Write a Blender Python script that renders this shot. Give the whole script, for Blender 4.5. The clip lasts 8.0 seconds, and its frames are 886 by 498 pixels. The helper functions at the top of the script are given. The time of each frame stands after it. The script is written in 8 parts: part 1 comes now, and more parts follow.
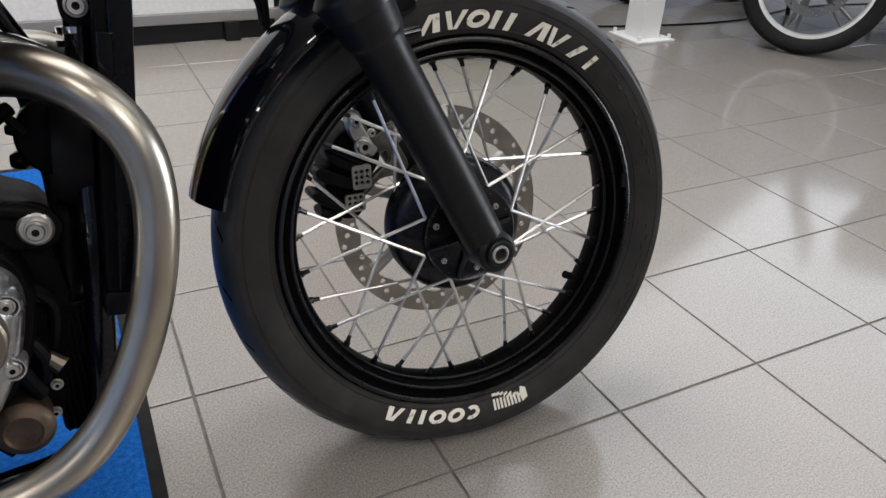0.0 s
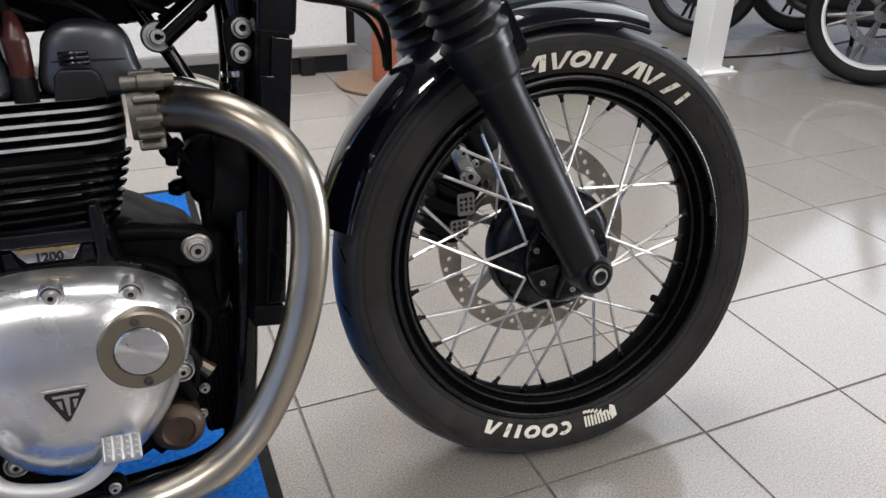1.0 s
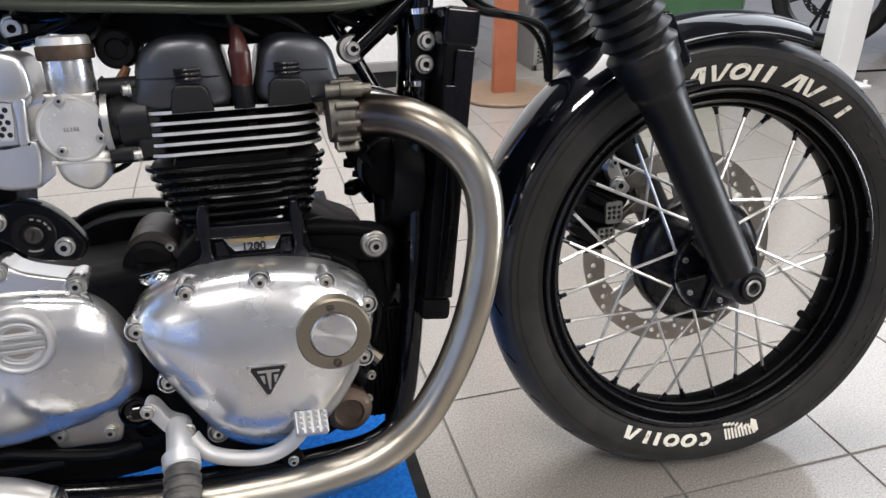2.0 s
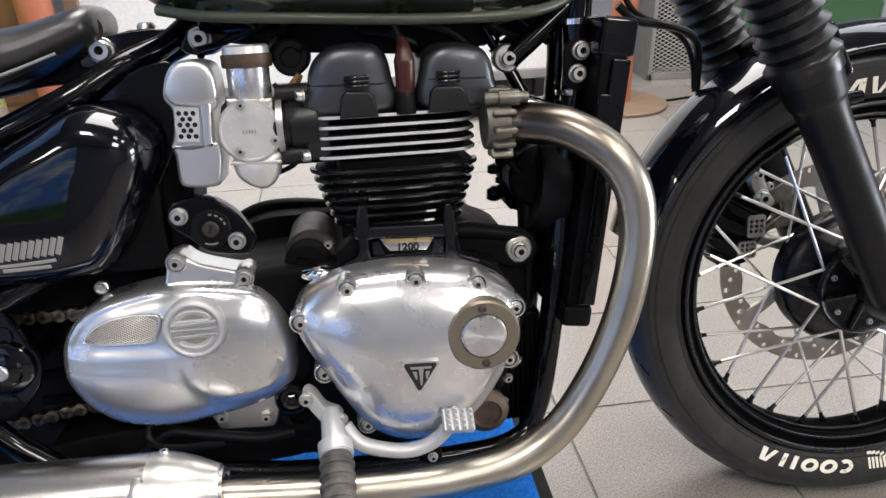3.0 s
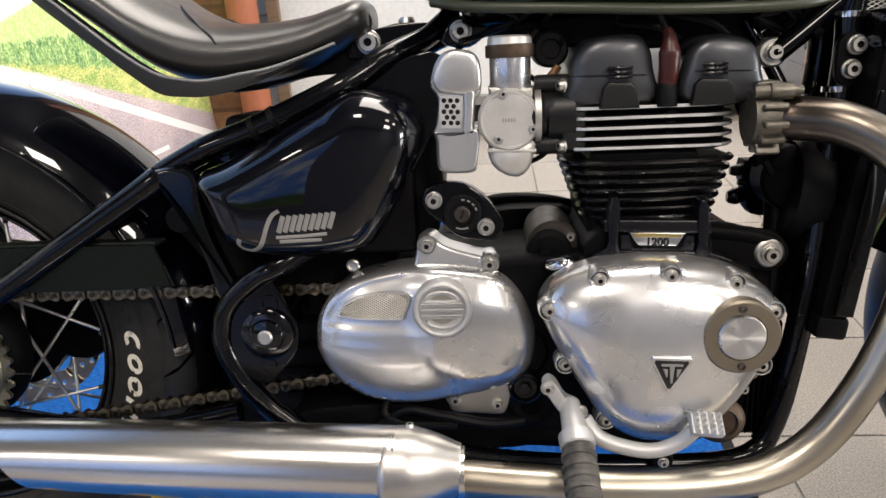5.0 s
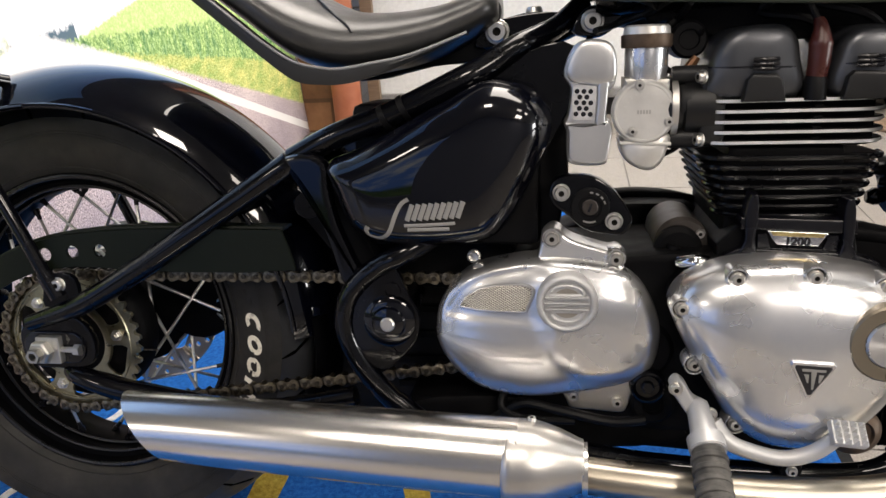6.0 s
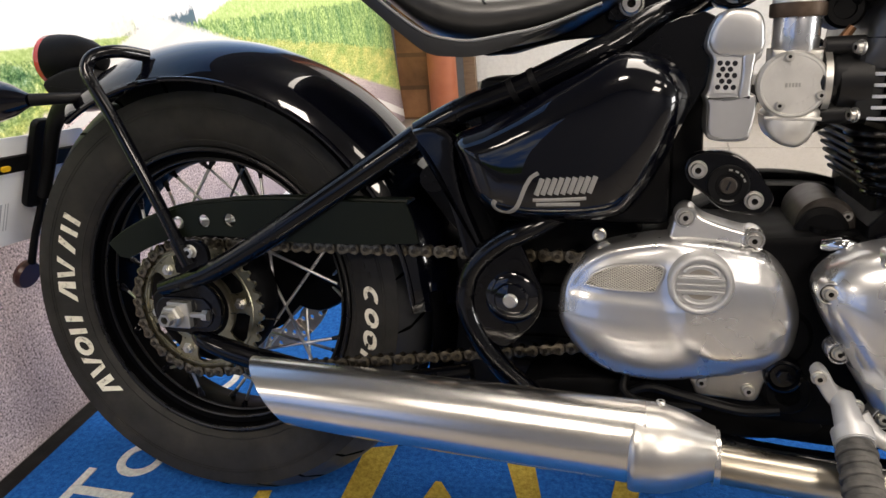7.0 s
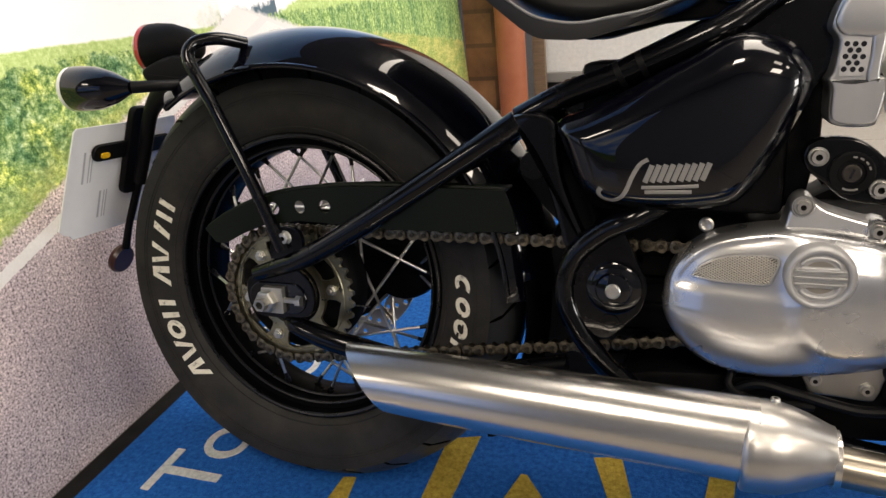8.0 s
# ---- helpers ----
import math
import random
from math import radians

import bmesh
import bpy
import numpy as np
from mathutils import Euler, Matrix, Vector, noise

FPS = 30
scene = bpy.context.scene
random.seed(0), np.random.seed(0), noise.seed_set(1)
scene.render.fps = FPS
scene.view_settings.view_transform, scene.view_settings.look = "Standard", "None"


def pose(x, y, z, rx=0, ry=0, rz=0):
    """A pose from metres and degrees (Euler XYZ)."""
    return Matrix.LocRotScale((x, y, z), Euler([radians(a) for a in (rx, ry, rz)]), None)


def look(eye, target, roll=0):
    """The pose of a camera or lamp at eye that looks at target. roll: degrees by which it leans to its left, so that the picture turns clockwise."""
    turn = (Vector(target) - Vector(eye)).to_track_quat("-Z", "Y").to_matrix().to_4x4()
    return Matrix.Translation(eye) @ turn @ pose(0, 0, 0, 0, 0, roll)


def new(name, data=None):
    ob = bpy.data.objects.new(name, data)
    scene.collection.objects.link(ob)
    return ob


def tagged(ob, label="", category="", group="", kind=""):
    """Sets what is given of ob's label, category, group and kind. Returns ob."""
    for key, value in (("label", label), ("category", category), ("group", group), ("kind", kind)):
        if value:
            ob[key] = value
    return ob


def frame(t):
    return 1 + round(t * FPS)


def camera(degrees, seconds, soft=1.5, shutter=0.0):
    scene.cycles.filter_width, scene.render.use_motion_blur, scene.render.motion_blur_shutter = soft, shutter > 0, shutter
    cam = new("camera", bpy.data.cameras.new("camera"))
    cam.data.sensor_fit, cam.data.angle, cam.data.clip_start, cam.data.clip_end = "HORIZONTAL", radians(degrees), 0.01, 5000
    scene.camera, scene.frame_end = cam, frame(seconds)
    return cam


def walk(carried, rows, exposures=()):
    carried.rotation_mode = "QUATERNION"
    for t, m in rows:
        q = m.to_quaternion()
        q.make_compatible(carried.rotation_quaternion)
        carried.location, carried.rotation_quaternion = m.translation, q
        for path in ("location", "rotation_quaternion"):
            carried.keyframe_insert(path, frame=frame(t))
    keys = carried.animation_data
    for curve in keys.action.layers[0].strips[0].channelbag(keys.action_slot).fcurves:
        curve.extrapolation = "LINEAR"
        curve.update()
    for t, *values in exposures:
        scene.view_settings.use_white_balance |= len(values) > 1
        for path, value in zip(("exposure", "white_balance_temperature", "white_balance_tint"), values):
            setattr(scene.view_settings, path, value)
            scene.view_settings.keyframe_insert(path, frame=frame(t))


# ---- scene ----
cam = camera(62.6, 8.0)
PATH = [
    (0, (1.083, -0.73, 0.79), (1.895, 0.796, -0.216), 3.0),
    (0.5, (1.036, -0.743, 0.802), (1.837, 0.818, -0.157), 2.8),
    (1, (0.985, -0.757, 0.814), (1.697, 0.859, -0.126), 1.5),
    (1.5, (0.941, -0.767, 0.819), (1.534, 0.906, -0.103), 0.3),
    (1.7, (0.921, -0.769, 0.82), (1.467, 0.921, -0.098), 0.1),
    (2.8, (0.841, -0.77, 0.827), (1.126, 0.993, -0.071), -1.3),
    (3, (0.83, -0.772, 0.827), (1.063, 1.003, -0.064), -1.7),
    (3.5, (0.797, -0.768, 0.825), (0.924, 1.024, -0.054), -2.3),
    (4, (0.769, -0.765, 0.816), (0.819, 1.038, -0.047), -2.4),
    (4.5, (0.736, -0.769, 0.815), (0.706, 1.038, -0.043), -2.7),
    (4.7, (0.726, -0.774, 0.811), (0.652, 1.037, -0.035), -2.9),
    (5.8, (0.655, -0.791, 0.787), (0.372, 1.023, -0.007), -4.1),
    (6, (0.644, -0.784, 0.801), (0.324, 1.007, -0.028), -4.0),
    (6.4, (0.617, -0.793, 0.795), (0.219, 0.983, -0.034), -4.2),
    (6.5, (0.618, -0.788, 0.792), (0.191, 0.981, -0.037), -4.5),
    (7, (0.592, -0.795, 0.783), (0.061, 0.945, -0.048), -5.2),
    (7.5, (0.569, -0.798, 0.78), (-0.05, 0.913, -0.052), -5.9),
    (8, (0.54, -0.801, 0.776), (-0.132, 0.889, -0.057), -6.4),
]
walk(cam, [(t, look(eye, target, roll)) for t, eye, target, roll in PATH], [(0.0, -0.38, 6350, 12), (0.6, -0.25, 6350, 12), (1.5, 0.08, 6350, 12), (3.0, 0.33, 6450, 12), (4.5, 0.22, 6900, 13), (6.0, 0.09, 7050, 13), (7.0, 0.0, 7250, 13), (8.0, -0.22, 7450, 13)])

# ---- light ----
world = bpy.data.worlds.new("showroom")
scene.world = world
world.use_nodes = True
world.node_tree.nodes["Background"].inputs[0].default_value = (0.75, 0.85, 1.0, 1)
world.node_tree.nodes["Background"].inputs[1].default_value = 0.05


def area_lamp(name, place, target, w, h, power, colour):
    lamp = bpy.data.lights.new(name, "AREA")
    lamp.shape, lamp.size, lamp.size_y = "RECTANGLE", w, h
    lamp.energy, lamp.color = power, colour
    ob = new(name, lamp)
    ob.matrix_basis = look(place, target)
    return ob


CEIL = 3.2
# the glazed roof light that shines on the floor round the front wheel
ob = area_lamp("roof_light", (0, 0, 0), (0, 0, -1), 11.0, 2.6, 285, (0.88, 0.93, 0.98))
ob.matrix_basis = pose(7.80, 3.20, CEIL - 0.03, 0, 0, 22)
# fill light in an added, unseen shop window at the end of the room
area_lamp("window_light", (13.58, -3.0, 1.5), (0.0, -1.0, 0.9), 3.4, 2.3, 640, (0.90, 0.95, 1.0))
# a broad soft lamp added over the stand to light the picture panel
ob = area_lamp("stand_light", (0, 0, 0), (0, 0, -1), 1.6, 2.5, 140, (1.0, 0.97, 0.93))
ob.matrix_basis = pose(1.15, 1.40, CEIL - 0.03)
# square ceiling panels; the one at (0.25, -1.9) is added to brighten the metal
for tx, ty, tp in ((1.7, 0.6, 16), (2.6, -3.5, 110), (-2.2, -4.0, 30), (0.25, -1.9, 43), (2.2, -1.55, 14), (3.6, -1.55, 20)):
    side = 1.15 if tp > 100 else 0.58
    ob = area_lamp("ceiling_panel_light", (0, 0, 0), (0, 0, -1), side, side, tp, (1.0, 0.95, 0.89))
    ob.matrix_basis = pose(tx, ty, CEIL - 0.03)


# ---- materials ----
def mat(name, colour=(0.5, 0.5, 0.5), rough=0.5, metal=0.0, coat=0.0, coat_rough=0.05, spec=0.5):
    m = bpy.data.materials.new(name)
    m.use_nodes = True
    b = m.node_tree.nodes["Principled BSDF"]
    b.inputs["Base Color"].default_value = (*colour, 1)
    b.inputs["Roughness"].default_value = rough
    b.inputs["Metallic"].default_value = metal
    b.inputs["Coat Weight"].default_value = coat
    b.inputs["Coat Roughness"].default_value = coat_rough
    b.inputs["Specular IOR Level"].default_value = spec
    return m


def nodes(m):
    return m.node_tree.nodes, m.node_tree.links, m.node_tree.nodes["Principled BSDF"]


def coords(m, scale=(1, 1, 1)):
    n, l, b = nodes(m)
    c, mp = n.new("ShaderNodeTexCoord"), n.new("ShaderNodeMapping")
    mp.inputs["Scale"].default_value = scale
    l.new(c.outputs["Object"], mp.inputs["Vector"])
    return mp.outputs["Vector"]


def noise_tex(m, size, detail=4.0, scale=(1, 1, 1), rough=0.6):
    n, l, b = nodes(m)
    t = n.new("ShaderNodeTexNoise")
    t.inputs["Scale"].default_value, t.inputs["Detail"].default_value, t.inputs["Roughness"].default_value = size, detail, rough
    l.new(coords(m, scale), t.inputs["Vector"])
    return t.outputs["Fac"]


def ramp(m, fac, stops):
    n, l, b = nodes(m)
    r = n.new("ShaderNodeValToRGB")
    e = r.color_ramp.elements
    while len(e) < len(stops):
        e.new(0.5)
    for el, (p, c) in zip(e, stops):
        el.position = p
        el.color = (*c, 1) if len(c) == 3 else c
    l.new(fac, r.inputs["Fac"])
    return r.outputs["Color"]


def mixed(m, a, b2, fac, mode="MIX"):
    n, l, b = nodes(m)
    x = n.new("ShaderNodeMix")
    x.data_type, x.blend_type = "RGBA", mode
    for s, v in ((x.inputs[0], fac), (x.inputs[6], a), (x.inputs[7], b2)):
        if isinstance(v, (int, float)):
            s.default_value = v
        elif isinstance(v, tuple):
            s.default_value = (*v, 1)
        else:
            l.new(v, s)
    return x.outputs[2]


def vary(m, size, lo, hi, detail=4.0, scale=(1, 1, 1), socket="Roughness", at=(0.3, 0.7)):
    """Drives a value of the surface by noise between lo and hi."""
    n, l, b = nodes(m)
    f = noise_tex(m, size, detail, scale)
    r = n.new("ShaderNodeMapRange")
    r.inputs[1].default_value, r.inputs[2].default_value, r.inputs[3].default_value, r.inputs[4].default_value = at[0], at[1], lo, hi
    l.new(f, r.inputs[0])
    l.new(r.outputs[0], b.inputs[socket])
    return m


def bump(m, size, strength, dist=0.001, detail=3.0, scale=(1, 1, 1), height=None):
    n, l, b = nodes(m)
    k = n.new("ShaderNodeBump")
    k.inputs["Strength"].default_value, k.inputs["Distance"].default_value = strength, dist
    l.new(height if height is not None else noise_tex(m, size, detail, scale), k.inputs["Height"])
    l.new(k.outputs["Normal"], b.inputs["Normal"])
    return m


def tint(m, size, stops, detail=5.0, scale=(1, 1, 1)):
    n, l, b = nodes(m)
    l.new(ramp(m, noise_tex(m, size, detail, scale), stops), b.inputs["Base Color"])
    return m


gloss_black = vary(mat("gloss blue-black lacquer", (0.0009, 0.0011, 0.0028), 0.3, 0, 1.0, 0.008, 0.05), 9, 0.12, 0.3)
gloss_black.node_tree.nodes["Principled BSDF"].inputs["Coat IOR"].default_value = 1.5
frame_black = vary(mat("black frame enamel", (0.001, 0.0011, 0.0020), 0.3, 0, 0.5, 0.05, 0.08), 14, 0.16, 0.34)
satin_black = bump(vary(tint(mat("satin black powder coat", (0.003, 0.003, 0.0035), 0.5, spec=0.07), 30, ((0.3, (0.0018, 0.0018, 0.0022)), (0.7, (0.0042, 0.0042, 0.0047)))), 20, 0.4, 0.6), 900, 0.15, 0.0004)
hub_black = vary(mat("blue-black hub enamel", (0.0022, 0.0022, 0.0042), 0.3, spec=0.35), 20, 0.22, 0.36)
# bolt socket: the shade of the recess is put into the colour
socket_dark = mat("bolt socket, shade in its colour", (0.02, 0.018, 0.015), 0.6, 0.3, spec=0.2)
groove_black = mat("shadowed tread groove", (0.001, 0.001, 0.001), 0.9, spec=0.02)
rim_gloss = vary(mat("gloss black rim edge", (0.0020, 0.0020, 0.0024), 0.3, spec=0.5), 30, 0.24, 0.36)
rim_black = vary(mat("satin black rim paint", (0.0012, 0.0012, 0.0015), 0.4, 0, 0.0, 0.25, 0.025), 16, 0.32, 0.46)
fork_black = bump(vary(mat("fork black paint", (0.0035, 0.0035, 0.004), 0.44, spec=0.3), 25, 0.38, 0.5), 1200, 0.1, 0.0003)
black_plastic = bump(vary(mat("black moulded plastic", (0.0035, 0.0035, 0.004), 0.48, spec=0.14), 40, 0.4, 0.6), 700, 0.2, 0.0004)
guard_green = vary(mat("satin very dark guard paint", (0.0035, 0.0055, 0.003), 0.35, spec=0.2), 12, 0.28, 0.5)
tyre_rubber = bump(vary(tint(mat("tyre rubber", (0.014, 0.013, 0.012), 0.62, spec=0.28), 22, ((0.3, (0.012, 0.0116, 0.011)), (0.55, (0.020, 0.0188, 0.0172)), (0.8, (0.036, 0.032, 0.027)))), 35, 0.5, 0.75), 500, 0.35, 0.0006)
head_black = bump(vary(mat("black cast head paint", (0.016, 0.016, 0.0165), 0.45, 0.3, spec=0.3), 30, 0.36, 0.52), 500, 0.2, 0.0004)
soft_rubber = bump(vary(mat("black rubber gaiter", (0.005, 0.005, 0.0055), 0.34, spec=0.4), 30, 0.27, 0.42), 600, 0.1, 0.0004)
peg_rubber = vary(tint(mat("worn peg rubber", (0.04, 0.038, 0.034), 0.65), 60, ((0.35, (0.03, 0.0285, 0.026)), (0.65, (0.10, 0.094, 0.085)))), 60, 0.5, 0.8)
# lighter, shinier tread compound; its blue-grey tint stands in for reflected sky
tread_rubber = bump(vary(tint(mat("lighter tread rubber with a painted sky tint", (0.03, 0.031, 0.034), 0.42, spec=0.5), 18, ((0.3, (0.022, 0.0235, 0.027)), (0.7, (0.042, 0.044, 0.048)))), 25, 0.34, 0.5), 500, 0.3, 0.0005)
tyre_white = bump(vary(tint(mat("cream tyre paint", (0.75, 0.71, 0.60), 0.6), 120, ((0.32, (0.30, 0.27, 0.22)), (0.42, (0.72, 0.68, 0.57)), (0.8, (0.82, 0.78, 0.68)))), 60, 0.45, 0.7), 400, 0.2, 0.0004)
chrome = vary(mat("chrome", (0.72, 0.72, 0.73), 0.08, 1.0), 50, 0.06, 0.16)
spoke_steel = vary(mat("polished spoke steel", (0.68, 0.67, 0.65), 0.3, 1.0), 80, 0.26, 0.42)
mesh_wire = mat("bright mesh wire", (0.62, 0.60, 0.55), 0.35, 0.9)
mesh_shade = mat("shaded alloy behind the mesh", (0.055, 0.053, 0.048), 0.7, 0.2)
satin_alloy = vary(tint(mat("satin silver casting", (0.5, 0.5, 0.5), 0.36, 0.9), 20, ((0.3, (0.58, 0.58, 0.58)), (0.7, (0.66, 0.66, 0.655)))), 30, 0.30, 0.40)
body_alloy = bump(vary(tint(mat("pale cast body", (0.55, 0.54, 0.52), 0.42, 0.7), 40, ((0.3, (0.62, 0.605, 0.57)), (0.7, (0.72, 0.705, 0.67)))), 40, 0.36, 0.5), 250, 0.15, 0.0004)
clamp_alloy = bump(vary(tint(mat("rough grey clamp casting", (0.2, 0.19, 0.165), 0.5, 0.9), 60, ((0.3, (0.11, 0.102, 0.086)), (0.7, (0.22, 0.205, 0.175)))), 50, 0.38, 0.55), 400, 0.3, 0.0005)
bolt_steel = vary(mat("zinc bolt steel", (0.62, 0.605, 0.57), 0.36, 1.0), 120, 0.30, 0.46)
brushed = vary(tint(mat("brushed stainless steel", (0.5, 0.5, 0.48), 0.25, 1.0), 5, ((0.3, (0.70, 0.68, 0.65)), (0.7, (0.78, 0.76, 0.73))), 4, (1.0, 25, 25)), 6, 0.22, 0.26, 3, (1, 40, 40))
cone_steel = vary(mat("brushed stainless cone", (0.60, 0.585, 0.56), 0.32, 1.0), 8, 0.29, 0.36, 3, (40, 1, 1))
header_steel = vary(tint(mat("heat-tinted header steel", (0.5, 0.46, 0.4), 0.26, 1.0), 5, ((0.3, (0.38, 0.335, 0.27)), (0.5, (0.48, 0.44, 0.365)), (0.7, (0.51, 0.50, 0.445))), 3), 5, 0.27, 0.37, 3)
n, l, b = nodes(header_steel)
away = n.new("ShaderNodeVectorMath")
away.operation = "DISTANCE"
away.inputs[1].default_value = (0.99, -0.09, 0.589)
spot = n.new("ShaderNodeTexCoord")
l.new(spot.outputs["Object"], away.inputs[0])
stain = ramp(header_steel, away.outputs["Value"], ((0.06, (1, 1, 1)), (0.19, (0, 0, 0))))
l.new(mixed(header_steel, b.inputs["Base Color"].links[0].from_socket, (0.10, 0.082, 0.068), stain), b.inputs["Base Color"])
# bluish and beige patches in the base colour imitate mottled reflections
alloy = vary(tint(mat("satin polished alloy, mottled reflections in colour", (0.6, 0.6, 0.6), 0.3, 1.0), 9, ((0.28, (0.52, 0.54, 0.58)), (0.52, (0.64, 0.64, 0.64)), (0.75, (0.72, 0.70, 0.66))), 5), 14, 0.23, 0.34, 3)
n, l, b = nodes(alloy)
b.inputs["Metallic"].default_value = 0.84
b.inputs["Coat Weight"].default_value = 1.0
b.inputs["Coat Roughness"].default_value = 0.10
b.inputs["Coat IOR"].default_value = 2.2
cast_alloy = bump(vary(mat("matt cast alloy", (0.47, 0.46, 0.43), 0.42, 1.0), 40, 0.34, 0.55), 300, 0.3, 0.0005)
# silver darkened by hand for the shade deep in the vent slots
vent_shade = vary(mat("matt silver vent slot, shade in colour", (0.30, 0.275, 0.24), 0.5, 0.5), 60, 0.4, 0.6)
painted_alloy = bump(vary(mat("silver painted alloy", (0.52, 0.52, 0.52), 0.45, 0.55), 60, 0.38, 0.6), 300, 0.15, 0.0004)
bright_cut = vary(mat("machined fin edge", (0.78, 0.78, 0.78), 0.46, 0.9), 90, 0.40, 0.54)
bronze_ring = vary(mat("bronze anodised ring", (0.25, 0.215, 0.165), 0.4, 0.9), 70, 0.34, 0.5)
dark_cam = vary(tint(mat("graphite cam cover paint", (0.06, 0.063, 0.07), 0.38, 0.7, 0.3, 0.25), 18, ((0.3, (0.050, 0.053, 0.060)), (0.7, (0.075, 0.079, 0.087)))), 30, 0.32, 0.46)
disc_steel = vary(tint(mat("brake disc steel", (0.36, 0.33, 0.29), 0.34, 1.0), 14, ((0.3, (0.30, 0.27, 0.23)), (0.7, (0.44, 0.40, 0.35)))), 90, 0.26, 0.42)
chain_steel = vary(tint(mat("oiled chain steel", (0.12, 0.09, 0.06), 0.36, 0.95), 160, ((0.35, (0.07, 0.058, 0.040)), (0.65, (0.26, 0.225, 0.165)))), 120, 0.28, 0.5)
chain_dark = vary(tint(mat("dark oiled chain steel", (0.06, 0.05, 0.04), 0.4, 0.95), 160, ((0.35, (0.028, 0.023, 0.018)), (0.65, (0.10, 0.085, 0.065)))), 120, 0.28, 0.5)
sprocket_steel = vary(tint(mat("worn bronze-brown sprocket steel", (0.2, 0.18, 0.12), 0.36, 0.95), 30, ((0.3, (0.20, 0.18, 0.12)), (0.7, (0.46, 0.42, 0.29)))), 60, 0.25, 0.42)
starter_grey = vary(tint(mat("dull brown-grey motor case", (0.08, 0.07, 0.065), 0.42, 0.6), 40, ((0.3, (0.045, 0.038, 0.034)), (0.7, (0.08, 0.07, 0.062)))), 40, 0.35, 0.55)
rust_brown = vary(tint(mat("heat-browned steel", (0.1, 0.065, 0.045), 0.5, 0.7), 40, ((0.3, (0.045, 0.03, 0.02)), (0.7, (0.15, 0.105, 0.075)))), 40, 0.4, 0.65)
boot_red = vary(mat("oxide red rubber boot", (0.045, 0.0075, 0.005), 0.32), 40, 0.26, 0.42)
seat_vinyl = bump(vary(tint(mat("black seat vinyl", (0.02, 0.02, 0.02), 0.36, spec=0.7), 25, ((0.3, (0.014, 0.014, 0.0145)), (0.7, (0.024, 0.024, 0.0235)))), 35, 0.27, 0.40), 450, 0.3, 0.0005)
seat_piping = mat("grey vinyl piping", (0.16, 0.165, 0.17), 0.35)
seat_band = bump(vary(mat("grey-black seat skirt vinyl", (0.014, 0.0145, 0.016), 0.4), 35, 0.33, 0.5), 450, 0.3, 0.0005)
tank_green = vary(mat("dark olive tank paint", (0.012, 0.020, 0.010), 0.25, 0.0, 0.8, 0.05), 12, 0.2, 0.3)
tank_olive = vary(mat("olive tank stripe", (0.030, 0.036, 0.020), 0.45, 0.0, 0.15, 0.2), 12, 0.4, 0.55)
logo_grey = mat("satin silver transfer", (0.27, 0.26, 0.245), 0.45, 0.3)
badge_black = mat("black badge enamel", (0.01, 0.01, 0.013), 0.25)
turned_disc = vary(mat("turned alloy disc", (0.66, 0.66, 0.66), 0.3, 1.0), 90, 0.26, 0.36)
n, l, b = nodes(turned_disc)
around = n.new("ShaderNodeTangent")
around.direction_type, around.axis = "RADIAL", "Y"
l.new(around.outputs["Tangent"], b.inputs["Tangent"])
b.inputs["Anisotropic"].default_value = 0.9
badge_gold = vary(mat("brass badge edge", (0.62, 0.48, 0.22), 0.3, 1.0), 90, 0.25, 0.4)
red_lens = mat("red lens plastic", (0.35, 0.012, 0.012), 0.15, 0, 0.5)
clear_lens = mat("clear lens plastic", (0.8, 0.8, 0.78), 0.1, 0, 0.6)
brown_reflector = mat("dark red reflector", (0.035, 0.008, 0.006), 0.3)
plate_back = vary(tint(mat("bare white plate back", (0.86, 0.86, 0.86), 0.45), 14, ((0.3, (0.83, 0.83, 0.82)), (0.7, (0.9, 0.9, 0.89)))), 20, 0.35, 0.55)
print_grey = mat("grey print", (0.48, 0.48, 0.49), 0.5)
wire_black = vary(mat("black cable sheath", (0.003, 0.003, 0.0034), 0.42, spec=0.15), 60, 0.34, 0.55)
copper = mat("copper pipe", (0.22, 0.11, 0.055), 0.45, 0.6)
yellow_paint = mat("yellow cap plastic", (0.75, 0.45, 0.02), 0.4)

# setting
tile_mat = mat("grey speckled stoneware tile", (0.33, 0.31, 0.285), 0.5, 0, 1.0, 0.05)
n, l, b = nodes(tile_mat)
fleck = ramp(tile_mat, noise_tex(tile_mat, 330, 3), ((0.36, (0.16, 0.143, 0.126)), (0.47, (0.250, 0.228, 0.204)), (0.60, (0.295, 0.271, 0.244)), (0.69, (0.41, 0.381, 0.349))))
cloud = ramp(tile_mat, noise_tex(tile_mat, 2.2, 6), ((0.3, (0.90, 0.89, 0.87)), (0.7, (1.0, 1.0, 1.0))))
info = n.new("ShaderNodeObjectInfo")
each = ramp(tile_mat, info.outputs["Random"], ((0.0, (0.93, 0.925, 0.92)), (1.0, (1.03, 1.03, 1.03))))
l.new(mixed(tile_mat, mixed(tile_mat, fleck, cloud, 1.0, "MULTIPLY"), each, 1.0, "MULTIPLY"), b.inputs["Base Color"])
vary(tile_mat, 3.5, 0.09, 0.15, 6, socket="Coat Roughness")
vary(tile_mat, 60, 0.42, 0.6)
bump(tile_mat, 500, 0.02, 0.0003)
grout = bump(tint(mat("dark grout", (0.14, 0.13, 0.115), 0.85), 40, ((0.3, (0.09, 0.083, 0.075)), (0.7, (0.18, 0.165, 0.15)))), 200, 0.4, 0.001)
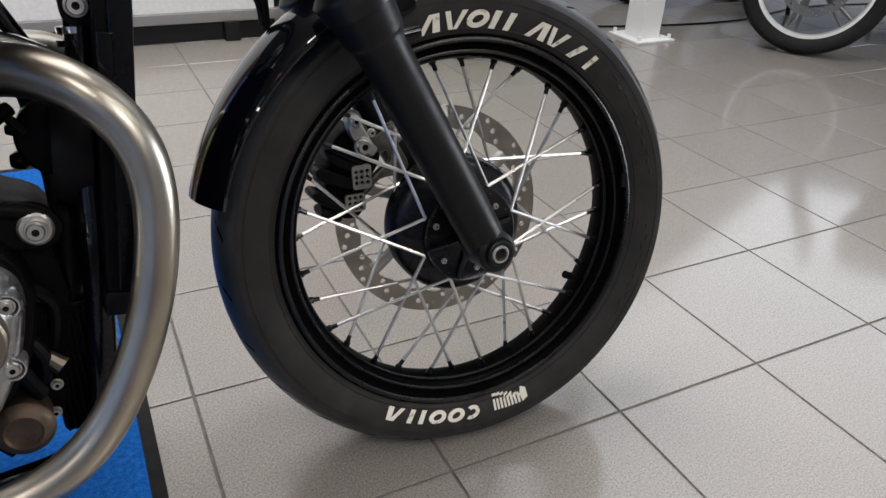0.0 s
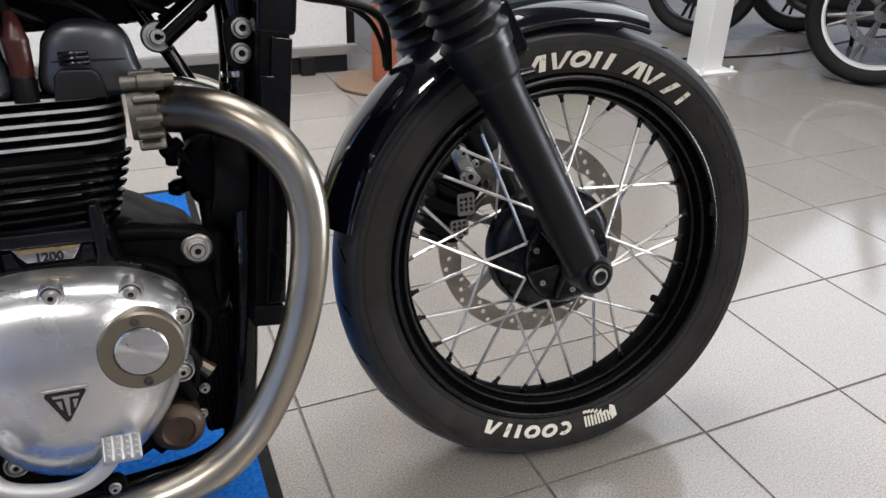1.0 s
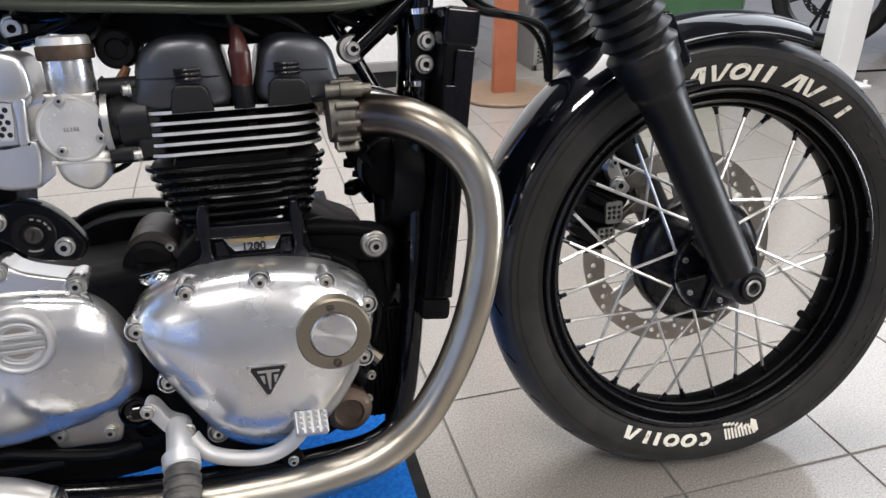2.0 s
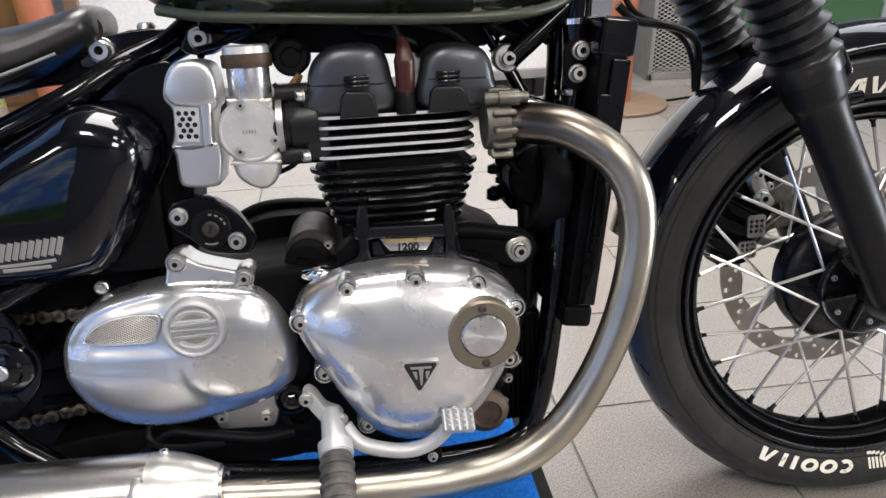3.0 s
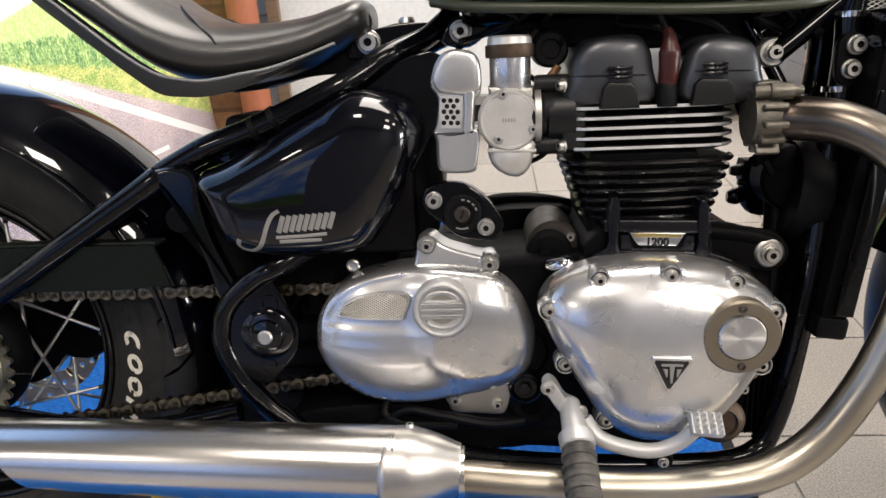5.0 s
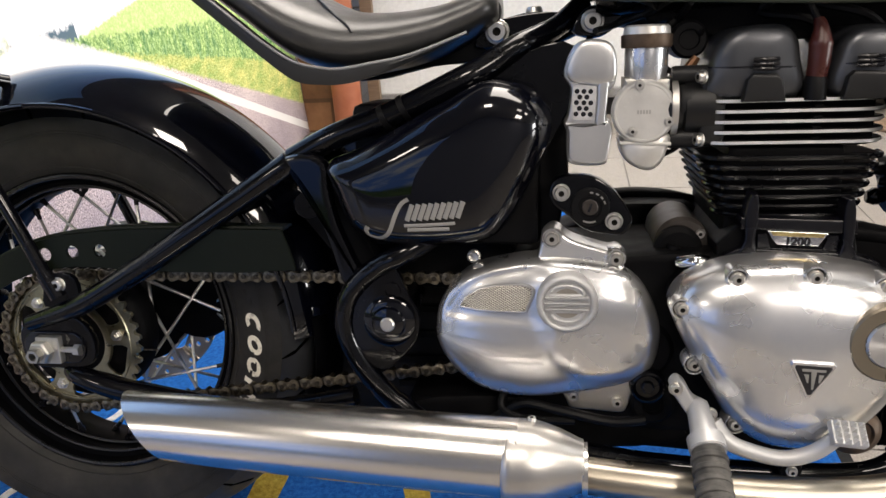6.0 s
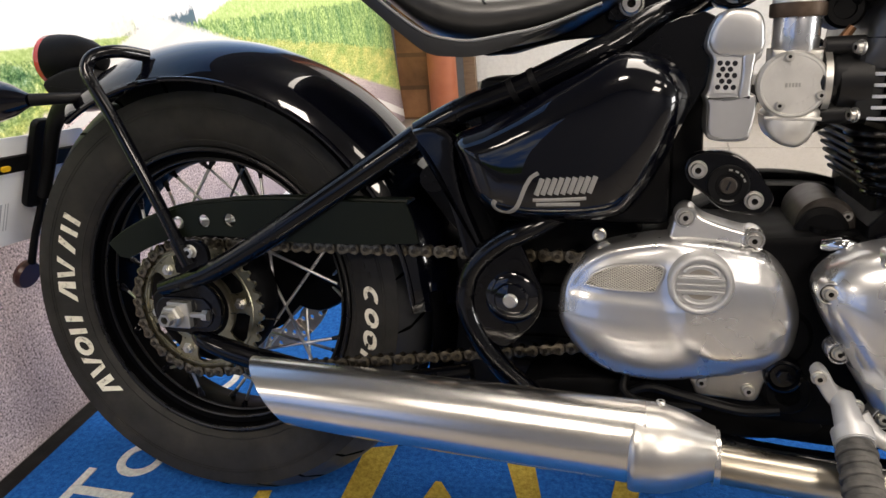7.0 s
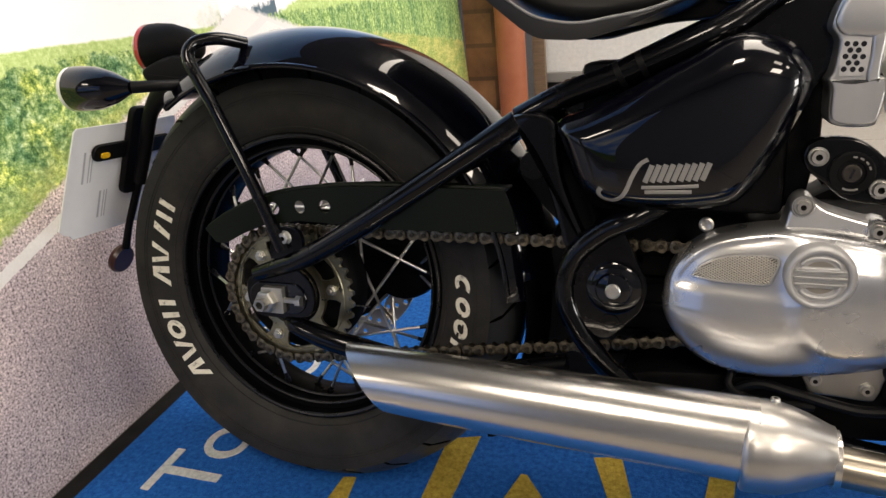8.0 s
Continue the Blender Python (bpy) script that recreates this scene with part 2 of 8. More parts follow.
carpet_blue = bump(tint(mat("blue nylon carpet", (0.01, 0.10, 0.38), 0.95, spec=0.1), 130, ((0.25, (0.004, 0.055, 0.24)), (0.5, (0.010, 0.115, 0.42)), (0.75, (0.022, 0.17, 0.55)))), 420, 1.0, 0.004)
carpet_white = bump(tint(mat("white carpet pile", (0.6, 0.62, 0.6), 0.95, spec=0.1), 150, ((0.3, (0.42, 0.45, 0.46)), (0.7, (0.68, 0.70, 0.68)))), 420, 1.0, 0.003)
carpet_yellow = bump(tint(mat("yellow carpet pile", (0.5, 0.36, 0.06), 0.95, spec=0.1), 150, ((0.3, (0.30, 0.20, 0.03)), (0.7, (0.56, 0.41, 0.08)))), 420, 1.0, 0.003)
mat_border = bump(vary(mat("black rubber mat edge", (0.006, 0.006, 0.006), 0.75, spec=0.2), 30, 0.65, 0.85), 300, 0.4, 0.001)
wall_paint = bump(vary(tint(mat("blue-grey wall paint", (0.22, 0.24, 0.29), 0.7), 1.5, ((0.3, (0.18, 0.20, 0.25)), (0.7, (0.24, 0.26, 0.31)))), 12, 0.6, 0.8), 90, 0.15, 0.001)
dark_wall = bump(vary(tint(mat("charcoal wall paint", (0.10, 0.10, 0.105), 0.7), 1.5, ((0.3, (0.085, 0.085, 0.09)), (0.7, (0.115, 0.115, 0.12)))), 12, 0.6, 0.8), 90, 0.15, 0.001)
slate_wall = bump(vary(tint(mat("slate-grey wall paint", (0.15, 0.16, 0.19), 0.7), 1.5, ((0.3, (0.14, 0.15, 0.18)), (0.7, (0.165, 0.172, 0.20)))), 12, 0.6, 0.8), 90, 0.15, 0.001)
ceiling_paint = bump(vary(mat("light grey ceiling paint", (0.27, 0.27, 0.265), 0.8), 6, 0.7, 0.85), 60, 0.2, 0.001)
board_white = bump(tint(mat("white textured display board", (0.72, 0.72, 0.71), 0.55), 60, ((0.3, (0.66, 0.66, 0.655)), (0.7, (0.77, 0.77, 0.76)))), 120, 0.4, 0.0015)
trim_grey = vary(mat("grey aluminium trim", (0.28, 0.275, 0.27), 0.45, 0.4), 20, 0.36, 0.55)
terracotta = bump(vary(tint(mat("terracotta painted post", (0.34, 0.105, 0.05), 0.5), 9, ((0.3, (0.29, 0.085, 0.04)), (0.7, (0.38, 0.125, 0.062)))), 20, 0.4, 0.6), 150, 0.2, 0.0008)
raw_wood = tint(mat("plywood", (0.3, 0.2, 0.13), 0.55), 5, ((0.3, (0.13, 0.085, 0.055)), (0.55, (0.19, 0.13, 0.085)), (0.8, (0.24, 0.17, 0.115))), 6, (3, 30, 30))
post_white = bump(vary(mat("white enamel steel", (0.78, 0.78, 0.76), 0.35), 9, 0.28, 0.45), 60, 0.08, 0.001)
mesh_metal = vary(mat("expanded metal, pale grey", (0.34, 0.33, 0.31), 0.45, 0.5), 30, 0.38, 0.55)
cabinet_green = vary(tint(mat("green enamelled steel", (0.045, 0.115, 0.05), 0.4), 4, ((0.3, (0.038, 0.10, 0.043)), (0.7, (0.055, 0.13, 0.058)))), 20, 0.33, 0.5)
far_black = vary(mat("dark machine paint", (0.007, 0.007, 0.0085), 0.4, spec=0.3), 20, 0.3, 0.5)
far_rubber = vary(mat("black tyre rubber", (0.006, 0.006, 0.0062), 0.6, spec=0.2), 30, 0.5, 0.7)
far_white = mat("white painted rim", (0.68, 0.68, 0.66), 0.35)
far_silver = vary(mat("grey cast wheel paint", (0.16, 0.16, 0.155), 0.4, 0.6), 20, 0.3, 0.5)
brick_print = mat("printed brick wall picture", (0.3, 0.13, 0.06), 0.55, spec=0.2)
mural_print = mat("printed country road picture", (0.5, 0.5, 0.5), 0.6, spec=0.15)


# ---- building helpers ----
FLAT = set()


def part(name, bm, material, parent=None, label="", sharp=35):
    key = id(bm)
    bmesh.ops.recalc_face_normals(bm, faces=bm.faces)
    me = bpy.data.meshes.new(name)
    bm.to_mesh(me)
    bm.free()
    for p in me.polygons:
        p.use_smooth = True
    me.set_sharp_from_angle(angle=radians(sharp))
    me.materials.append(material)
    ob = new(name, me)
    if key in FLAT:
        FLAT.discard(key)
        ob.modifiers.new("even shading", "WEIGHTED_NORMAL").keep_sharp = True
    if parent is not None:
        ob.parent = parent
    if label:
        tagged(ob, label)
    return ob


def shared(name, me, parent, m):
    ob = new(name, me)
    ob.parent = parent
    ob.matrix_basis = m
    return ob


def thing(name, m, label, category, group="", kind=""):
    return_ob = new(name)
    return_ob.matrix_basis = m
    return tagged(return_ob, label, category, group, kind)


def spline(pts, n=8, closed=False):
    """Catmull-Rom through the points, n steps a span."""
    P = [np.array(p, float) for p in pts]
    k = len(P)
    out = []
    spans = k if closed else k - 1
    for i in range(spans):
        if closed:
            a, b, c, d = P[(i - 1) % k], P[i], P[(i + 1) % k], P[(i + 2) % k]
        else:
            a, b, c, d = P[max(i - 1, 0)], P[i], P[i + 1], P[min(i + 2, k - 1)]
        for j in range(n):
            t = j / n
            out.append(0.5 * (2 * b + (c - a) * t + (2 * a - 5 * b + 4 * c - d) * t * t + (3 * b - a - 3 * c + d) * t ** 3))
    if not closed:
        out.append(P[-1])
    return out


def rings(bm, loops, closed_ring=True, cap0=False, cap1=False, wrap=False):
    rows = [[bm.verts.new(p) for p in lp] for lp in loops]
    k = len(rows[0])
    pairs = list(zip(rows, rows[1:])) + ([(rows[-1], rows[0])] if wrap else [])
    for a, b in pairs:
        for i in range(k if closed_ring else k - 1):
            j = (i + 1) % k
            bm.faces.new((a[i], a[j], b[j], b[i]))
    if cap0:
        bm.faces.new(rows[0])
    if cap1:
        bm.faces.new(rows[-1])
    return rows


def tube_bm(pts, r, seg=14, n=8, bm=None, caps=True, flat=1.0):
    bm = bm or bmesh.new()
    path = spline(pts, n) if n > 1 else [np.array(p, float) for p in pts]
    rad = r if isinstance(r, (list, tuple)) else [r, r]
    ts = np.linspace(0, len(rad) - 1, len(path))
    rr = np.interp(ts, range(len(rad)), rad)
    up = None
    loops = []
    for i, p in enumerate(path):
        d = path[min(i + 1, len(path) - 1)] - path[max(i - 1, 0)]
        d = d / (np.linalg.norm(d) or 1)
        if up is None:
            up = np.cross(d, [0, 1, 0]) if abs(d[1]) < 0.9 else np.cross(d, [1, 0, 0])
        up = up - d * (up @ d)
        up = up / np.linalg.norm(up)
        side = np.cross(d, up)
        loops.append([p + rr[i] * (math.cos(a) * up + flat * math.sin(a) * side) for a in np.linspace(0, 2 * math.pi, seg, endpoint=False)])
    rings(bm, loops, True, caps, caps)
    return bm


def lathe_bm(profile, centre=(0, 0, 0), axis="y", seg=32, bm=None, closed=False, a0=0.0, a1=360.0):
    """Turns (along, radius) pairs about an axis through centre."""
    bm = bm or bmesh.new()
    full = a1 - a0 >= 359.9
    angles = np.radians(np.linspace(a0, a1, seg, endpoint=not full))
    loops = []
    for s, r in profile:
        lp = []
        for a in angles:
            u, v = r * math.cos(a), r * math.sin(a)
            q = {"y": (u, s, v), "x": (s, u, v), "z": (u, v, s)}[axis]
            lp.append((centre[0] + q[0], centre[1] + q[1], centre[2] + q[2]))
        loops.append(lp)
    rings(bm, loops, full, False, False, closed)
    if not closed and full:
        pass
    bmesh.ops.remove_doubles(bm, verts=bm.verts, dist=1e-6)
    return bm


def dome_bm(outline, levels, n=5, bm=None, smooth=True, centre=None, shape=None, fine=1):
    """A cushion over an XZ outline: levels are (scale, y); shape(x, z) is added to y on its front."""
    bm = bm or bmesh.new()
    pts = spline(outline, n, True) if smooth else [np.array(p, float) for p in outline]
    c = np.mean(pts, axis=0) if centre is None else np.array(centre)
    lv = [tuple(v) for v in spline(levels, fine)] if fine > 1 else levels
    loops = []
    for s, y in lv:
        lp = []
        for p in pts:
            x, z = c[0] + (p[0] - c[0]) * s, c[1] + (p[1] - c[1]) * s
            lp.append((x, y + (shape(x, z) * min(1.0, (1 - s) * 9) if shape else 0), z))
        loops.append(lp)
    rings(bm, loops, True, True, True)
    return bm


def dome_depth(outline, levels, x, z, shape=None):
    """y of the cushion's front at (x, z)."""
    pts = spline(outline, 5, True)
    c = np.mean(pts, axis=0)
    a = math.atan2(z - c[1], x - c[0])
    best = min(pts, key=lambda p: abs((math.atan2(p[1] - c[1], p[0] - c[0]) - a + math.pi) % (2 * math.pi) - math.pi))
    s = min(1.0, math.hypot(x - c[0], z - c[1]) / math.hypot(best[0] - c[0], best[1] - c[1]))
    front = levels[1:]
    y = float(np.interp(s, [v[0] for v in reversed(front)], [v[1] for v in reversed(front)]))
    return y + (shape(x, z) * min(1.0, (1 - s) * 9) if shape else 0)


def offset_loop(pts, d):
    k = len(pts)
    out = []
    area = sum(pts[i][0] * pts[(i + 1) % k][1] - pts[(i + 1) % k][0] * pts[i][1] for i in range(k))
    sgn = 1 if area > 0 else -1
    for i in range(k):
        a, b, c = (np.array(pts[(i + j) % k], float) for j in (-1, 0, 1))
        t = (c - a)
        t = t / (np.linalg.norm(t) or 1)
        out.append(b + sgn * d * np.array([-t[1], t[0]]))
    return out


def slab_bm(outline, y0, y1, bevel=0.002, n=5, smooth=True, bm=None):
    """An XZ outline between two depths, with a rounded edge at both."""
    bm = bm or bmesh.new()
    pts = spline(outline, n, True) if smooth else [np.array(p, float) for p in outline]
    FLAT.add(id(bm))
    s = 1 if y1 > y0 else -1
    ins = offset_loop(pts, bevel)
    mid = offset_loop(pts, bevel * 0.3)
    seq = [(ins, y0), (mid, y0 + s * bevel * 0.3), (pts, y0 + s * bevel), (pts, y1 - s * bevel), (mid, y1 - s * bevel * 0.3), (ins, y1)]
    rings(bm, [[(p[0], y, p[1]) for p in lp] for lp, y in seq], True, True, True)
    return bm


def holed_bm(outline, holes, y0, y1, bm=None):
    """A plate with round holes (x, z, r)."""
    bm = bm or bmesh.new()
    loops = [[np.array(p, float) for p in outline]]
    for hx, hz, hr in holes:
        loops.append([np.array((hx + hr * math.cos(a), hz + hr * math.sin(a))) for a in np.linspace(0, 2 * math.pi, 12, endpoint=False)])
    both = []
    for y in (y0, y1):
        rows, edges = [], []
        for lp in loops:
            vs = [bm.verts.new((p[0], y, p[1])) for p in lp]
            rows.append(vs)
            edges += [bm.edges.new((vs[i], vs[(i + 1) % len(vs)])) for i in range(len(vs))]
        bmesh.ops.triangle_fill(bm, edges=edges, use_beauty=True)
        both.append(rows)
    for a, b in zip(*both):
        k = len(a)
        for i in range(k):
            bm.faces.new((a[i], a[(i + 1) % k], b[(i + 1) % k], b[i]))
    return bm


def box_bm(x0, x1, y0, y1, z0, z1, bevel=0.003, bm=None, turn=None):
    bm = bm or bmesh.new()
    FLAT.add(id(bm))
    r = bmesh.ops.create_cube(bm, size=1.0)
    bmesh.ops.scale(bm, vec=(x1 - x0, y1 - y0, z1 - z0), verts=r["verts"])
    if bevel:
        es = list({e for v in r["verts"] for e in v.link_edges})
        g = bmesh.ops.bevel(bm, geom=es, offset=bevel, segments=2, affect="EDGES", profile=0.5)
        vs = list({v for f in g["faces"] for v in f.verts} | {v for v in r["verts"] if v.is_valid})
    else:
        vs = r["verts"]
    if turn is not None:
        bmesh.ops.transform(bm, matrix=turn, verts=vs)
    bmesh.ops.translate(bm, vec=((x0 + x1) / 2, (y0 + y1) / 2, (z0 + z1) / 2), verts=vs)
    return bm


def rounded(x0, x1, z0, z1, r, n=4):
    out = []
    for cx, cz, a0 in ((x1 - r, z1 - r, 0), (x0 + r, z1 - r, 90), (x0 + r, z0 + r, 180), (x1 - r, z0 + r, 270)):
        for a in np.radians(np.linspace(a0, a0 + 90, n)):
            out.append((cx + r * math.cos(a), cz + r * math.sin(a)))
    return out


def mesh_of(bm, name, material, sharp=35):
    ob = part(name, bm, material, None, "", sharp)
    me = ob.data
    bpy.data.objects.remove(ob)
    return me


# one socket-head bolt, facing -y, 1 unit head radius
bolt_me = mesh_of(lathe_bm([(0.3, 0.0), (0.3, 1.22), (-0.05, 1.25), (-0.12, 1.2), (-0.12, 1.0), (-0.72, 0.98), (-0.92, 0.86), (-0.92, 0.42), (-0.35, 0.37), (-0.35, 0.0)], seg=24), "bolt", bolt_steel)
# faces inside the socket get the colour darkened for shade
bolt_me.materials.append(socket_dark)
for p in bolt_me.polygons:
    if math.hypot(p.center.x, p.center.z) < 0.40:
        p.material_index = 1
nut_me = mesh_of(lathe_bm([(0.3, 0.0), (0.3, 1.35), (0.0, 1.4), (0.0, 1.1), (-0.7, 1.1), (-0.8, 0.98), (-0.8, 0.55), (-1.2, 0.5), (-1.25, 0.0)], seg=6), "nut", bolt_steel, 20)


def bolt(parent, x, y, z, r=0.006, me=None, name="bolt", turn=(0, 0, 0)):
    return shared(name, me or bolt_me, parent, pose(x, y, z, *turn) @ Matrix.Scale(r, 4))


# ---- the motorcycle, in its own upright axes: x forward, y to its left, z up ----
LEAN = 10.0
bike = thing("motorcycle", pose(0, -0.03, 0, -LEAN, 0, 0), "black bobber motorcycle with polished engine covers, leaning on its side stand", "motorcycle")


def tyre_profile(R, bead, half, crown):
    """Section of a tyre, from one bead over the tread to the other."""
    right = [(-half * 0.70, bead), (-half * 0.80, bead + 0.006), (-half * 0.92, bead + 0.30 * (R - bead)), (-half, bead + 0.55 * (R - bead)),
             (-half * 0.985, bead + 0.70 * (R - bead)), (-half * 0.90, R - crown * 0.62), (-half * 0.72, R - crown * 0.30), (-half * 0.45, R - crown * 0.09), (-half * 0.2, R - crown * 0.015)]
    return right + [(0, R)] + [(-a, b) for a, b in reversed(right)]


def rim_profile(half, lip, inner):
    s = [(-half * 0.96, lip + 0.004), (-half * 1.05, lip + 0.002), (-half * 1.05, lip - 0.006), (-half * 0.86, lip - 0.010), (-half * 0.82, lip - 0.016), (-half * 0.66, lip - 0.018), (-half * 0.60, inner + 0.004), (-half * 0.3, inner)]
    return s + [(0, inner - 0.001)] + [(-a, b) for a, b in reversed(s)] + [(half * 0.8, lip), (half * 0.5, inner + 0.012), (-half * 0.5, inner + 0.012), (-half * 0.8, lip)]


def side_at(profile, r):
    """Depth of the tyre's right flank at radius r."""
    pts = [(b, a) for a, b in profile[:9]]
    return float(np.interp(r, [p[0] for p in pts], [p[1] for p in pts]))


def mark_bm(shapes, prof, mid, tall, proud=0.0009):
    """Flat painted marks on the right flank. shapes: (angle of the middle in degrees, width, polygon in a unit square, hole)."""
    bm = bmesh.new()
    for ang, wide, poly in shapes:
        for ring in poly:
            vs = []
            for u, v in ring:
                r = mid + (v - 0.5) * tall
                a = radians(ang) - (u - 0.5) * wide / mid
                vs.append(bm.verts.new((r * math.cos(a), side_at(prof, r) - proud, r * math.sin(a))))
            bm.faces.new(vs)
    return bm


S = 0.18  # slant of the marks
WEDGE = [[(0.02, 0.05), (0.26, 0.05), (0.74, 0.95), (0.52, 0.95)], [(0.60, 0.05), (0.90, 0.05), (0.90, 0.95), (0.66, 0.95)]]
VEE = [[(0.24, 0.05), (0.46, 0.05), (0.34, 0.95), (0.12, 0.95)], [(0.44, 0.05), (0.62, 0.05), (1.08, 0.95), (0.84, 0.95)]]
BLOCK = [[(0.04, 0.05), (0.28, 0.05), (0.44, 0.95), (0.20, 0.95)], [(0.60, 0.05), (0.84, 0.05), (1.00, 0.95), (0.76, 0.95)]]
HOOK = [[(0.24, 0.05), (0.52, 0.05), (0.98, 0.95), (0.68, 0.95)]]
BAR = [[(0.30, 0.05), (0.58, 0.05), (0.74, 0.95), (0.46, 0.95)]]


def ring_mark(k=9):
    """A plain slanted ring."""
    def at(a, s):
        return (0.54 + 0.44 * s * math.cos(a) + S * (math.sin(a) * 0.5), 0.5 + 0.45 * s * math.sin(a))
    cut = np.linspace(0, 2 * math.pi, 2 * k + 1)
    return [[at(a, 1.0), at(b, 1.0), at(b, 0.45), at(a, 0.45)] for a, b in zip(cut, cut[1:])]


def cee_mark(k=9):
    """A plain slanted half ring."""
    def at(a, s):
        return (0.60 + 0.46 * s * math.cos(a) + S * (math.sin(a) * 0.5), 0.5 + 0.45 * s * math.sin(a))
    cut = np.linspace(0.3 * math.pi, 1.7 * math.pi, 2 * k)
    return [[at(a, 1.0), at(b, 1.0), at(b, 0.45), at(a, 0.45)] for a, b in zip(cut, cut[1:])]


def laced(near, far, rim_r, phase, slant=41, forward=(1, 2), edge=0.006):
    """Ends of 32 laced spokes: sides alternate, slants alternate in pairs. near, far: the flanges' radius and depth."""
    out = []
    for k in range(32):
        ar = radians(phase + 11.25 * k)
        (hr, hy), side = (near, -1) if k % 2 == 0 else (far, 1)
        ah = ar + radians(slant) * (1 if k % 4 in forward else -1)
        out.append(((hr * math.cos(ah), hy, hr * math.sin(ah)), (rim_r * math.cos(ar), side * edge, rim_r * math.sin(ar))))
    return out


def wheel(name, m, R, bead, half, crown, rim_half, inner, spokes, label, nipple_mat):
    rim = part(name, lathe_bm(rim_profile(rim_half, bead, inner), seg=96, closed=True), rim_black, bike, label)
    rim.matrix_basis = m
    prof = tyre_profile(R, bead, half, crown)
    for y, rr, th in ((-rim_half * 1.06, bead - 0.003, 0.0034), (-rim_half * 0.80, bead - 0.0175, 0.0022), (-rim_half * 0.42, inner + 0.0005, 0.0020)):
        part("rim_lip", lathe_bm([(y + th * math.cos(k * math.pi / 4), rr + th * math.sin(k * math.pi / 4)) for k in range(8)], seg=96, closed=True), rim_gloss, rim)
    part("tyre", lathe_bm(prof, seg=128), tyre_rubber, rim, "black road tyre with painted cream lettering marks", 60)
    band = [(a * 1.012, b + 0.001) for a, b in prof[5:14]]
    part("tread", lathe_bm([(band[0][0] * 0.97, band[0][1] - 0.003)] + band + [(band[-1][0] * 0.97, band[-1][1] - 0.003)], seg=128), tread_rubber, rim, "smooth lighter tread band, reflected sky tinted in", 60)
    for rr in (bead + 0.010, bead + 0.012 + 0.42 * (R - bead), R - crown * 0.75):
        y = side_at(prof, rr)
        part("sidewall_rib", lathe_bm([(y + 0.002, rr - 0.0012), (y - 0.0007, rr - 0.0006), (y - 0.0007, rr + 0.0006), (y + 0.002, rr + 0.0012)], seg=96), tyre_rubber, rim)
    for k in range(22):
        a0 = radians(-38 + 3.1 * k + (14 if k > 10 else 0))
        rr = R - crown * 0.95 if k % 2 else R - crown * 1.02
        y = side_at(prof, rr) - 0.0006
        bar = part("raised_bar", box_bm(-0.0042, 0.0042, -0.0006, 0.0006, -0.0012 - 0.0008 * (k % 3), 0.0012, 0.0003), tyre_rubber, rim)
        bar.matrix_basis = pose(rr * math.cos(a0), y, rr * math.sin(a0), 0, 90 - math.degrees(a0), 0)
    for p, q in spokes:
        p, q = np.array(p), np.array(q)
        d = (q - p) / np.linalg.norm(q - p)
        sp = part("spoke", tube_bm([p, q - d * 0.012], 0.0023, 8, 1), spoke_steel, rim)
        part("nipple", tube_bm([q - d * 0.015, q - d * 0.006, q - d * 0.006, q + d * 0.004], [0.0030, 0.0034, 0.0048, 0.0048], 8, 1), nipple_mat, sp)
    return rim, prof


# front wheel, turned a little to the right
FW = pose(1.5153, 0.018, 0.3224, 0, 0, -4.8) @ pose(0, 0, 0, -1)
front, fprof = wheel("front_wheel", FW, 0.3245, 0.252, 0.050, 0.042, 0.038, 0.2265, laced((0.060, -0.040), (0.092, 0.026), 0.2265, 7.8), "black spoked front wheel, steered slightly", hub_black)
part("hub", lathe_bm([(-0.052, 0.0), (-0.052, 0.018), (-0.044, 0.020), (-0.040, 0.056), (-0.044, 0.064), (-0.040, 0.067), (-0.034, 0.064), (-0.030, 0.050), (-0.018, 0.048), (-0.012, 0.060), (-0.008, 0.080), (-0.002, 0.092), (0.006, 0.0965), (0.030, 0.0965), (0.040, 0.088), (0.048, 0.066), (0.056, 0.050), (0.060, 0.0)], seg=56), hub_black, front, "black drum-shaped hub")
for i in range(6):
    a = radians(60 * i + 12)
    part("hub_rib", tube_bm([(0.02 * math.cos(a), -0.045, 0.02 * math.sin(a)), (0.060 * math.cos(a), -0.042, 0.060 * math.sin(a))], [0.006, 0.004], 8, 1), frame_black, front)
for i in range(6):
    a = radians(60 * i + 40)
    bolt(front, 0.050 * math.cos(a), -0.0425, 0.050 * math.sin(a), 0.0034)


def disc_bm(r0, r1, y0, y1, radii, hole=0.0040, parts=16, lag=6.0):
    """A drilled ring with a wavy inner edge, filled sector by sector."""
    bm = bmesh.new()
    width = 360.0 / parts
    for i in range(parts):
        a0 = i * width - 4.5
        outer = [(r1 * math.cos(radians(a)), r1 * math.sin(radians(a))) for a in np.linspace(a0, a0 + width, 6)]
        edge = [(a, r0 + 0.0025 * math.cos(radians((a - a0) * parts))) for a in np.linspace(a0 + width, a0, 8)]
        holed_bm(outer + [(r * math.cos(radians(a)), r * math.sin(radians(a))) for a, r in edge],
                 [(rr * math.cos(radians(i * width + k * lag)), rr * math.sin(radians(i * width + k * lag)), hole) for k, rr in enumerate(radii)], y0, y1, bm)
    bmesh.ops.remove_doubles(bm, verts=bm.verts, dist=1e-5)
    return bm


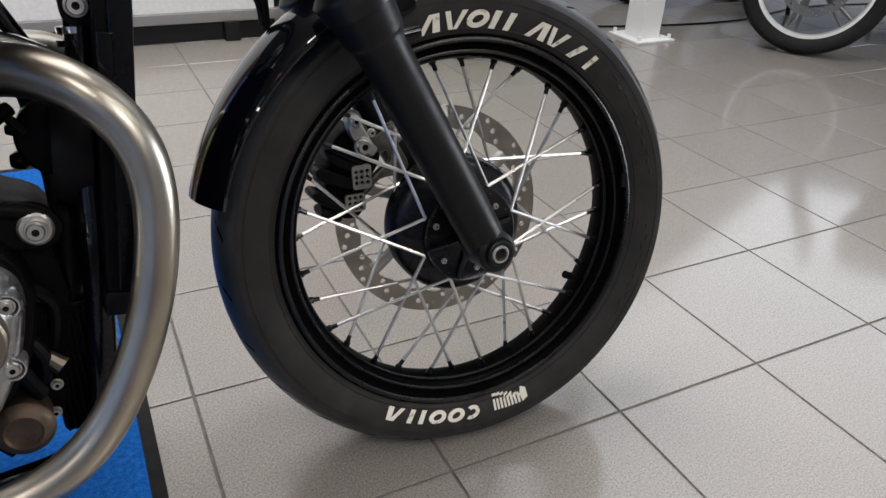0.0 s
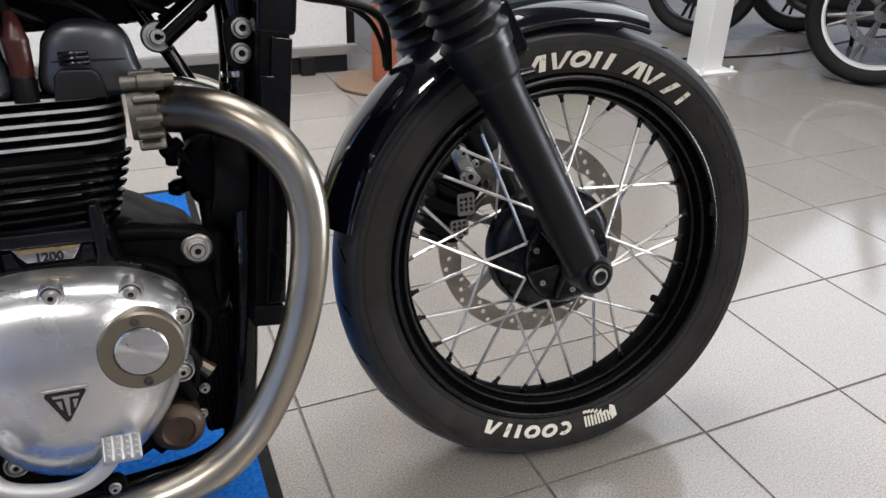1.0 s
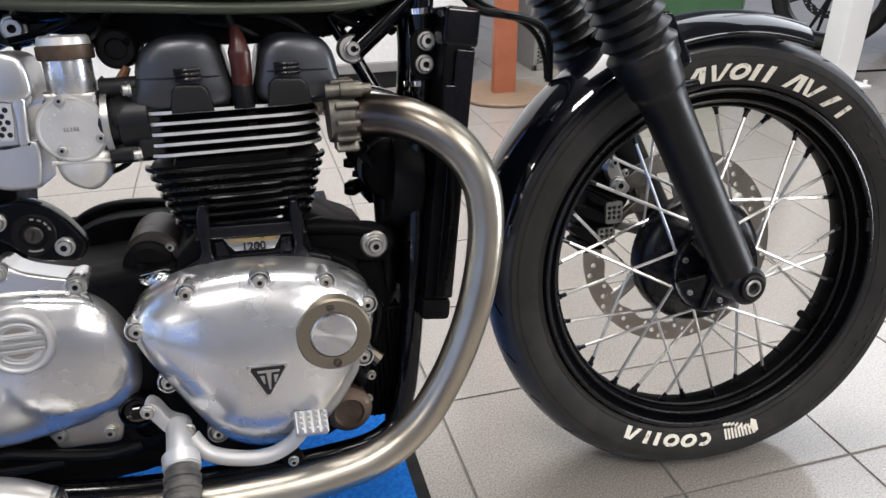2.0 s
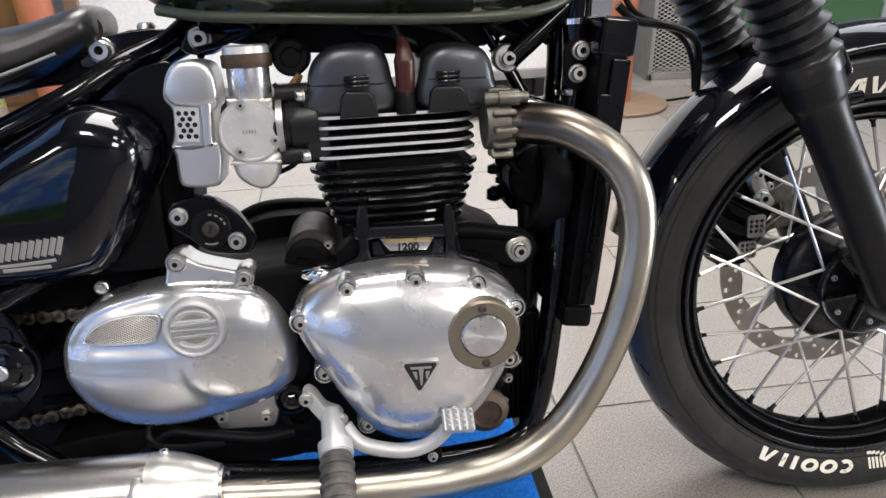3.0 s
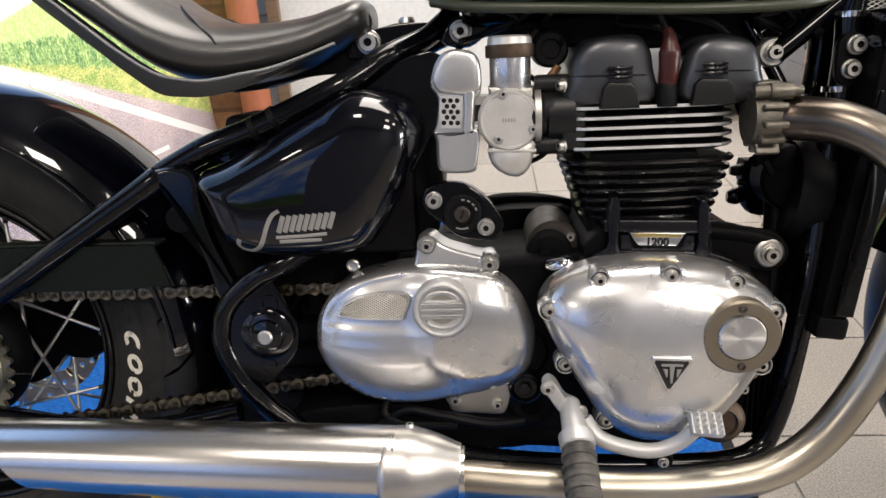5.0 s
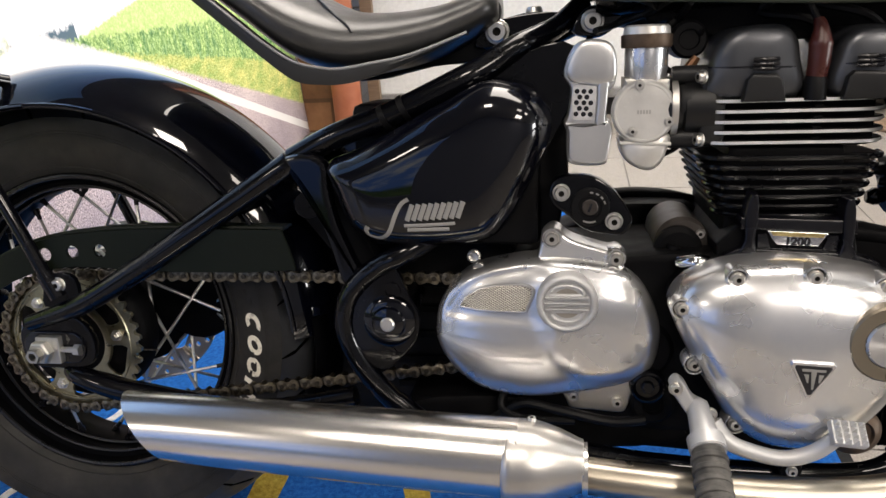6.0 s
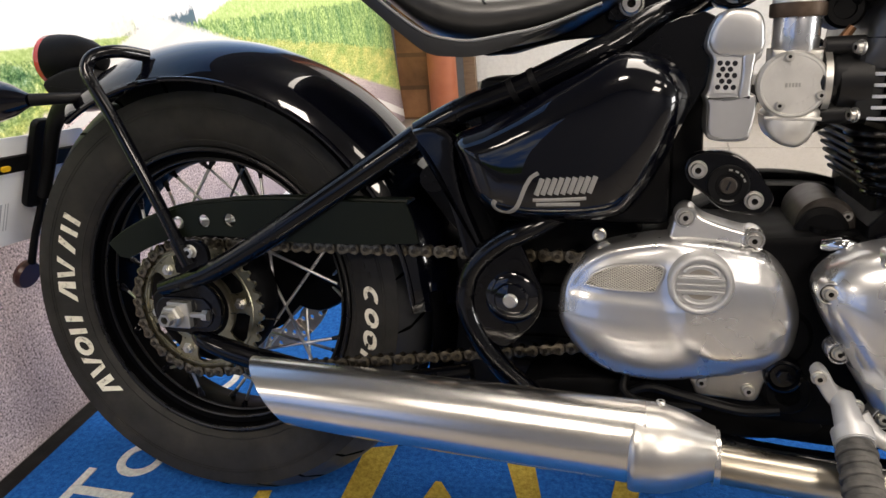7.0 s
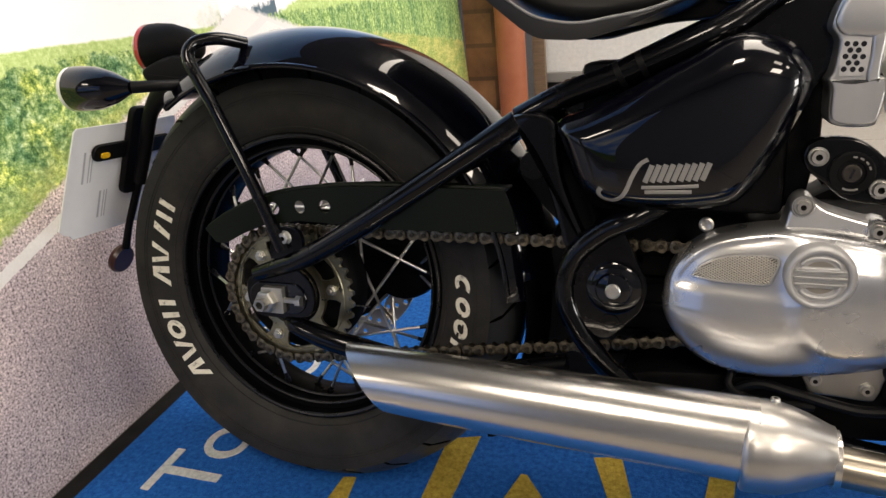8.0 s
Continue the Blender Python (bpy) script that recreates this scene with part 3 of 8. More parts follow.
fdisc = part("brake_disc", disc_bm(0.124, 0.155, 0.068, 0.073, (0.131, 0.140, 0.1485)), disc_steel, front, "drilled steel brake disc", 30)
for i in range(6):
    a = radians(60 * i + 20)
    d = radians(14)
    part("disc_arm", tube_bm([(0.052 * math.cos(a), 0.062, 0.052 * math.sin(a)), (0.090 * math.cos(a + d * 0.9), 0.068, 0.090 * math.sin(a + d * 0.9)), (0.128 * math.cos(a + d), 0.0705, 0.128 * math.sin(a + d))], [0.012, 0.009, 0.012], 10, 5, flat=0.35), cast_alloy, fdisc)
part("valve_stem", tube_bm([(0.192, -0.002, -0.117), (0.179, -0.006, -0.109), (0.179, -0.006, -0.109), (0.165, -0.012, -0.101)], [0.0036, 0.0036, 0.0058, 0.0058], 10, 1), black_plastic, front)
part("rim_tag", box_bm(0.236, 0.248, -0.043, -0.039, 0.030, 0.050, 0.001), black_plastic, front)

# painted marks of the front tyre: an upper arc of six and an upside-down lower arc
fmid, ftall = 0.2725, 0.024
for shape in ((99.7, 0.034, WEDGE), (92.9, 0.030, VEE), (86.7, 0.033, ring_mark()), (79.6, 0.036, BLOCK), (68.6, 0.034, WEDGE), (62.7, 0.030, VEE), (55.9, 0.029, HOOK), (49.9, 0.024, BAR),
              (243.5, 0.030, WEDGE), (250.8, 0.031, BLOCK), (257.7, 0.030, ring_mark()), (263.8, 0.030, ring_mark()), (269.3, 0.026, cee_mark())):
    part("tyre_mark", mark_bm([shape], fprof, fmid, ftall if shape[0] < 200 else 0.021), tyre_white, front, "cream painted mark, a plain shape")
coil = [(276.5 + i * 1.15, 0.0046, [[(0, 0.1 + 0.02 * i), (0.8, 0.1 + 0.02 * i), (1, 0.75 + 0.02 * i), (0.3, 0.75 + 0.02 * i)]]) for i in range(9)]
coil += [(277 + i * 1.3, 0.0068, [[(0, -0.22 + 0.015 * i * i), (1, -0.22 + 0.015 * (i + 1) ** 2), (1, -0.08 + 0.015 * (i + 1) ** 2), (0, -0.08 + 0.015 * i * i)]]) for i in range(8)]
coil += [(286.5, 0.012, [[(0, 0.2), (0.6, 0.0), (1.1, 0.5), (0.9, 0.9), (0.2, 0.8)]])]
part("tyre_emblem", mark_bm(coil, fprof, fmid + 0.001, 0.024), tyre_white, front, "cream painted emblem, plain strokes")
# tread cuts
for i in range(26):
    a = 2 * math.pi * i / 26
    pts = []
    for s in np.linspace(0, 1, 7):
        y = -0.008 - 0.036 * s
        r = np.interp(y, [p[0] for p in fprof[4:15]], [p[1] for p in fprof[4:15]])
        aa = a + 0.14 * s + 0.05 * s * s
        pts.append(((r - 0.0009) * math.cos(aa), y + 0.0006 * s, (r - 0.0009) * math.sin(aa)))
    part("tread_groove", tube_bm(pts, [0.0008, 0.0026, 0.0026, 0.0012], 6, 1), groove_black, front)

# fork legs with gaiters, turned with the wheel
AX = (FW @ Vector((0, -0.100, 0)))
RK = np.array((-0.451, 0.0, 0.893))


def fork_leg(cx, cy, cz, side):
    o = np.array((cx, cy, cz))
    lower_pts = [o - RK * 0.012, o + RK * 0.03, o + RK * 0.10, o + RK * 0.27, o + RK * 0.30, o + RK * 0.335]
    leg = part("fork_leg", tube_bm(lower_pts, [0.024, 0.027, 0.0275, 0.0285, 0.034, 0.038], 28, 6), fork_black, bike, "satin black fork slider")
    part("axle_lug", lathe_bm([(-0.026, 0.0), (-0.026, 0.021), (-0.022, 0.026), (0.020, 0.028), (0.024, 0.024), (0.024, 0.0)], (cx, cy, cz), seg=28), fork_black, leg)
    gait = []
    rads = []
    for i in range(19):
        gait += [o + RK * (0.350 + i * 0.0175), o + RK * (0.350 + i * 0.0175 + 0.0088)]
        rads += [0.0435 - i * 0.0004, 0.0350 - i * 0.0003]
    gait, rads = [o + RK * 0.328, o + RK * 0.340] + gait, [0.0395, 0.0405] + rads
    part("gaiter", tube_bm(gait, rads, 28, 3), soft_rubber, leg, "black ribbed rubber gaiter", 80)
    return leg


leg_r = fork_leg(AX.x, AX.y, AX.z, -1)
part("axle_cap", lathe_bm([(0.0, 0.0), (0.0, 0.0175), (-0.004, 0.0175), (-0.0052, 0.0162), (-0.0052, 0.0130), (0.008, 0.0122), (0.008, 0.0)], (AX.x, AX.y - 0.0265, AX.z), seg=32), fork_black, leg_r, "black axle cap")
part("axle_socket", lathe_bm([(0.004, 0.0118), (-0.0060, 0.0118), (-0.0072, 0.0108), (-0.0072, 0.0086), (0.010, 0.0080), (0.010, 0.0)], (AX.x, AX.y - 0.025, AX.z), seg=20), bolt_steel, leg_r, "", 20)
o = np.array((AX.x, AX.y, AX.z)) + RK * 0.295
part("fork_stud", tube_bm([o + np.array((0.02, -0.01, 0.0)), o + np.array((0.045, -0.012, 0.004))], [0.008, 0.007], 12, 1), frame_black, leg_r)
AXL = (FW @ Vector((0, 0.104, 0)))
fork_leg(AXL.x, AXL.y, AXL.z, 1)

# caliper behind the wheel, on the left leg
cal = part("brake_caliper", slab_bm([(1.3652, 0.4374), (1.3751, 0.4527), (1.3932, 0.4624), (1.4100, 0.4543), (1.4309, 0.4285), (1.4329, 0.4101), (1.4171, 0.3862), (1.4097, 0.3656), (1.4011, 0.3401), (1.3858, 0.3346), (1.3667, 0.3414), (1.3604, 0.3602), (1.3534, 0.3868), (1.3587, 0.4093)], 0.082, 0.150, 0.006, 3), satin_black, bike, "black two-piston brake caliper")
for pts in ([(1.3532, 0.4404), (1.3740, 0.4315), (1.4043, 0.4149), (1.4115, 0.4029), (1.3859, 0.4052), (1.3648, 0.4161), (1.3552, 0.4296)],
            [(1.3380, 0.4109), (1.3461, 0.4150), (1.3716, 0.4043), (1.3928, 0.3916), (1.3854, 0.3802), (1.3623, 0.3886), (1.3415, 0.3997)],
            [(1.3305, 0.3814), (1.3400, 0.3845), (1.3654, 0.3708), (1.3804, 0.3587), (1.3713, 0.3474), (1.3516, 0.3589), (1.3341, 0.3714)],
            [(1.3402, 0.3546), (1.3501, 0.3592), (1.3650, 0.3485), (1.3690, 0.3397), (1.3575, 0.3370), (1.3438, 0.3428)]):
    part("caliper_fin", slab_bm(pts, 0.070, 0.110, 0.004, 3), black_plastic, cal)
for cx, cz, w, h in ((1.3998, 0.3962, 0.0135, 0.0165), (1.3881, 0.3617, 0.0140, 0.0125)):
    part("caliper_sieve", holed_bm(rounded(cx - w, cx + w, cz - h, cz + h, 0.004), [(cx - 0.0078 + 0.0078 * (k % 3), cz - 0.0075 + 0.0075 * (k // 3), 0.0027) for k in range(9)], 0.068, 0.073), cast_alloy, cal)
part("caliper_bracket", slab_bm([(1.3865, 0.4775), (1.3948, 0.4839), (1.4055, 0.4812), (1.4123, 0.4670), (1.4194, 0.4540), (1.4269, 0.4470), (1.4490, 0.4595), (1.4566, 0.4478), (1.4605, 0.4301), (1.4741, 0.3996), (1.4581, 0.3891), (1.4292, 0.3855), (1.4114, 0.3690), (1.4011, 0.3643), (1.4091, 0.3822), (1.4302, 0.3997), (1.4459, 0.4101), (1.4418, 0.4248), (1.4252, 0.4225), (1.4118, 0.4181), (1.3972, 0.4371), (1.3891, 0.4533)], 0.078, 0.090, 0.003, 3), clamp_alloy, cal, "bare cast bracket")
part("caliper_lug", slab_bm([(1.3857, 0.4756), (1.3933, 0.4820), (1.4015, 0.4781), (1.4067, 0.4642), (1.4177, 0.4416), (1.4251, 0.4314), (1.4163, 0.4218), (1.4041, 0.4312), (1.3912, 0.4481), (1.3862, 0.4622)], 0.066, 0.084, 0.004, 3), cast_alloy, cal, "pale cast lug")
bolt(cal, 1.3949, 0.065, 0.4722, 0.0065)
bolt(cal, 1.4031, 0.065, 0.4382, 0.0100)
bolt(cal, 1.4201, 0.076, 0.4520, 0.0050)

# front mudguard: an arc over the wheel with a deep skirt


def guard_bm(R, skirt, half, a0, a1, c, drop=0.0, seg=60, thick=0.0025, flare=0.0):
    bm = bmesh.new()
    secs = []
    for i, a in enumerate(np.linspace(radians(a0), radians(a1), seg)):
        ring = []
        prof = []
        for t in np.linspace(-1, 1, 17):
            prof.append((half * math.sin(t * 1.35) / math.sin(1.35), R - skirt * (1 - math.cos(t * 1.35)) / (1 - math.cos(1.35))))
        back = [(y * 0.97, r - thick) for y, r in reversed(prof)]
        for y, r in prof + back:
            ring.append((c[0] + r * math.cos(a), c[1] + y, c[2] + r * math.sin(a)))
        secs.append(ring)
    rings(bm, secs, True, True, True)
    return bm


fg = part("front_mudguard", guard_bm(0.353, 0.034, 0.062, 70, 165, (0, 0, 0)), gloss_black, bike, "gloss black front mudguard")
fg.matrix_basis = FW
part("mudguard_edge", tube_bm([(0.320 * math.cos(radians(a)), -0.0625, 0.320 * math.sin(radians(a))) for a in range(70, 166, 4)], 0.0032, 8, 2), gloss_black, fg)
part("fork_bridge", box_bm(-0.150, -0.08, -0.085, 0.085, 0.27, 0.345, 0.01, None, pose(0, 0, 0, 0, -26, 0)), frame_black, fg)

# rear wheel
RW = pose(-0.003, 0.036, 0.313, -3, 0, 0)
rear, rprof = wheel("rear_wheel", RW, 0.3195, 0.212, 0.073, 0.072, 0.050, 0.190, laced((0.0945, -0.046), (0.088, 0.060), 0.190, 2.35, 60, (0, 3), 0.013), "black spoked rear wheel with a wide tyre", hub_black)
part("hub", lathe_bm([(-0.084, 0.0), (-0.084, 0.060), (-0.078, 0.084), (-0.066, 0.095), (-0.044, 0.098), (-0.036, 0.090), (-0.026, 0.056), (0.040, 0.052), (0.052, 0.084), (0.058, 0.091), (0.064, 0.090), (0.068, 0.050), (0.074, 0.0)], seg=48), satin_black, rear, "black hub drum")
part("brake_disc", disc_bm(0.094, 0.1275, 0.076, 0.081, (0.102, 0.111, 0.120), lag=7.0), disc_steel, rear, "drilled rear brake disc", 30)
rc = part("rear_caliper", slab_bm([(0.050, 0.352), (0.100, 0.372), (0.165, 0.366), (0.180, 0.330), (0.165, 0.290), (0.120, 0.268), (0.075, 0.282), (0.052, 0.315)], 0.060, 0.110, 0.008, 3), satin_black, bike, "black rear brake caliper")
part("caliper_arm", slab_bm([(-0.03, 0.345), (0.07, 0.375), (0.11, 0.345), (0.07, 0.295), (-0.03, 0.285)], 0.086, 0.098, 0.003, 3), satin_black, rc)
rmid, rtall = 0.2435, 0.028
for shape in ((218.9, 0.040, WEDGE), (210.0, 0.036, VEE), (202.0, 0.036, ring_mark()), (193.8, 0.036, BLOCK), (181.0, 0.038, WEDGE), (173.0, 0.034, VEE), (164.8, 0.034, HOOK), (156.4, 0.034, BLOCK),
              (4.0, 0.030, cee_mark()), (-3.4, 0.030, ring_mark()), (-10.6, 0.030, ring_mark()), (-18.0, 0.031, BLOCK), (-25.5, 0.031, WEDGE)):
    part("tyre_mark", mark_bm([shape], rprof, rmid if shape[0] > 100 else 0.248, rtall if shape[0] > 100 else 0.025), tyre_white, rear, "cream painted mark, a plain shape")
for i in range(24):
    a = 2 * math.pi * i / 24
    pts = []
    for s in np.linspace(0, 1, 7):
        y = -0.020 - 0.050 * s
        r = np.interp(y, [p[0] for p in rprof[4:15]], [p[1] for p in rprof[4:15]])
        aa = a - 0.12 * s - 0.05 * s * s
        pts.append(((r - 0.0009) * math.cos(aa), y + 0.0006 * s, (r - 0.0009) * math.sin(aa)))
    part("tread_groove", tube_bm(pts, [0.001, 0.0034, 0.0034, 0.0016], 6, 1), groove_black, rear)

# sprocket and chain
teeth = 37
out = []
for i in range(teeth * 4):
    a = 2 * math.pi * i / (teeth * 4)
    out.append(((0.0945 + (0.0042 if i % 4 in (1, 2) else -0.0024)) * math.cos(a), (0.0945 + (0.0042 if i % 4 in (1, 2) else -0.0024)) * math.sin(a)))
spr = part("sprocket", holed_bm(out, [(0, 0, 0.0815)], -0.085, -0.091), sprocket_steel, bike, "worn bronze-brown chain sprocket", 30)
spr.location = (-0.001, 0.031, 0.311)
part("sprocket_ring", lathe_bm([(-0.086, 0.046), (-0.090, 0.0465), (-0.0905, 0.0485), (-0.0905, 0.0555), (-0.086, 0.056)], seg=48), sprocket_steel, spr)
part("sprocket_step", lathe_bm([(-0.0905, 0.0816), (-0.0925, 0.0823), (-0.0925, 0.0846), (-0.0905, 0.0858)], seg=64), sprocket_steel, spr)
for i in range(6):
    a = radians(60 * i + 8)
    ca, sa = math.cos(a), math.sin(a)
    arm = [(0.050, -0.016), (0.060, -0.0135), (0.070, -0.0150), (0.0830, -0.0230), (0.0830, 0.0230), (0.070, 0.0150), (0.060, 0.0135), (0.050, 0.016)]
    part("sprocket_arm", slab_bm([(u * ca - v * sa, u * sa + v * ca) for u, v in arm], -0.0855, -0.0900, 0.001, 1, False), sprocket_steel, spr)
    bolt(spr, 0.067 * ca, -0.0915, 0.067 * sa, 0.0060, nut_me, "nut")
CH = -0.057
z0, z1 = 0.311, 0.355
R0, R1, X1 = 0.0945, 0.0505, 0.600
th_u = math.asin((R0 - R1) / math.hypot(X1, z1 - z0))
tilt = math.atan2(z1 - z0, X1)
loop = []
for a in np.linspace(math.pi / 2 + tilt - th_u + 0.0, 3 * math.pi / 2 + tilt + th_u - 0.0, 24):
    loop.append((R0 * math.cos(a), z0 + R0 * math.sin(a)))
for a in np.linspace(-math.pi / 2 + tilt + th_u, math.pi / 2 + tilt - th_u, 12):
    loop.append((X1 + R1 * math.cos(a), z1 + R1 * math.sin(a)))
loop = [np.array(p) for p in loop] + [np.array(loop[0])]
acc = np.concatenate([[0], np.cumsum([np.linalg.norm(b - a) for a, b in zip(loop, loop[1:])])])
count = int(acc[-1] / 0.0159) // 2 * 2
chain = part("drive_chain", tube_bm([(0.10, CH, 0.30), (0.12, CH, 0.30)], 0.001, 6, 1), chain_steel, bike, "oiled brown roller chain")
PLATE8 = [(-0.0149, 0), (-0.0122, 0.0066), (-0.0079, 0.0074), (-0.0035, 0.0058), (0, 0.0050), (0.0035, 0.0058), (0.0079, 0.0074), (0.0122, 0.0066), (0.0149, 0), (0.0122, -0.0066), (0.0079, -0.0074), (0.0035, -0.0058), (0, -0.0050), (-0.0035, -0.0058), (-0.0079, -0.0074), (-0.0122, -0.0066)]
link_wide = mesh_of(slab_bm(PLATE8, -0.0102, -0.0080, 0.0006, 2), "link", chain_steel)
lb = slab_bm(PLATE8, -0.0076, -0.0058, 0.0005, 2)
for s in (-0.0079, 0.0079):
    lathe_bm([(-0.0114, 0.0), (-0.0114, 0.0030), (-0.009, 0.0030), (-0.009, 0.0045), (0.009, 0.0045), (0.009, 0.0)], (s, 0, 0), seg=10, bm=lb)
link_narrow = mesh_of(lb, "link", chain_dark)
pts = []
for i in range(count):
    s = acc[-1] * (i + 0.5) / count
    k = min(int(np.searchsorted(acc, s)) - 1, len(loop) - 2)
    f = (s - acc[k]) / (acc[k + 1] - acc[k])
    pts.append((loop[k] * (1 - f) + loop[k + 1] * f, loop[k + 1] - loop[k]))
for i, (p, d) in enumerate(pts):
    shared("link", link_wide if i % 2 else link_narrow, chain, pose(p[0], CH, p[1], 0, -math.degrees(math.atan2(d[1], d[0])), 0))

# swing cage: upper tube, axle plate, lower arm, curved pivot tube and plate
cage = part("swing_cage", tube_bm([(-0.022, -0.103, 0.352), (0.055, -0.103, 0.379), (0.137, -0.100, 0.424), (0.216, -0.096, 0.473), (0.317, -0.086, 0.536), (0.336, -0.083, 0.548)], [0.010, 0.0135, 0.0145, 0.0145, 0.0145, 0.0145], 18, 8), frame_black, bike, "gloss black tubular swing cage")
part("cage_upright", slab_bm([(0.326, 0.552), (0.342, 0.530), (0.3620, 0.496), (0.3765, 0.458), (0.3850, 0.425), (0.392, 0.405), (0.420, 0.405), (0.4085, 0.434), (0.3915, 0.477), (0.3835, 0.516), (0.3810, 0.549), (0.356, 0.560)], -0.074, -0.096, 0.008, 3), frame_black, cage)
part("cage_curve", tube_bm([(0.545, -0.050, 0.478), (0.505, -0.080, 0.463), (0.4662, -0.102, 0.4445), (0.4377, -0.102, 0.4303), (0.4137, -0.102, 0.4110), (0.3993, -0.102, 0.3901), (0.3931, -0.102, 0.3620), (0.3975, -0.102, 0.3357), (0.4127, -0.102, 0.3051), (0.4339, -0.102, 0.2765), (0.4616, -0.102, 0.2494), (0.50, -0.100, 0.215)], 0.0128, 20, 8), frame_black, cage)
part("cage_foot", tube_bm([(0.448, -0.102, 0.262), (0.490, -0.101, 0.224)], 0.0146, 16, 1), frame_black, cage)
part("pivot_plate", slab_bm([(0.420, 0.408), (0.440, 0.424), (0.4560, 0.432), (0.4626, 0.4216), (0.4750, 0.3927), (0.4838, 0.3709), (0.4793, 0.3444), (0.4628, 0.3228), (0.4449, 0.3064), (0.4300, 0.305), (0.4150, 0.320), (0.402, 0.3497), (0.399, 0.3707), (0.405, 0.3931)], -0.098, -0.108, 0.0025, 3), frame_black, cage)
part("pivot_cup", lathe_bm([(0.0, 0.030), (-0.006, 0.030), (-0.008, 0.027), (-0.009, 0.020), (-0.012, 0.018), (-0.014, 0.010), (-0.014, 0.0)], (0.449, -0.107, 0.367), seg=36), gloss_black, cage)
part("pivot_bolt", lathe_bm([(0.0, 0.0085), (-0.004, 0.0085), (-0.0055, 0.007), (-0.0055, 0.0)], (0.449, -0.119, 0.367), seg=24), bolt_steel, cage, "bright pivot bolt end")
for dx, dz in ((0.004, 0.0360), (-0.004, -0.0415)):
    part("plate_recess", lathe_bm([(0.001, 0.0105), (-0.0022, 0.0102), (-0.0022, 0.0072), (0.004, 0.0066), (0.004, 0.0)], (0.449 + dx, -0.108, 0.367 + dz), seg=20), frame_black, cage)
part("axle_plate", slab_bm([(-0.034, 0.346), (-0.006, 0.353), (0.036, 0.362), (0.060, 0.342), (0.062, 0.312), (0.044, 0.294), (-0.014, 0.292), (-0.034, 0.302), (-0.040, 0.324)], -0.094, -0.104, 0.002, 4), frame_black, cage)
part("axle_slot", slab_bm(rounded(-0.034, 0.052, 0.300, 0.342, 0.020), -0.103, -0.107, 0.002, 2), gloss_black, cage)
part("adjuster_block", box_bm(-0.010, 0.022, -0.116, -0.104, 0.302, 0.338, 0.002), cast_alloy, cage, "bare alloy chain adjuster")
part("axle_nut", lathe_bm([(0.0, 0.0155), (-0.010, 0.0155), (-0.012, 0.0135), (-0.012, 0.0095), (-0.022, 0.0092), (-0.022, 0.0055), (-0.006, 0.005), (-0.006, 0.0)], (0.0, -0.115, 0.320), seg=6), cast_alloy, cage, "", 20)
part("adjuster_screw", tube_bm([(0.022, -0.110, 0.320), (0.040, -0.110, 0.320), (0.040, -0.110, 0.320), (0.048, -0.110, 0.320)], [0.004, 0.004, 0.0075, 0.0075], 6, 1), bolt_steel, cage, "", 20)
part("lower_arm", tube_bm([(0.016, -0.097, 0.290), (0.030, -0.102, 0.283), (0.070, -0.103, 0.270), (0.120, -0.099, 0.257), (0.250, -0.080, 0.230), (0.390, -0.070, 0.250)], [0.006, 0.012, 0.0150, 0.015, 0.014, 0.014], 16, 6), frame_black, cage)
part("cage_left", tube_bm([(-0.02, 0.105, 0.345), (0.137, 0.100, 0.424), (0.317, 0.086, 0.536), (0.45, 0.075, 0.60)], 0.0145, 14, 6), frame_black, cage)
part("cage_bridge", tube_bm([(0.355, -0.09, 0.50), (0.345, 0.0, 0.50), (0.355, 0.09, 0.50)], 0.016, 14, 4), frame_black, cage)
bolt(cage, 0.030, -0.106, 0.405, 0.0075)
part("stay_lug", slab_bm([(0.005, 0.375), (0.050, 0.385), (0.052, 0.412), (0.030, 0.420), (0.012, 0.408)], -0.098, -0.106, 0.0015, 3), frame_black, cage)

# chain guard
gpts = [(-0.100, 0.410), (-0.075, 0.426), (-0.046, 0.440), (-0.010, 0.454), (0.030, 0.464), (0.080, 0.470), (0.140, 0.473), (0.230, 0.473), (0.322, 0.472), (0.330, 0.450), (0.336, 0.424), (0.270, 0.420), (0.180, 0.420), (0.100, 0.424), (0.050, 0.426), (0.000, 0.420), (-0.040, 0.405), (-0.070, 0.390), (-0.085, 0.392)]
cg = part("chain_guard", holed_bm(gpts, [(0.012, 0.441, 0.0085), (0.050, 0.444, 0.0085), (0.087, 0.446, 0.0085)], -0.094, -0.098), guard_green, bike, "satin very dark chain guard with round holes", 20)
part("guard_lip", tube_bm([(p[0], -0.088, p[1]) for p in gpts[:9]], 0.0032, 8, 3), guard_green, cg)
part("guard_top", holed_bm([(p[0], p[1]) for p in gpts[2:9]] + [(p[0], p[1] - 0.003) for p in reversed(gpts[2:9])], [], -0.06, -0.096), guard_green, cg)

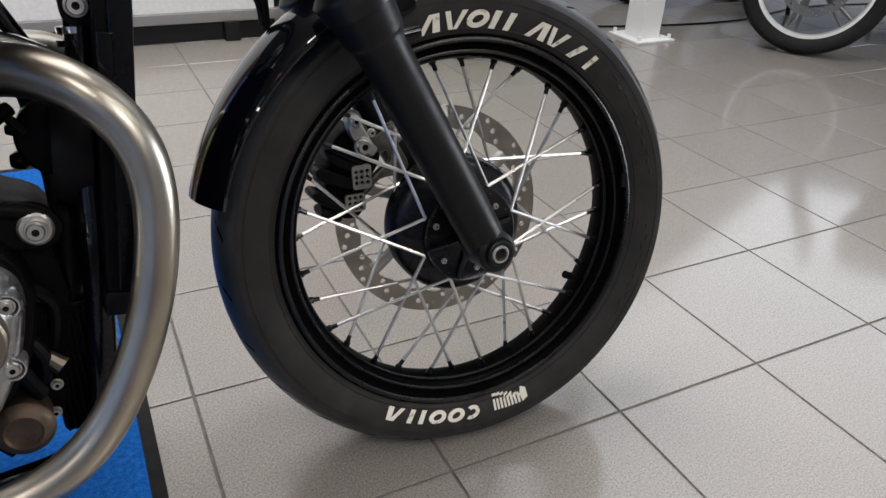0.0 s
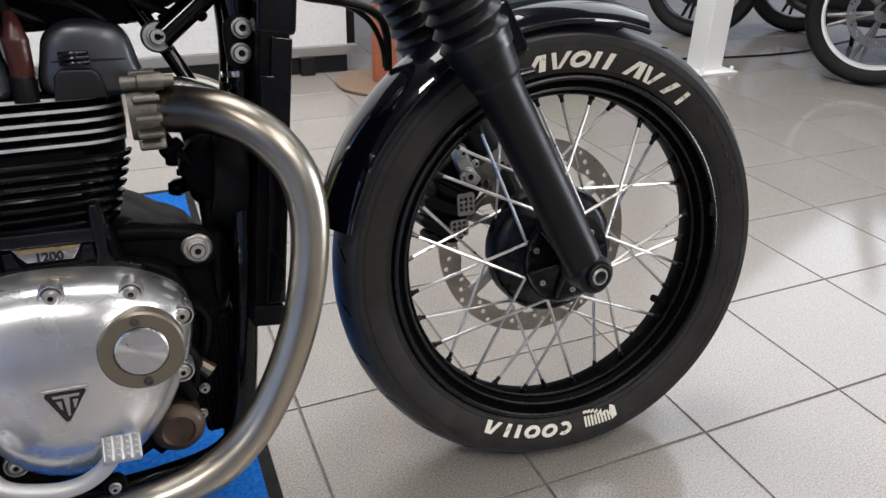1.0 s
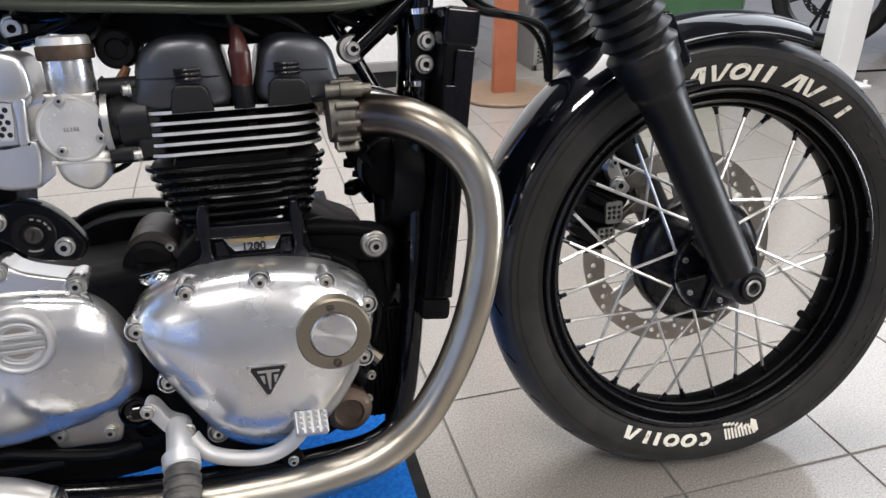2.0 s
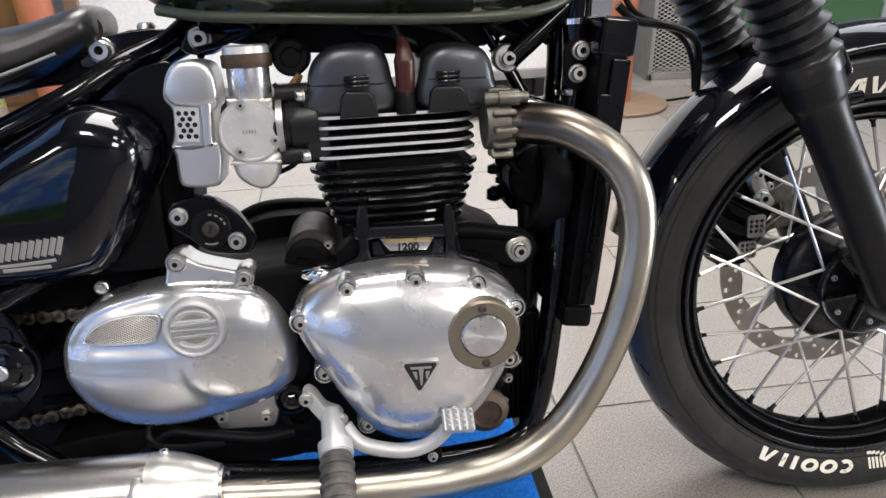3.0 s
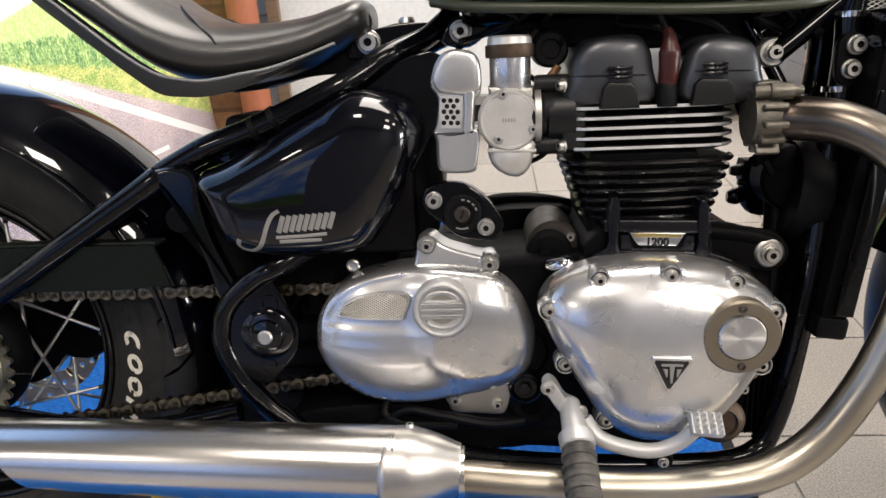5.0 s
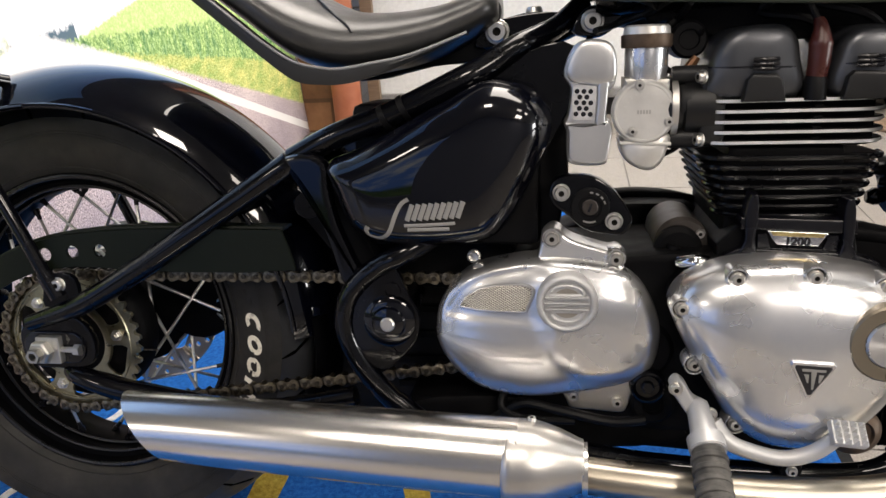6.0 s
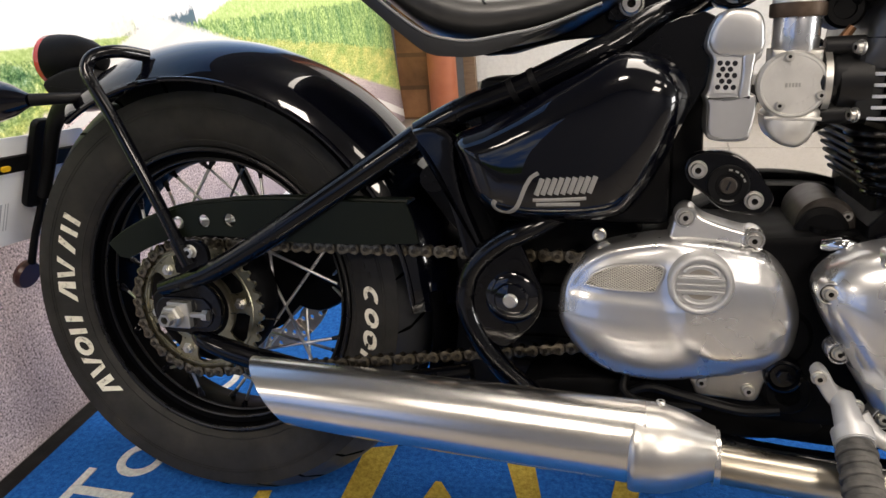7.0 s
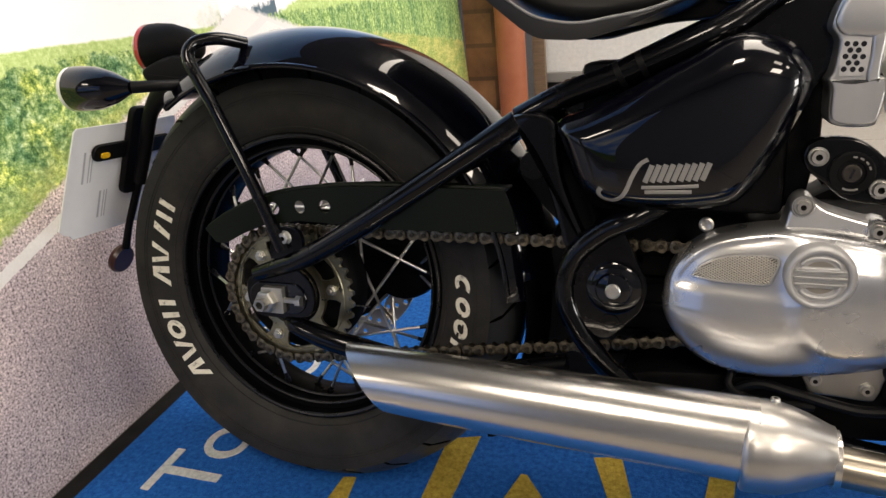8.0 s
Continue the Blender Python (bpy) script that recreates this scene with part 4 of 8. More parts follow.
# rear mudguard, stay, lamps and plate
rg = part("rear_mudguard", guard_bm(0.357, 0.050, 0.095, 2, 124, (0.008, 0.028, 0.313)), gloss_black, bike, "gloss black rear mudguard hugging the tyre")
part("mudguard_edge", tube_bm([(0.008 + 0.308 * math.cos(radians(a)), -0.0675, 0.313 + 0.308 * math.sin(radians(a))) for a in range(4, 125, 4)], 0.0035, 8, 2), gloss_black, rg)
for sgn in (-1, 1):
    part("mudguard_stay", tube_bm([(0.026, sgn * 0.106, 0.390), (0.0194, sgn * 0.106, 0.402), (0.0043, sgn * 0.106, 0.440), (-0.016, sgn * 0.106, 0.488), (-0.037, sgn * 0.106, 0.534), (-0.0575, sgn * 0.106, 0.5775), (-0.0775, sgn * 0.106, 0.6150), (-0.0880, sgn * 0.102, 0.6375), (-0.0830, sgn * 0.090, 0.6530), (-0.062, sgn * 0.070, 0.6570), (-0.042, sgn * 0.040, 0.6500)], 0.0082, 14, 8), frame_black, rg)
part("stay_foot", tube_bm([(0.027, -0.106, 0.388), (0.013, -0.106, 0.420)], 0.0105, 14, 1), frame_black, rg)

TLX = 0.012
tl = part("tail_lamp", lathe_bm([(-0.250, 0.036), (-0.240, 0.0365), (-0.215, 0.0345), (-0.190, 0.027), (-0.172, 0.016), (-0.166, 0.0)], (TLX, 0.016, 0.650), "x", 36), satin_black, bike, "black bullet tail lamp")
part("lamp_lens", lathe_bm([(-0.250, 0.0362), (-0.258, 0.036), (-0.264, 0.031), (-0.267, 0.018), (-0.268, 0.0)], (TLX, 0.016, 0.650), "x", 36), red_lens, tl, "red lens")
part("lamp_bracket", slab_bm([(-0.235, 0.622), (-0.180, 0.640), (-0.150, 0.625), (-0.135, 0.600), (-0.190, 0.592), (-0.225, 0.600)], -0.022, 0.022, 0.006, 4), black_plastic, tl)
for sgn in (-1, 1):
    ind = part("indicator", lathe_bm([(-0.300, 0.0305), (-0.290, 0.031), (-0.262, 0.029), (-0.235, 0.021), (-0.215, 0.012), (-0.205, 0.008), (-0.203, 0.0)], (0.010, 0.012 + sgn * 0.102, 0.600), "x", 32), gloss_black, bike, "gloss black bullet indicator")
    part("lamp_lens", lathe_bm([(-0.300, 0.0308), (-0.306, 0.0305), (-0.311, 0.024), (-0.314, 0.012), (-0.3145, 0.0)], (0.010, 0.012 + sgn * 0.102, 0.600), "x", 32), clear_lens, ind, "clear lens")
    part("lamp_stalk", tube_bm([(-0.195, 0.012 + sgn * 0.102, 0.600), (-0.165, 0.012 + sgn * 0.080, 0.600), (-0.145, 0.012 + sgn * 0.035, 0.598)], [0.0085, 0.0075, 0.008], 12, 4), black_plastic, ind)
hold = part("plate_holder", tube_bm([(-0.150, 0.0, 0.612), (-0.215, 0.0, 0.590), (-0.255, 0.008, 0.560), (-0.280, 0.012, 0.505), (-0.302, 0.012, 0.450)], [0.018, 0.016, 0.012, 0.011, 0.010], 14, 6, flat=0.9), black_plastic, bike, "black plastic number plate holder")
tp = pose(-0.325, 0.005, 0.4675, 0, 20, 0)
PLATE = [(-0.108, 0.078), (-0.103, 0.083), (0.100, 0.083), (0.105, 0.078), (0.105, -0.090), (0.100, -0.095), (-0.088, -0.095), (-0.094, -0.088), (-0.106, -0.084), (-0.116, -0.075)]
bm = slab_bm(PLATE, 0.0012, -0.0012, 0.0005, 1, False)
bmesh.ops.rotate(bm, cent=(0, 0, 0), matrix=Matrix.Rotation(radians(90), 3, "Z"), verts=bm.verts)
pl = part("number_plate", bm, plate_back, hold, "bare whitish back of a number plate")
pl.matrix_basis = tp
bm = slab_bm(rounded(-0.074, 0.092, 0.030, 0.056, 0.011), -0.003, -0.010, 0.002, 2, False)
bmesh.ops.rotate(bm, cent=(0, 0, 0), matrix=Matrix.Rotation(radians(90), 3, "Z"), verts=bm.verts)
part("plate_arm", bm, black_plastic, hold).matrix_basis = tp
bm = slab_bm(rounded(-0.011, 0.026, -0.032, 0.110, 0.011), -0.003, -0.015, 0.003, 2, False)
bmesh.ops.rotate(bm, cent=(0, 0, 0), matrix=Matrix.Rotation(radians(90), 3, "Z"), verts=bm.verts)
part("plate_spine", bm, black_plastic, hold).matrix_basis = tp
part("arm_cap", box_bm(0.010, 0.013, -0.062, -0.046, 0.036, 0.044, 0.003), yellow_paint, hold, "small yellow cap").matrix_basis = tp
part("reflector_stem", tube_bm([(0.014, 0.020, -0.015), (0.012, 0.022, -0.04), (0.006, 0.024, -0.09), (0.004, 0.026, -0.140)], [0.008, 0.006, 0.006, 0.0065], 10, 4), black_plastic, hold).matrix_basis = tp
part("reflector", lathe_bm([(0.006, 0.0), (0.006, 0.022), (0.0, 0.025), (-0.006, 0.024), (-0.008, 0.0)], (0.0, 0.024, -0.162), "x", 28), brown_reflector, hold, "round dark red reflector").matrix_basis = tp
for k, (yy, zz, ln) in enumerate(((-0.083, 0.02, 0.05), (-0.073, 0.018, 0.045), (-0.068, 0.018, 0.045), (-0.045, -0.045, 0.045), (-0.037, -0.045, 0.045), (-0.032, -0.045, 0.045))):
    part("print_bar", box_bm(0.0015, 0.0018, yy - (0.0018 if k % 3 == 0 else 0.0008), yy + (0.0018 if k % 3 == 0 else 0.0008), zz - ln / 2, zz + ln / 2, 0), print_grey, hold, "small grey print").matrix_basis = tp

# ---- engine ----
eng = part("engine", slab_bm([(0.600, 0.430), (0.700, 0.440), (0.800, 0.445), (0.960, 0.438), (1.005, 0.400), (1.000, 0.330), (0.960, 0.262), (0.880, 0.232), (0.760, 0.225), (0.640, 0.240), (0.575, 0.300), (0.565, 0.380)], -0.085, 0.13, 0.012, 4), satin_black, bike, "black twin-cylinder engine with polished side covers")

COVER = [(0.757, 0.408), (0.773, 0.430), (0.809, 0.446), (0.850, 0.451), (0.885, 0.451), (0.949, 0.441), (0.991, 0.418), (1.003, 0.395), (0.998, 0.360), (0.985, 0.325), (0.960, 0.285), (0.930, 0.256), (0.905, 0.246), (0.870, 0.247), (0.845, 0.255), (0.822, 0.273), (0.803, 0.303), (0.777, 0.349), (0.760, 0.385)]
TCL = ((1.0, -0.108), (1.0, -0.130), (0.993, -0.139), (0.975, -0.147), (0.94, -0.154), (0.87, -0.162), (0.75, -0.170), (0.58, -0.1765), (0.40, -0.1805), (0.2, -0.183), (0.05, -0.1835))


def tc_shape(x, z):
    """A soft swelling under the ring."""
    return -0.003 * math.exp(-((x - 0.93) ** 2 + (z - 0.40) ** 2) / 0.0016)


part("crankcase_flange", slab_bm([(0.879 + (x - 0.879) * 0.985, 0.352 + (z - 0.352) * 0.985) for x, z in COVER], -0.060, -0.110, 0.002, 4), satin_black, eng)
tc = part("timing_cover", dome_bm(COVER, TCL, 4, shape=tc_shape, fine=3), alloy, eng, "satin polished alloy timing cover", 60)
for x, z in ((0.765, 0.404), (0.816, 0.437), (0.887, 0.440), (0.952, 0.430), (0.993, 0.398), (0.783, 0.336), (0.825, 0.276), (0.985, 0.338)):
    yb = dome_depth(COVER, TCL, x, z)
    part("bolt_pad", lathe_bm([(0.02, 0.0118), (-0.0004, 0.0115), (-0.0026, 0.0106), (-0.0028, 0.0096), (0.0002, 0.0087)], (x, yb, z), seg=24), alloy, tc)
    bolt(tc, x, yb - 0.0004, z, 0.0060)
part("alternator_ring", lathe_bm([(0.01, 0.0385), (-0.006, 0.0385), (-0.0085, 0.0365), (-0.0085, 0.0245), (-0.006, 0.0235)], (0.953, -0.176, 0.381), seg=48), bronze_ring, tc, "brown bronze ring")
part("alternator_disc", lathe_bm([(0.0, 0.0238), (-0.0085, 0.0238), (-0.0105, 0.022), (-0.0105, 0.0)], (0.953, -0.176, 0.381), seg=48), turned_disc, tc, "machined bright disc")
for x, z in ((0.952, 0.4115), (0.954, 0.3505)):
    part("ring_bolt", lathe_bm([(0.002, 0.0044), (-0.0020, 0.0044), (-0.0026, 0.0038), (-0.0026, 0.0022), (0.0, 0.0020), (0.0, 0.0)], (x, -0.1842, z), seg=16), starter_grey, tc, "dull brown ring bolt")
TRI = [(0.8655, 0.3625), (0.9035, 0.3605), (0.9045, 0.3575), (0.8835, 0.3255), (0.8795, 0.3255), (0.8640, 0.3590)]
part("badge_rim", slab_bm(TRI, -0.176, -0.1875, 0.0008, 1, False), chrome, tc, "bright triangular badge rim")
ctr = np.mean(TRI, axis=0)
part("badge_face", slab_bm([tuple(ctr + (np.array(p) - ctr) * 0.84) for p in TRI], -0.18, -0.1882, 0.0003, 1, False), badge_black, tc, "black badge face")
for pts in ([(0.8735, 0.3565), (0.8955, 0.3555), (0.8950, 0.3530), (0.8740, 0.3538)], [(0.8820, 0.3540), (0.8870, 0.3538), (0.8850, 0.3350), (0.8832, 0.3350)], [(0.8755, 0.3510), (0.8800, 0.3505), (0.8800, 0.3420), (0.8788, 0.3420)], [(0.8892, 0.3502), (0.8938, 0.3500), (0.8905, 0.3420), (0.8892, 0.3420)]):
    part("badge_bar", slab_bm(pts, -0.187, -0.1887, 0.0001, 1, False), logo_grey, tc)

OVAL = [(0.4992, 0.3504), (0.5022, 0.3752), (0.5123, 0.3962), (0.5295, 0.4136), (0.5527, 0.4253), (0.5851, 0.4330), (0.6138, 0.4371), (0.6484, 0.4380), (0.6856, 0.4337), (0.7121, 0.4273), (0.7258, 0.4177), (0.7372, 0.4027), (0.7470, 0.3829), (0.7534, 0.3596), (0.7535, 0.3392), (0.7487, 0.3170), (0.7374, 0.3006), (0.7168, 0.2907), (0.6881, 0.2826), (0.6492, 0.2753), (0.6162, 0.2711), (0.5828, 0.2720), (0.5492, 0.2811), (0.5258, 0.2971), (0.5095, 0.3184), (0.5013, 0.3362)]
SCL = ((1.0, -0.050), (1.004, -0.078), (0.997, -0.0890), (0.975, -0.0965), (0.92, -0.1035), (0.82, -0.1085), (0.68, -0.1125), (0.50, -0.1150), (0.28, -0.1170), (0.06, -0.1178))


def sc_shape(x, z):
    """A round swelling over the gear and a step below the mesh window."""
    swell = -0.0046 / (1 + math.exp((math.hypot((x - 0.690) / 1.12, z - 0.355) - 0.0545) / 0.0034)) * (1 if z < 0.385 else math.exp(-((z - 0.385) / 0.025) ** 2))
    shelf = 0.0040 / (1 + math.exp(-(z - 0.3715 + 0.05 * (x - 0.55)) / 0.0026)) * (1 / (1 + math.exp((x - 0.625) / 0.006)))
    shelf += 0.0028 / (1 + math.exp(-(z - 0.352 + 0.08 * (x - 0.55)) / 0.0045)) * (1 / (1 + math.exp((x - 0.618) / 0.008)))
    return swell + shelf


sc = part("sprocket_cover", dome_bm(OVAL, SCL, 6, shape=sc_shape, fine=4), alloy, eng, "satin polished oval sprocket cover", 60)
TAB = [(0.6000, 0.4000), (0.6165, 0.4358), (0.6205, 0.4505), (0.6234, 0.4611), (0.6282, 0.4678), (0.6353, 0.4706), (0.6428, 0.4680), (0.6480, 0.4625), (0.6584, 0.4564), (0.6759, 0.4506), (0.6962, 0.4452), (0.7046, 0.4463), (0.7116, 0.4432), (0.7155, 0.4343), (0.7256, 0.4199), (0.7366, 0.4068), (0.7380, 0.380), (0.6900, 0.372), (0.6400, 0.372)]
bm = slab_bm(TAB, -0.040, -0.0840, 0.004, 3)
for v in bm.verts:
    # the flange rises in a hollow curve to the cover's face
    if v.co.y < -0.070:
        k = min(1.0, max(0.0, (0.4460 - v.co.z + 0.25 * (0.66 - v.co.x)) / 0.045))
        v.co.y -= 0.010 * k * k
part("cover_tab", bm, alloy, sc, "", 60)
for x, z in ((0.6338, 0.4600), (0.7038, 0.4366)):
    part("bolt_pad", lathe_bm([(0.02, 0.0122), (-0.003, 0.0118), (-0.0052, 0.0106), (-0.0052, 0.0094), (-0.002, 0.0086), (-0.002, 0.0)], (x, -0.0815, z), seg=24), alloy, sc)
    bolt(sc, x, -0.0862, z, 0.0068)
part("cover_ring", lathe_bm([(0.012, 0.0334), (-0.0030, 0.0332), (-0.0058, 0.0322), (-0.0078, 0.0300), (-0.0080, 0.0280), (-0.0066, 0.0262), (-0.0030, 0.0252), (-0.0024, 0.0)], (0.6505, -0.1190, 0.3960), seg=56), painted_alloy, sc, "matt silver round vent", 50)
for dz, hw in ((0.0070, 0.0238), (0.0004, 0.0244), (-0.0064, 0.0240)):
    part("vent_bar", slab_bm(rounded(0.6505 - hw, 0.6505 + hw, 0.3960 + dz - 0.0018, 0.3960 + dz + 0.0018, 0.0017, 3), -0.1155, -0.1266, 0.0014, 1, False), painted_alloy, sc)
# slots are shallow lens slabs, their depth given by a shade-darkened colour
for s, flat, deep in ((1, 0.0095, 0.0112), (-1, 0.0088, 0.0118)):
    lens = [(0.6505 + 0.0176 * math.cos(t), 0.3960 + s * (flat + deep * math.sin(t) ** 0.8)) for t in np.linspace(0, math.pi, 13)]
    part("vent_gap", slab_bm(lens, -0.1155, -0.1218, 0.0004, 1, False), vent_shade, sc)
    part("vent_rim", tube_bm([(x, -0.1228, z) for x, z in lens + lens[:1]], 0.0021, 8, 1), painted_alloy, sc)
MESHP = [(0.5299, 0.3855), (0.5392, 0.3978), (0.5548, 0.4066), (0.5739, 0.4109), (0.5927, 0.4124), (0.6083, 0.4113), (0.6133, 0.4074), (0.6120, 0.3989), (0.6075, 0.3889), (0.6037, 0.3828), (0.5797, 0.3823), (0.5542, 0.3826)]


def mesh_plane(x, z):
    """Depth of the sunk window, which follows the cover's curve."""
    return dome_depth(OVAL, SCL, x, z, sc_shape) - 0.0036


def inside(poly, x, z):
    ins = False
    for a in range(len(poly)):
        p, q = poly[a], poly[(a + 1) % len(poly)]
        if (p[1] > z) != (q[1] > z) and x < (q[0] - p[0]) * (z - p[1]) / (q[1] - p[1]) + p[0]:
            ins = not ins
    return ins


bm = bmesh.new()
ctr = np.mean(MESHP, axis=0)
rows_ = [[bm.verts.new((ctr[0] + (p[0] - ctr[0]) * s, mesh_plane(ctr[0] + (p[0] - ctr[0]) * s, ctr[1] + (p[1] - ctr[1]) * s), ctr[1] + (p[1] - ctr[1]) * s)) for p in spline(MESHP, 3, True)] for s in (1.0, 0.75, 0.5, 0.25, 0.02)]
for a, c in zip(rows_, rows_[1:]):
    for k in range(len(a)):
        bm.faces.new((a[k], a[(k + 1) % len(a)], c[(k + 1) % len(a)], c[k]))
part("mesh_back", bm, mesh_shade, sc, "", 60)
part("mesh_frame", tube_bm([(p[0], mesh_plane(p[0], p[1]) - 0.0003, p[1]) for p in spline(MESHP + MESHP[:1], 3)], 0.0016, 8, 1), alloy, sc)
bm = bmesh.new()
for sgn in (-1, 1):
    for k in range(-24, 25):
        seg = []
        for s in np.linspace(-0.06, 0.06, 50):
            x, z = ctr[0] + k * 0.0046 + s * 0.86, ctr[1] + sgn * s * 0.5
            if inside(MESHP, x, z):
                seg.append((x, z))
        if len(seg) > 5:
            run = [seg[int(i)] for i in np.linspace(0, len(seg) - 1, 4)]
            tube_bm([(x, mesh_plane(x, z) - 0.0010, z) for x, z in run], 0.00080, 5, 1, bm)
part("wire_mesh", bm, mesh_wire, sc, "fine bright wire mesh")
lp = part("lower_plate", slab_bm([(0.6492, 0.2790), (0.6513, 0.2645), (0.6573, 0.2559), (0.6825, 0.2540), (0.7120, 0.2523), (0.7196, 0.2585), (0.7244, 0.2746), (0.7294, 0.2998), (0.6884, 0.2913)], -0.060, -0.0905, 0.003, 3), cast_alloy, eng, "bare alloy lower plate")
for x, z in ((0.6590, 0.2733), (0.7085, 0.2672)):
    bolt(lp, x, -0.0925, z, 0.0058)
part("shaft_boss", lathe_bm([(0.03, 0.026), (-0.004, 0.025), (-0.008, 0.021), (-0.008, 0.013), (0.0, 0.012), (0.002, 0.0)], (0.748, -0.090, 0.268), seg=32), satin_black, eng)
part("clutch_hump", lathe_bm([(0.03, 0.040), (-0.012, 0.038), (-0.020, 0.030), (-0.020, 0.0)], (0.735, -0.070, 0.330), seg=32), satin_black, eng)

# cylinder block and lower fins
cyl = part("cylinder_block", box_bm(0.815, 0.935, -0.095, 0.10, 0.425, 0.565, 0.010), satin_black, eng)
cyl.location = (0, 0.018, -0.005)
for i in range(7):
    z = 0.5515 - i * 0.0102
    t = i / 6
    x0, x1 = 0.790 + 0.021 * t, 0.970 - 0.020 * t
    part("cooling_fin", slab_bm([(x0 + 0.002, z - 0.0022), (x0 + 0.001, z), (x0 + 0.002, z + 0.0022), (x1 - 0.002, z + 0.0022), (x1 - 0.001, z), (x1 - 0.002, z - 0.0022)], -0.093 + 0.004 * t, 0.11, 0.0015, 1, False), satin_black, cyl)
    part("fin_lip", tube_bm([(x0 - 0.002, -0.070, z), (x0 + 0.002, -0.090 + 0.004 * t, z), (x0 + 0.020, -0.1055 + 0.004 * t, z), ((x0 + x1) / 2, -0.1105 + 0.004 * t, z), (x1 - 0.020, -0.1055 + 0.004 * t, z), (x1 - 0.002, -0.090 + 0.004 * t, z), (x1 + 0.002, -0.070, z)], 0.0030, 8, 4), frame_black, cyl)
part("cylinder_base", slab_bm([(0.808, 0.428), (0.806, 0.462), (0.816, 0.472), (0.826, 0.482), (0.846, 0.482), (0.852, 0.479), (0.918, 0.477), (0.924, 0.480), (0.940, 0.478), (0.944, 0.468), (0.946, 0.458), (0.950, 0.428)], -0.116, 0.11, 0.004, 2, False), satin_black, cyl)
bad = part("capacity_badge", slab_bm([(0.856, 0.4775), (0.9145, 0.4745), (0.9120, 0.4690), (0.9060, 0.4605), (0.8660, 0.4625), (0.8595, 0.4700)], -0.114, -0.1205, 0.0008, 1, False), chrome, cyl, "bright capacity badge with black numerals")
part("badge_strip", slab_bm([(0.859, 0.4768), (0.912, 0.4742), (0.9105, 0.4700), (0.861, 0.4724)], -0.119, -0.1212, 0.0002, 1, False), badge_gold, bad, "brass strip")
font = bpy.data.curves.new("numerals", "FONT")
font.body, font.size, font.align_x, font.align_y, font.extrude = "1200", 0.0125, "CENTER", "CENTER", 0.0003
font.offset = 0.0004
tmp = new("numerals", font)
num_me = bpy.data.meshes.new_from_object(tmp)
bpy.data.objects.remove(tmp)
num_me.materials.append(badge_black)
shared("numerals", num_me, bad, pose(0.8855, -0.1213, 0.4655, 90, 2, 0))

for pts, y0, y1, bev in (([(0.836, 0.517), (0.843, 0.517), (0.845, 0.506), (0.845, 0.491), (0.843, 0.469), (0.846, 0.452), (0.826, 0.453), (0.832, 0.469), (0.831, 0.491), (0.833, 0.507)], -0.100, -0.1270, 0.004), ([(0.928, 0.512), (0.935, 0.512), (0.938, 0.501), (0.939, 0.486), (0.938, 0.463), (0.945, 0.446), (0.923, 0.447), (0.927, 0.464), (0.926, 0.486), (0.926, 0.502)], -0.100, -0.1270, 0.004), ([(0.828, 0.493), (0.94, 0.489), (0.942, 0.474), (0.828, 0.479)], -0.100, -0.1240, 0.003), ([(0.813, 0.453), (0.828, 0.46), (0.94, 0.454), (0.965, 0.445), (0.967, 0.436), (0.813, 0.445)], -0.100, -0.1250, 0.003), ([(0.846, 0.474), (0.855, 0.475), (0.86, 0.459), (0.911, 0.458), (0.916, 0.472), (0.926, 0.472), (0.926, 0.447), (0.846, 0.452)], -0.100, -0.1200, 0.002)):
    part("cylinder_rib", slab_bm(pts, y0, y1, bev, 2, False), hub_black, cyl)
horn_at = pose(1.049, 0.055, 0.481, 0, 0, -48)
horn = part("horn", lathe_bm([(0.02, 0.021), (0.0, 0.028), (-0.004, 0.028), (-0.006, 0.0245), (-0.004, 0.021), (-0.005, 0.012), (-0.007, 0.007), (-0.007, 0.0)], seg=40), hub_black, bike, "round black horn")
horn.matrix_basis = horn_at
for turn in (40, 130):
    part("horn_rib", box_bm(-0.020, 0.020, -0.0072, -0.0040, -0.002, 0.002, 0.0005, None, pose(0, 0, 0, 0, turn, 0)), frame_black, horn)
hb = part("horn_bracket", slab_bm([(1.024, 0.525), (1.063, 0.524), (1.065, 0.461), (1.036, 0.456), (1.029, 0.465), (1.025, 0.492), (1.02, 0.508)], 0.045, 0.075, 0.003, 2, False), satin_black, bike, "black bracket beside the horn")
for (x, z), r in (((1.017, 0.512), 0.008), ((1.015, 0.479), 0.011), ((1.027, 0.497), 0.006)):
    part("bracket_knob", tube_bm([(x - 0.010, 0.050, z), (x, 0.050, z), (x + 0.020, 0.056, z + 0.004)], [r * 0.6, r, r * 0.7], 12, 4), hub_black, hb)

# head with bright-edged fins
head = part("cylinder_head", box_bm(0.806, 0.960, -0.072, 0.11, 0.556, 0.611, 0.006), satin_black, eng)


def plan_bm(outline, z0, z1, bevel=0.0008):
    """An XY outline between two heights, its edge eased."""
    bm = bmesh.new()
    ins = offset_loop(outline, bevel)
    rings(bm, [[(p[0], p[1], z) for p in lp] for lp, z in ((ins, z0), (outline, z0 + bevel), (outline, z1 - bevel), (ins, z1))], True, True, True)
    return bm


